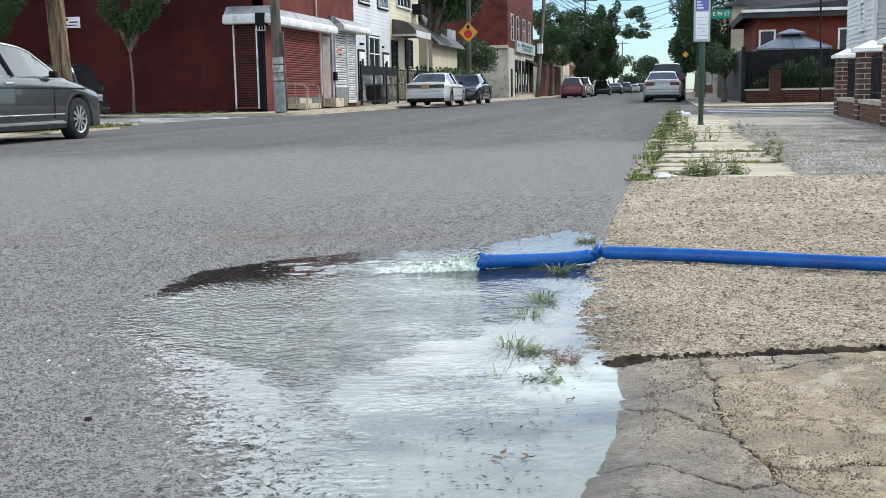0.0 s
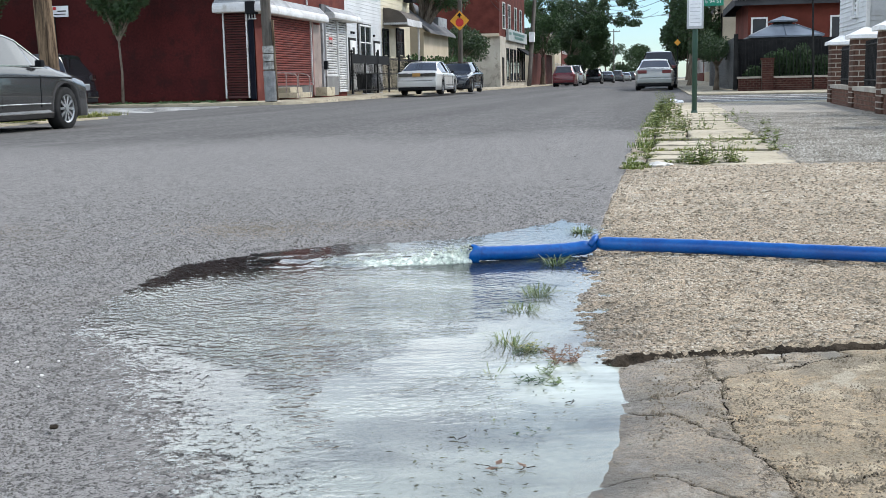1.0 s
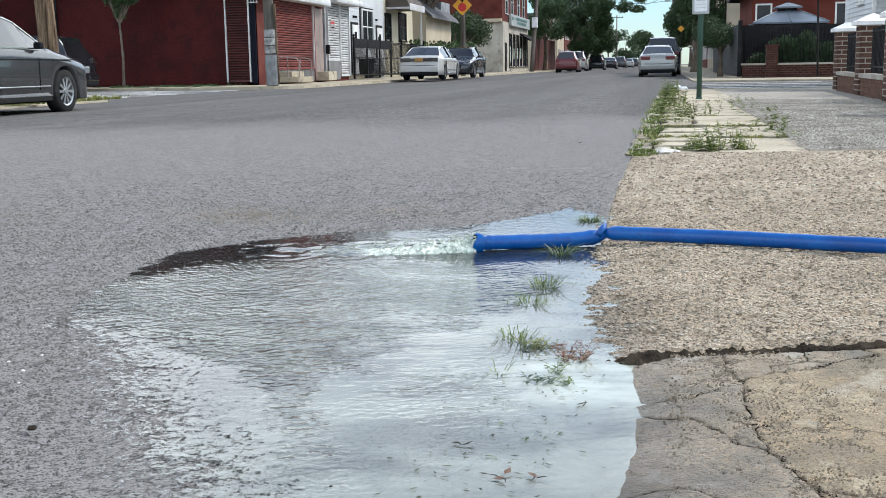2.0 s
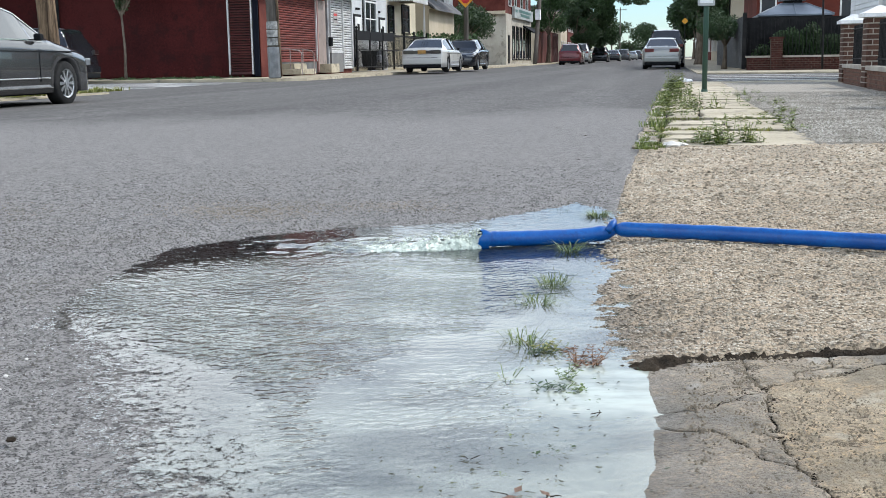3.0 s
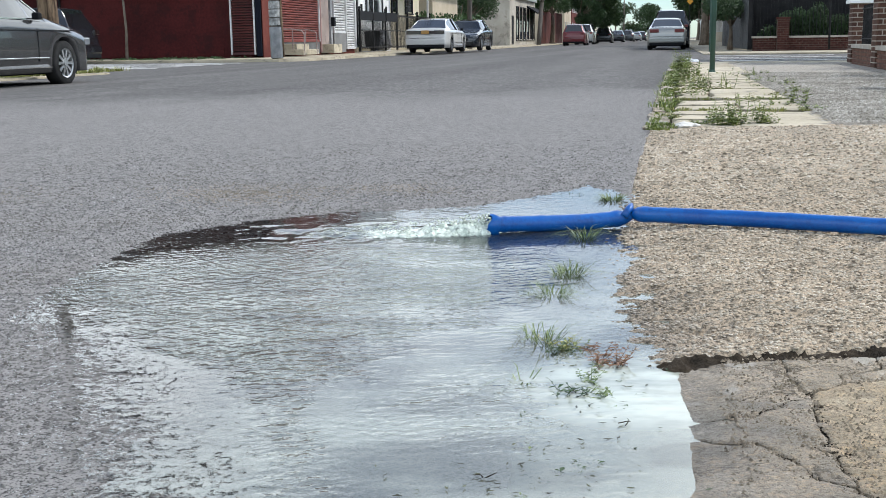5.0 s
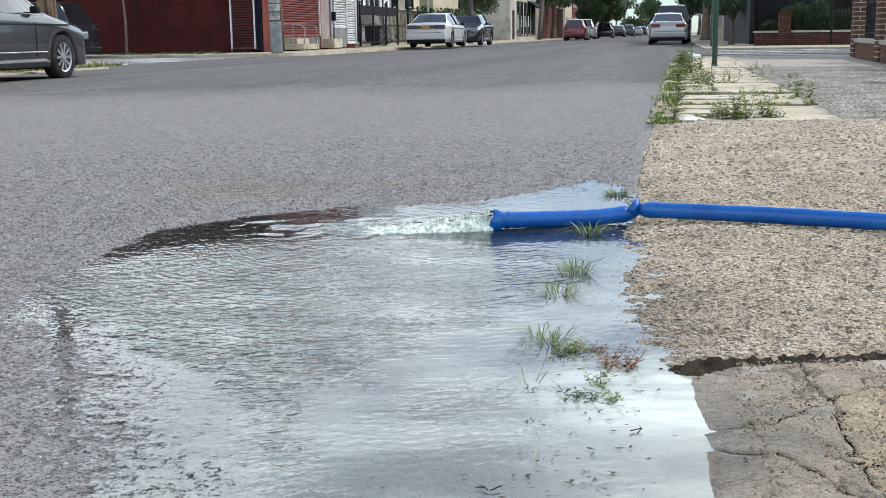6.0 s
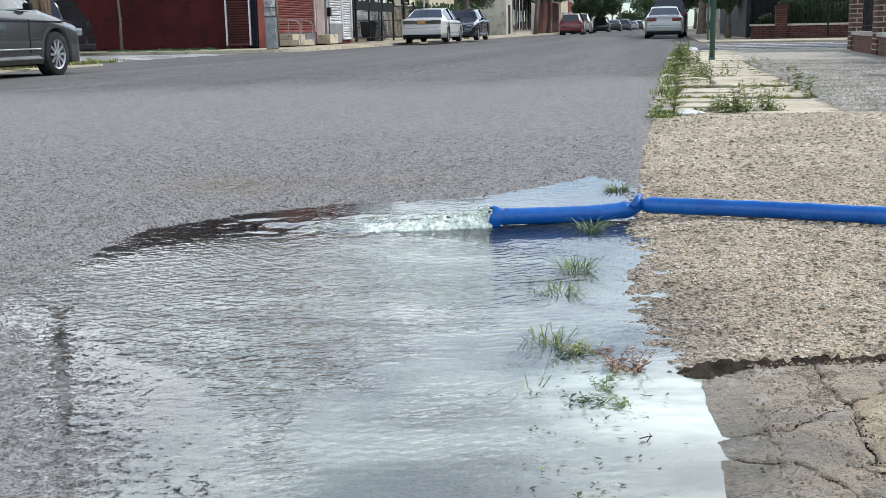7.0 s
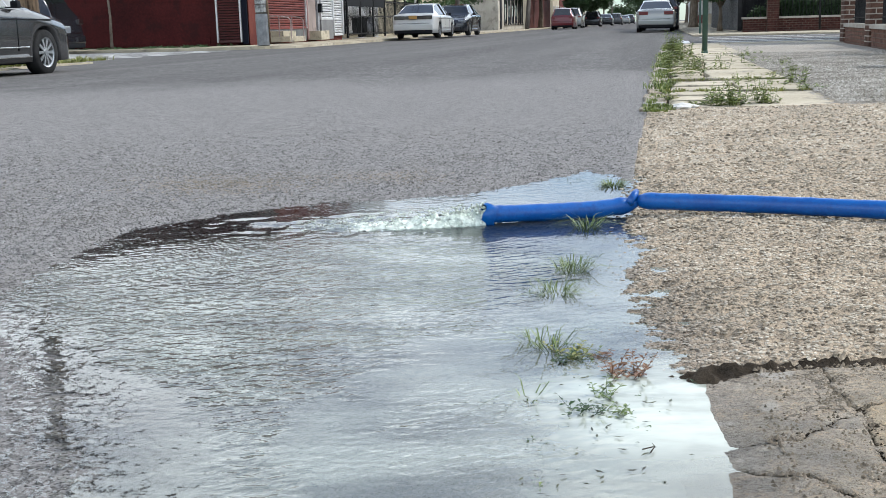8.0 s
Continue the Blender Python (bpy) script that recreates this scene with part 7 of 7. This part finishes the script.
def tree(place, trunk_h, trunk_r, clumps, count, size, leaf, label, seed, limb_r=0.55, limbs=14):
    t = thing("tree", place, 0, label, "tree", "street trees")
    lean = 0.04 * trunk_h
    top = Vector((lean * math.sin(seed), lean * math.cos(seed), trunk_h))
    b = tube([Vector((0, 0, -0.05)), Vector((0, 0, 0.2)), top * 0.5 + Vector((0.02 * trunk_h, 0, 0)), top], [trunk_r * 1.3, trunk_r, trunk_r * 0.8, trunk_r * 0.65], 10)
    part("trunk", b, BARK, t, smooth=True)
    for c, r in clumps[:limbs]:
        c = Vector(c)
        m = top.lerp(c, 0.5) + Vector((0, 0, 0.1 * trunk_h))
        part("limb", tube([top, m, c], [trunk_r * limb_r, trunk_r * limb_r * 0.5, trunk_r * 0.06], 6), BARK, t)
    cr = new("crown", leaf_mesh("crown", clumps, count, size, leaf, seed))
    cr.parent = t
    return t


def random_clumps(n, centre, spread, r0, r1, seed):
    rg = random.Random(seed)
    out = []
    for _ in range(n):
        a, b, c = rg.uniform(-1, 1), rg.uniform(-1, 1), rg.uniform(-1, 1)
        q = math.sqrt(a * a + b * b + c * c)
        if q > 1:
            a, b, c = a / q, b / q, c / q
        r = rg.uniform(r0, r1)
        out.append(((centre[0] + a * spread[0], centre[1] + b * spread[1], centre[2] + c * spread[2]), (r, r, r * 0.8)))
    return out


tree((-17.6, 34.5, 0.15), 2.0, 0.05, [((-0.7, 0, 3.45), (0.36, 0.36, 0.42)), ((0.8, 0, 3.5), (0.36, 0.36, 0.42)), ((-0.28, 0.1, 3.02), (0.44, 0.36, 0.4)), ((0.36, -0.1, 3.02), (0.44, 0.36, 0.4)), ((0.02, 0, 2.5), (0.22, 0.22, 0.4)), ((-1.0, 0, 3.95), (0.24, 0.2, 0.26)), ((1.15, 0, 4.0), (0.24, 0.2, 0.28)), ((-0.62, 0, 4.02), (0.18, 0.18, 0.3)), ((0.7, 0, 4.08), (0.16, 0.16, 0.28)), ((-1.25, 0, 4.25), (0.16, 0.14, 0.2)), ((1.35, 0, 3.75), (0.16, 0.14, 0.2)), ((0.25, 0, 3.55), (0.16, 0.16, 0.26))], 13000, 0.065, LEAF_DARK, "young V-shaped street tree with slim trunk", 3)
tree((-22.9, 34.4, 0.15), 2.2, 0.06, [((-1.05, 0, 3.6), (0.5, 0.45, 0.45)), ((1.0, 0, 3.75), (0.42, 0.4, 0.55)), ((-0.4, 0.1, 3.15), (0.65, 0.5, 0.45)), ((0.5, -0.1, 3.1), (0.6, 0.5, 0.55)), ((0, 0, 2.7), (0.45, 0.4, 0.45)), ((-1.6, 0, 4.1), (0.28, 0.22, 0.25)), ((1.25, 0, 4.35), (0.26, 0.22, 0.32)), ((-0.75, 0, 4.1), (0.2, 0.2, 0.35)), ((0.8, 0, 4.3), (0.18, 0.16, 0.28)), ((1.55, 0, 3.9), (0.2, 0.16, 0.22))], 15000, 0.065, LEAF_DARK, "young V-shaped street tree beside the red wall", 5)
tree((-14.8, 69.0, 0.1), 3.5, 0.35, random_clumps(16, (0.6, 0, 7.2), (2.6, 2.2, 2.6), 0.9, 1.5, 2), 22000, 0.17, LEAF_DARK, "dark leafy tree behind the row houses", 7)
tree((-16.2, 86.0, 0.1), 1.0, 0.2, random_clumps(24, (0.3, 0, 2.9), (2.5, 3, 1.9), 0.6, 1.0, 3), 20000, 0.15, LEAF_DARK, "dense dark bushy tree beside the brick shop", 8)
tree((-12.6, 123, 0.1), 3, 0.3, random_clumps(18, (0.2, 0, 6.0), (2.1, 4, 3.4), 0.8, 1.3, 4), 20000, 0.2, LEAF, "tall leafy street tree far along the road", 9, 0.25)
tree((-9.8, 140, 0.1), 4, 0.35, random_clumps(20, (0.2, 0, 6.6), (2.8, 4, 3.6), 0.9, 1.4, 5), 20000, 0.24, LEAF_DARK, "tall dark street tree far along the road", 10, 0.25)
tree((-9.2, 118, 0.1), 2.6, 0.3, random_clumps(40, (1.8, 0, 4.4), (2.2, 3, 3.0), 0.4, 0.8, 6) + random_clumps(22, (4.4, 0, 7.4), (2.5, 1.5, 1.5), 0.25, 0.5, 16) + [((6.6, 0, 6.1), (0.75, 0.7, 0.3)), ((6.9, 0, 7.0), (0.6, 0.5, 0.25)), ((6.1, 0, 8.7), (0.7, 0.6, 0.3)), ((5.2, 0, 6.3), (0.7, 0.6, 0.4)), ((2.4, 0, 8.6), (0.4, 0.6, 0.7)), ((4.0, 0, 9.1), (0.35, 0.4, 0.6))], 30000, 0.21, LEAF_DARK, "ragged spreading tree reaching over the street", 11, 0.25, 6)
tree((2.1, 74, 0.1), 3.0, 0.3, random_clumps(24, (1.5, 2, 5.6), (2.6, 4.5, 3.0), 0.8, 1.4, 7), 30000, 0.15, LEAF_DARK, "large dark street tree on the far corner", 12, 0.3)
tree((2.3, 46.5, 0.1), 0.9, 0.1, random_clumps(9, (0, 0, 1.75), (0.7, 1.6, 0.42), 0.35, 0.55, 8), 15000, 0.065, LEAF_DARK, "clipped round tree at the garden fence", 13)
for i, (x, y, z, s, k) in enumerate([(-11.5, 175, 4, 3.0, 10), (-11.5, 205, 4.5, 3.5, 10), (3.6, 120, 4.5, 2.6, 12), (4.4, 150, 5, 3.0, 12), (4.6, 195, 5, 3.4, 12), (-1.5, 330, 3.5, 4.5, 14), (-10, 330, 5, 6, 14)]):
    tree((x, y, 0), 3, 0.3, random_clumps(k, (0, 0, z + 1), (s, s, s * 0.6), max(1.0, s * 0.3), max(1.7, s * 0.45), 20 + i), 14000, 0.3 if y < 300 else 0.42, LEAF_DARK, "distant street tree with dense dark crown", 30 + i, 0.16)

hedge = thing("hedge", label="dense dark green clipped hedge behind the garden wall", category="hedge", kind="stuff")
part("core", box(4.15, 42.5, 0.1, 9.3, 42.75, 0.98, bevel=0.05), plain("hedge_shade", (0.012, 0.022, 0.008), 0.9), hedge)
cr = new("foliage", leaf_mesh("foliage", [((4.2 + 0.17 * k, 42.5, 0.3 + 0.27 * q), (0.2, 0.3, 0.2)) for k in range(31) for q in range(4)], 40000, 0.055, LEAF_DARK, 41))
cr.parent = hedge
for i, (x, y, z) in enumerate([(4.1, 42.6, 1.2), (4.45, 42.55, 1.3), (5.15, 42.6, 1.45), (6.75, 42.6, 1.3), (3.45, 42.4, 0.7)]):
    ob = new("garden_shrub", leaf_mesh("garden_shrub", [((x, y, z), (0.3, 0.25, 0.26)), ((x - 0.2, y, z - 0.1), (0.22, 0.2, 0.2)), ((x + 0.22, y, z - 0.12), (0.2, 0.2, 0.18)), ((x, y, z * 0.5), (0.18, 0.18, z * 0.5))], 1800, 0.07, LEAF if i % 2 else LEAF_DARK, 50 + i))
    tagged(ob, "leafy green garden shrub behind dark bars", "shrub", "garden shrubs")
bush = new("bush", leaf_mesh("bush", [((-14.2 + 0.15 * k, 63.6 + 1.4 * k, 1.1), (1.0, 1.0, 1.1)) for k in range(9)], 8000, 0.2, LEAF, 60))
tagged(bush, "green bushes behind the parked cars", "bush", kind="stuff")


# ---- weeds, grass and litter ----
def grass_tuft(x, y, z, h, n, spread, material, seed, label, group="grass tufts", name="grass_tuft", width=0.001):
    rg = random.Random(seed)
    bm = bmesh.new()
    for _ in range(n):
        a, r = rg.uniform(0, 6.283), spread * math.sqrt(rg.random())
        p = Vector((x + r * math.cos(a), y + r * math.sin(a), z))
        hh = h * rg.uniform(0.45, 1.0)
        o = Vector((math.cos(a + rg.uniform(-1, 1)), math.sin(a + rg.uniform(-1, 1)), 0)) * hh * rg.uniform(0.6, 2.4)
        w = Vector((-o.y, o.x, 0)).normalized() * width * rg.uniform(0.7, 1.4)
        m = p + o * 0.4 + Vector((0, 0, hh * 0.65))
        e = p + o + Vector((0, 0, hh * rg.uniform(0.3, 0.95)))
        v = [bm.verts.new(q) for q in (p - w, p + w, m + w * 0.8, m - w * 0.8, e)]
        bm.faces.new(v[:4])
        bm.faces.new((v[3], v[2], v[4]))
    return solid(name, bm, material, label, "grass", group)


def weed(x, y, z, h, stems, seed, material=None, leaf=0.03, spread=0.05, label="green leafy weed growing from the pavement joint", group="pavement weeds"):
    rg = random.Random(seed)
    t = thing("weed", (x, y, z), 0, label, "weed", group)
    sb, lb = bmesh.new(), bmesh.new()
    for _ in range(stems):
        hh = h * rg.uniform(0.5, 1)
        base = Vector((rg.uniform(-spread, spread), rg.uniform(-spread, spread), -0.01))
        lean = 0.3 if h > 0.08 else 0.9
        tip = base + Vector((rg.uniform(-lean, lean) * hh, rg.uniform(-lean, lean) * hh, hh * (1 if h > 0.08 else 0.7)))
        tube([base, base.lerp(tip, 0.5) + Vector((rg.uniform(-0.05, 0.05) * hh, 0, 0)), tip], [min(0.0035, 0.014 * hh), min(0.0028, 0.011 * hh), min(0.0015, 0.006 * hh)], 5, sb)
        k = max(5, int(hh / (leaf * 0.33)))
        for i in range(k):
            p = base.lerp(tip, 0.12 + 0.88 * i / k)
            a = i * 2.4 + rg.uniform(-0.4, 0.4)
            o = Vector((math.cos(a), math.sin(a), rg.uniform(0.1, 0.7))).normalized()
            s = o.cross(Vector((0, 0, 1))).normalized()
            L = leaf * rg.uniform(0.6, 1.3) * (1.15 - 0.5 * i / k)
            v = [lb.verts.new(q) for q in (p, p + o * L * 0.5 + s * L * 0.27, p + o * L - Vector((0, 0, L * 0.2)), p + o * L * 0.5 - s * L * 0.27)]
            lb.faces.new(v)
    tagged(part("stem", sb, material or LEAF_WEED, t), kind="stuff")
    tagged(part("foliage", lb, material or LEAF_WEED, t), kind="stuff")
    return t


FLAG_WEEDS = [(-0.2, 7.9), (-0.12, 9.45), (-0.22, 10.87), (-0.16, 15.36), (-0.13, 22.04), (-0.08, 12.72), (0.01, 11.25), (0.19, 12.67), (0.28, 11.66), (0.06, 13.88), (0.96, 15.84), (0.98, 13.66), (0.88, 10.72), (0.86, 9.99), (0.67, 10.01), (0.56, 9.7), (0.96, 8.68), (0.89, 9.23)]
for i, (x, y, h, n, s) in enumerate([(-0.30, 3.39, 0.06, 60, 0.03), (-0.30, 2.86, 0.06, 70, 0.035), (-0.315, 2.64, 0.045, 60, 0.035), (-0.26, 4.17, 0.045, 110, 0.035), (-0.29, 2.24, 0.07, 26, 0.02), (-0.32, 2.28, 0.05, 16, 0.02), (-0.30, 1.98, 0.05, 7, 0.012), (-0.36, 2.7, 0.025, 25, 0.05), (-0.42, 4.3, 0.025, 20, 0.06)]):
    grass_tuft(x, y, -0.012, h * 1.05, int(n * 1.3), s * 0.8, LEAF_GRASS, 100 + i, "green grass tuft standing in the puddle")
for i, (x, y, h, n, m) in enumerate([(-0.245, 2.2, 0.055, 11, LEAF_YELLOW), (-0.225, 2.2, 0.045, 7, LEAF_GRASS), (-0.265, 2.18, 0.045, 8, LEAF_DARK), (-0.2, 2.2, 0.04, 9, LEAF_DRY), (-0.165, 2.11, 0.062, 18, LEAF_DRY), (-0.19, 2.0, 0.06, 6, LEAF_GRASS), (-0.17, 1.93, 0.04, 8, LEAF_GRASS), (-0.205, 1.93, 0.04, 14, LEAF_DARK), (-0.14, 1.88, 0.02, 7, LEAF_GRASS), (-0.13, 2.0, 0.025, 5, LEAF_DARK), (-0.18, 1.61, 0.025, 5, LEAF_DARK), (0.225, 1.36, 0.035, 10, LEAF_DRY), (0.2, 1.37, 0.03, 8, LEAF_WEED)]):
    weed(x, y, 0.0, h, n, 130 + i, m, 0.013, 0.024, "small limp weed at the puddle's edge" if m is not LEAF_DRY else "small reddish dry weed in a crack", "puddle weeds")
rgs = random.Random(41)
for i in range(26):
    x, y = rgs.gauss(-0.19, 0.07), rgs.uniform(1.38, 2.15)
    weed(min(x, -0.06), y, -0.004, rgs.uniform(0.012, 0.03), rgs.randint(2, 4), 300 + i, LEAF_DARK if i % 3 else LEAF_GRASS, 0.01, 0.016, "dark limp sprig drifting in the shallow water", "floating sprigs")
for i, (x, y, h) in enumerate([(0.22, 7.35, 0.1), (0.3, 7.32, 0.19), (0.37, 7.4, 0.1), (0.5, 7.45, 0.17), (0.56, 7.4, 0.1), (0.14, 7.4, 0.06)]):
    weed(x, y, 0.03, h, 13, 400 + i, None, 0.036, 0.05, "bushy leafy green weed in the front pavement joint")
for i, (x, y) in enumerate(FLAG_WEEDS):
    weed(max(x, float(kerb_x(y)) + (0.14 if y < 12 else 0.25)), y, 0.045, rgs.uniform(0.05, 0.1) if y < 12 else rgs.uniform(0.08, 0.16), 11, 360 + i, LEAF_WEED if i % 3 else LEAF_YELLOW, 0.036 if y < 12 else 0.05, 0.1 if y < 12 else 0.2, "low spreading green weed on the worn flags")
for i, (x, y, h, n, l) in enumerate([(0.12, 20.5, 0.5, 14, 0.1), (0.0, 17.5, 0.5, 16, 0.1), (0.02, 14.4, 0.38, 14, 0.09), (-0.05, 13.2, 0.3, 12, 0.08), (0.26, 7.6, 0.22, 4, 0.06), (0.24, 7.7, 0.12, 7, 0.05), (0.47, 7.8, 0.24, 3, 0.06), (0.32, 12.3, 0.3, 6, 0.07), (0.73, 9.35, 0.1, 6, 0.05), (1.2, 13.0, 0.16, 12, 0.06), (0.96, 9.5, 0.2, 12, 0.06), (0.52, 12.2, 0.26, 5, 0.07), (0.05, 11.0, 0.14, 10, 0.06), (0.2, 10.6, 0.14, 8, 0.06), (1.1, 11.2, 0.14, 9, 0.06), (0.86, 12.6, 0.1, 5, 0.05), (0.4, 14.6, 0.12, 8, 0.06), (1.25, 16.8, 0.12, 8, 0.07), (0.15, 16.0, 0.3, 10, 0.09), (0.13, 12.2, 0.2, 8, 0.07), (0.95, 8.7, 0.1, 6, 0.05), (0.38, 7.7, 0.1, 6, 0.045)]):
    weed(x + (0.1 if x < 0.2 else 0), y, 0.03, h * (0.8 if y < 13 else 0.75), n + 2, 160 + i, None, l * 0.72, 0.03 + 0.004 * y, "leafy green weed in a pavement joint" if h < 0.25 else "tall leafy green weed along the kerb")
def grass_patch(name, tufts, blades, height, width, reach, material, seed, label):
    """Many small tufts of bent blades: tufts as (x, y, z, size)."""
    rg = random.Random(seed)
    bm = bmesh.new()
    for x, y, z, size in tufts:
        for _ in range(blades):
            a, r = rg.uniform(0, 6.283), reach * size * math.sqrt(rg.random())
            p = Vector((x + r * math.cos(a), y + r * math.sin(a) * 1.4, z))
            h = height * size * rg.uniform(0.35, 1.0)
            o = Vector((math.cos(a), math.sin(a), 0)) * h * rg.uniform(0.2, 1.1)
            w = Vector((math.cos(a + 1.2), math.sin(a + 1.2), 0)) * width * rg.uniform(0.6, 1.3)
            m = p + o * 0.4 + Vector((0, 0, h * 0.7))
            e = p + o + Vector((0, 0, h * rg.uniform(0.6, 1.0)))
            v = [bm.verts.new(q) for q in (p - w, p + w, m + w, m - w, e)]
            bm.faces.new(v[:4])
            bm.faces.new((v[3], v[2], v[4]))
    return solid(name, bm, material, label, "grass", kind="stuff")


rg = random.Random(9)
edge_tufts, joint_tufts = [], []
for _ in range(150):
    y = 6.9 + 17 * rg.random() ** 1.3
    edge_tufts.append((float(kerb_x(y)) + max(0.05, rg.gauss(0.09, 0.05)), y, 0.03, rg.uniform(0.35, 1.0) * (0.42 if y < 9 else 1.0)))
for _ in range(120):
    y = rg.choice([8.63, 10.14, 12.04, 14.45, 17.05, 20.25])
    joint_tufts.append((float(kerb_x(y)) + 0.16 + 1.0 * rg.random() ** 1.7, y + rg.gauss(0, 0.05), 0.035, rg.uniform(0.25, 0.8)))
grass_patch("verge_grass", edge_tufts, 22, 0.08, 0.0035, 0.09, LEAF_WEED, 10, "clumpy green grass along the worn kerb")
grass_patch("joint_grass", joint_tufts, 16, 0.05, 0.004, 0.09, LEAF_YELLOW, 11, "yellowish grass in the joints between flags")
grass_patch("grass_strip", [(rg.uniform(-12.2, -10.85), rg.uniform(17.2, 21.3), 0.06, rg.uniform(0.3, 1.0) ** 1.5 + 0.1) for _ in range(120)], 20, 0.14, 0.012, 0.2, LEAF_YELLOW, 12, "patchy yellow-green grass strip along the opposite kerb")
grass_patch("kerb_weeds", [(rg.uniform(-22.5, -13.9), 33.3 + abs(rg.gauss(0, 0.35)), 0.09, rg.uniform(0.3, 1.0)) for _ in range(70)] + [(rg.uniform(-24, -13.9), 35.85, 0.09, rg.uniform(0.3, 1.1)) for _ in range(40)], 16, 0.11, 0.014, 0.2, LEAF, 13, "low weeds along the far kerb and foot of the red wall")


def chip(name, x, y, z, r, seed, material, label, category, group, flat=0.5):
    bm = bmesh.new()
    bmesh.ops.create_icosphere(bm, subdivisions=2, radius=r)
    for v in bm.verts:
        v.co = v.co * (1 + 0.45 * noise.noise(v.co * (1.2 / r) + Vector((seed, 0, 0))))
        v.co.z *= flat
        v.co += Vector((x, y, z + r * flat * 0.6))
    return solid(name, bm, material, label, category, group)


chip("stone_chip", 0.03, 7.15, 0.03, 0.06, 1, BARK_LITTER, "flat white broken stone on the pavement edge", "stone", "loose stones", 0.35)
chip("stone_chip", 0.09, 7.2, 0.03, 0.04, 2, BARK_LITTER, "flat white broken stone on the pavement edge", "stone", "loose stones", 0.35)
for i, (x, y, r) in enumerate([(-2.09, 10.86, 0.02), (-1.2, 6.87, 0.012), (-1.47, 6.63, 0.012), (-1.02, 1.5, 0.008), (-0.9, 9.3, 0.014), (-0.6, 8.4, 0.012), (-2.6, 7.9, 0.014), (-3.4, 12.4, 0.02), (-0.5, 6.4, 0.01)]):
    chip("dark_stone", x, y, 0.008, r, i, DIRT, "small dark loose stone on the asphalt", "stone", "loose stones")
for i, (x, y, r) in enumerate([(-1.31, 1.89, 0.004), (-1.24, 1.83, 0.005), (-1.27, 1.95, 0.004), (-1.36, 1.93, 0.005), (-1.2, 1.75, 0.003), (-1.4, 2.2, 0.004)]):
    chip("pale_chip", x, y, 0.008, r, 20 + i, BARK_LITTER, "tiny pale grit chip on the asphalt", "stone", "loose stones")
for i, (x, y) in enumerate([(-0.22, 1.41), (-0.3, 1.54), (-0.17, 1.43), (-0.12, 1.78)]):
    bm = bmesh.new()
    rg2 = random.Random(i)
    for k in range(2):
        a = rg2.uniform(0, 6.28)
        p0 = Vector((x + rg2.uniform(-0.01, 0.01), y + rg2.uniform(-0.01, 0.01), 0.003))
        p2_ = p0 + Vector((math.cos(a), math.sin(a), 0)) * rg2.uniform(0.015, 0.032) + Vector((0, 0, rg2.uniform(0, 0.004)))
        tube([p0, p0.lerp(p2_, 0.5) + Vector((0.004, 0.003, 0.001)), p2_], [0.0009, 0.0008, 0.0004], 5, bm)
    solid("twig", bm, DIRT, "dark bent twigs floating in the puddle", "twig", "floating twigs")
for i, (x, y) in enumerate([(-0.225, 1.405), (-0.21, 1.425), (-0.16, 1.42)]):
    bm = bmesh.new()
    c = [(0, 0, 0), (0.009, 0.006, 0.002), (0.022, 0.001, 0.003), (0.01, -0.006, 0.001)]
    m = pose(x, y, 0.004, 0, 0, i * 70)
    bm.faces.new([bm.verts.new(m @ Vector(q)) for q in c])
    bmesh.ops.solidify(bm, geom=bm.faces[:], thickness=0.0008)
    solid("dead_leaf", bm, DEAD_LEAF, "brown dead leaf lying in the shallow water", "leaf", "dead leaves")
flecks = bmesh.new()
rgf = random.Random(77)
for _ in range(170):
    x, y = rgf.gauss(-0.2, 0.07), rgf.uniform(1.25, 2.15)
    if rgf.random() < 0.3:
        x, y = rgf.uniform(-0.45, -0.1), rgf.uniform(1.2, 1.6)
    r, a = rgf.uniform(0.0015, 0.005), rgf.uniform(0, 6.28)
    p = [Vector((x, y, 0.0025)) + Vector((math.cos(a + q) * r * w, math.sin(a + q) * r * w, rgf.uniform(0, 0.0015))) for q, w in ((0, 1.8), (1.6, 0.5), (3.1, 1.5), (4.7, 0.5))]
    flecks.faces.new([flecks.verts.new(q) for q in p])
solid("floating_debris", flecks, leaf_material("wet_debris", (0.012, 0.012, 0.006), (0.07, 0.08, 0.03)), "small dark leaf scraps floating on the puddle", "debris", kind="stuff")
for i, (x, y, r) in enumerate([(0.34, 25.6, 0.11), (0.5, 25.4, 0.08), (0.22, 25.9, 0.07)]):
    chip("litter_bag", x, y, 0.02, r, 60 + i, SIGN_WHITE, "crumpled white plastic bag lying at the pavement corner", "litter", "white litter", 0.6)
t = thing("warning_sign", (1.1, 70.5, 0.0), 0, "small yellow warning sign on a post among the trees", "sign")
part("post", tube([(0, 0, 0), (0, 0, 3.1)], 0.03, 8), BLACK_IRON, t)
part("plate", extrude_profile([(0, 2.5), (0.2, 2.7), (0, 2.9), (-0.2, 2.7)], -0.06, -0.04, "y"), SIGN_ORANGE, t)
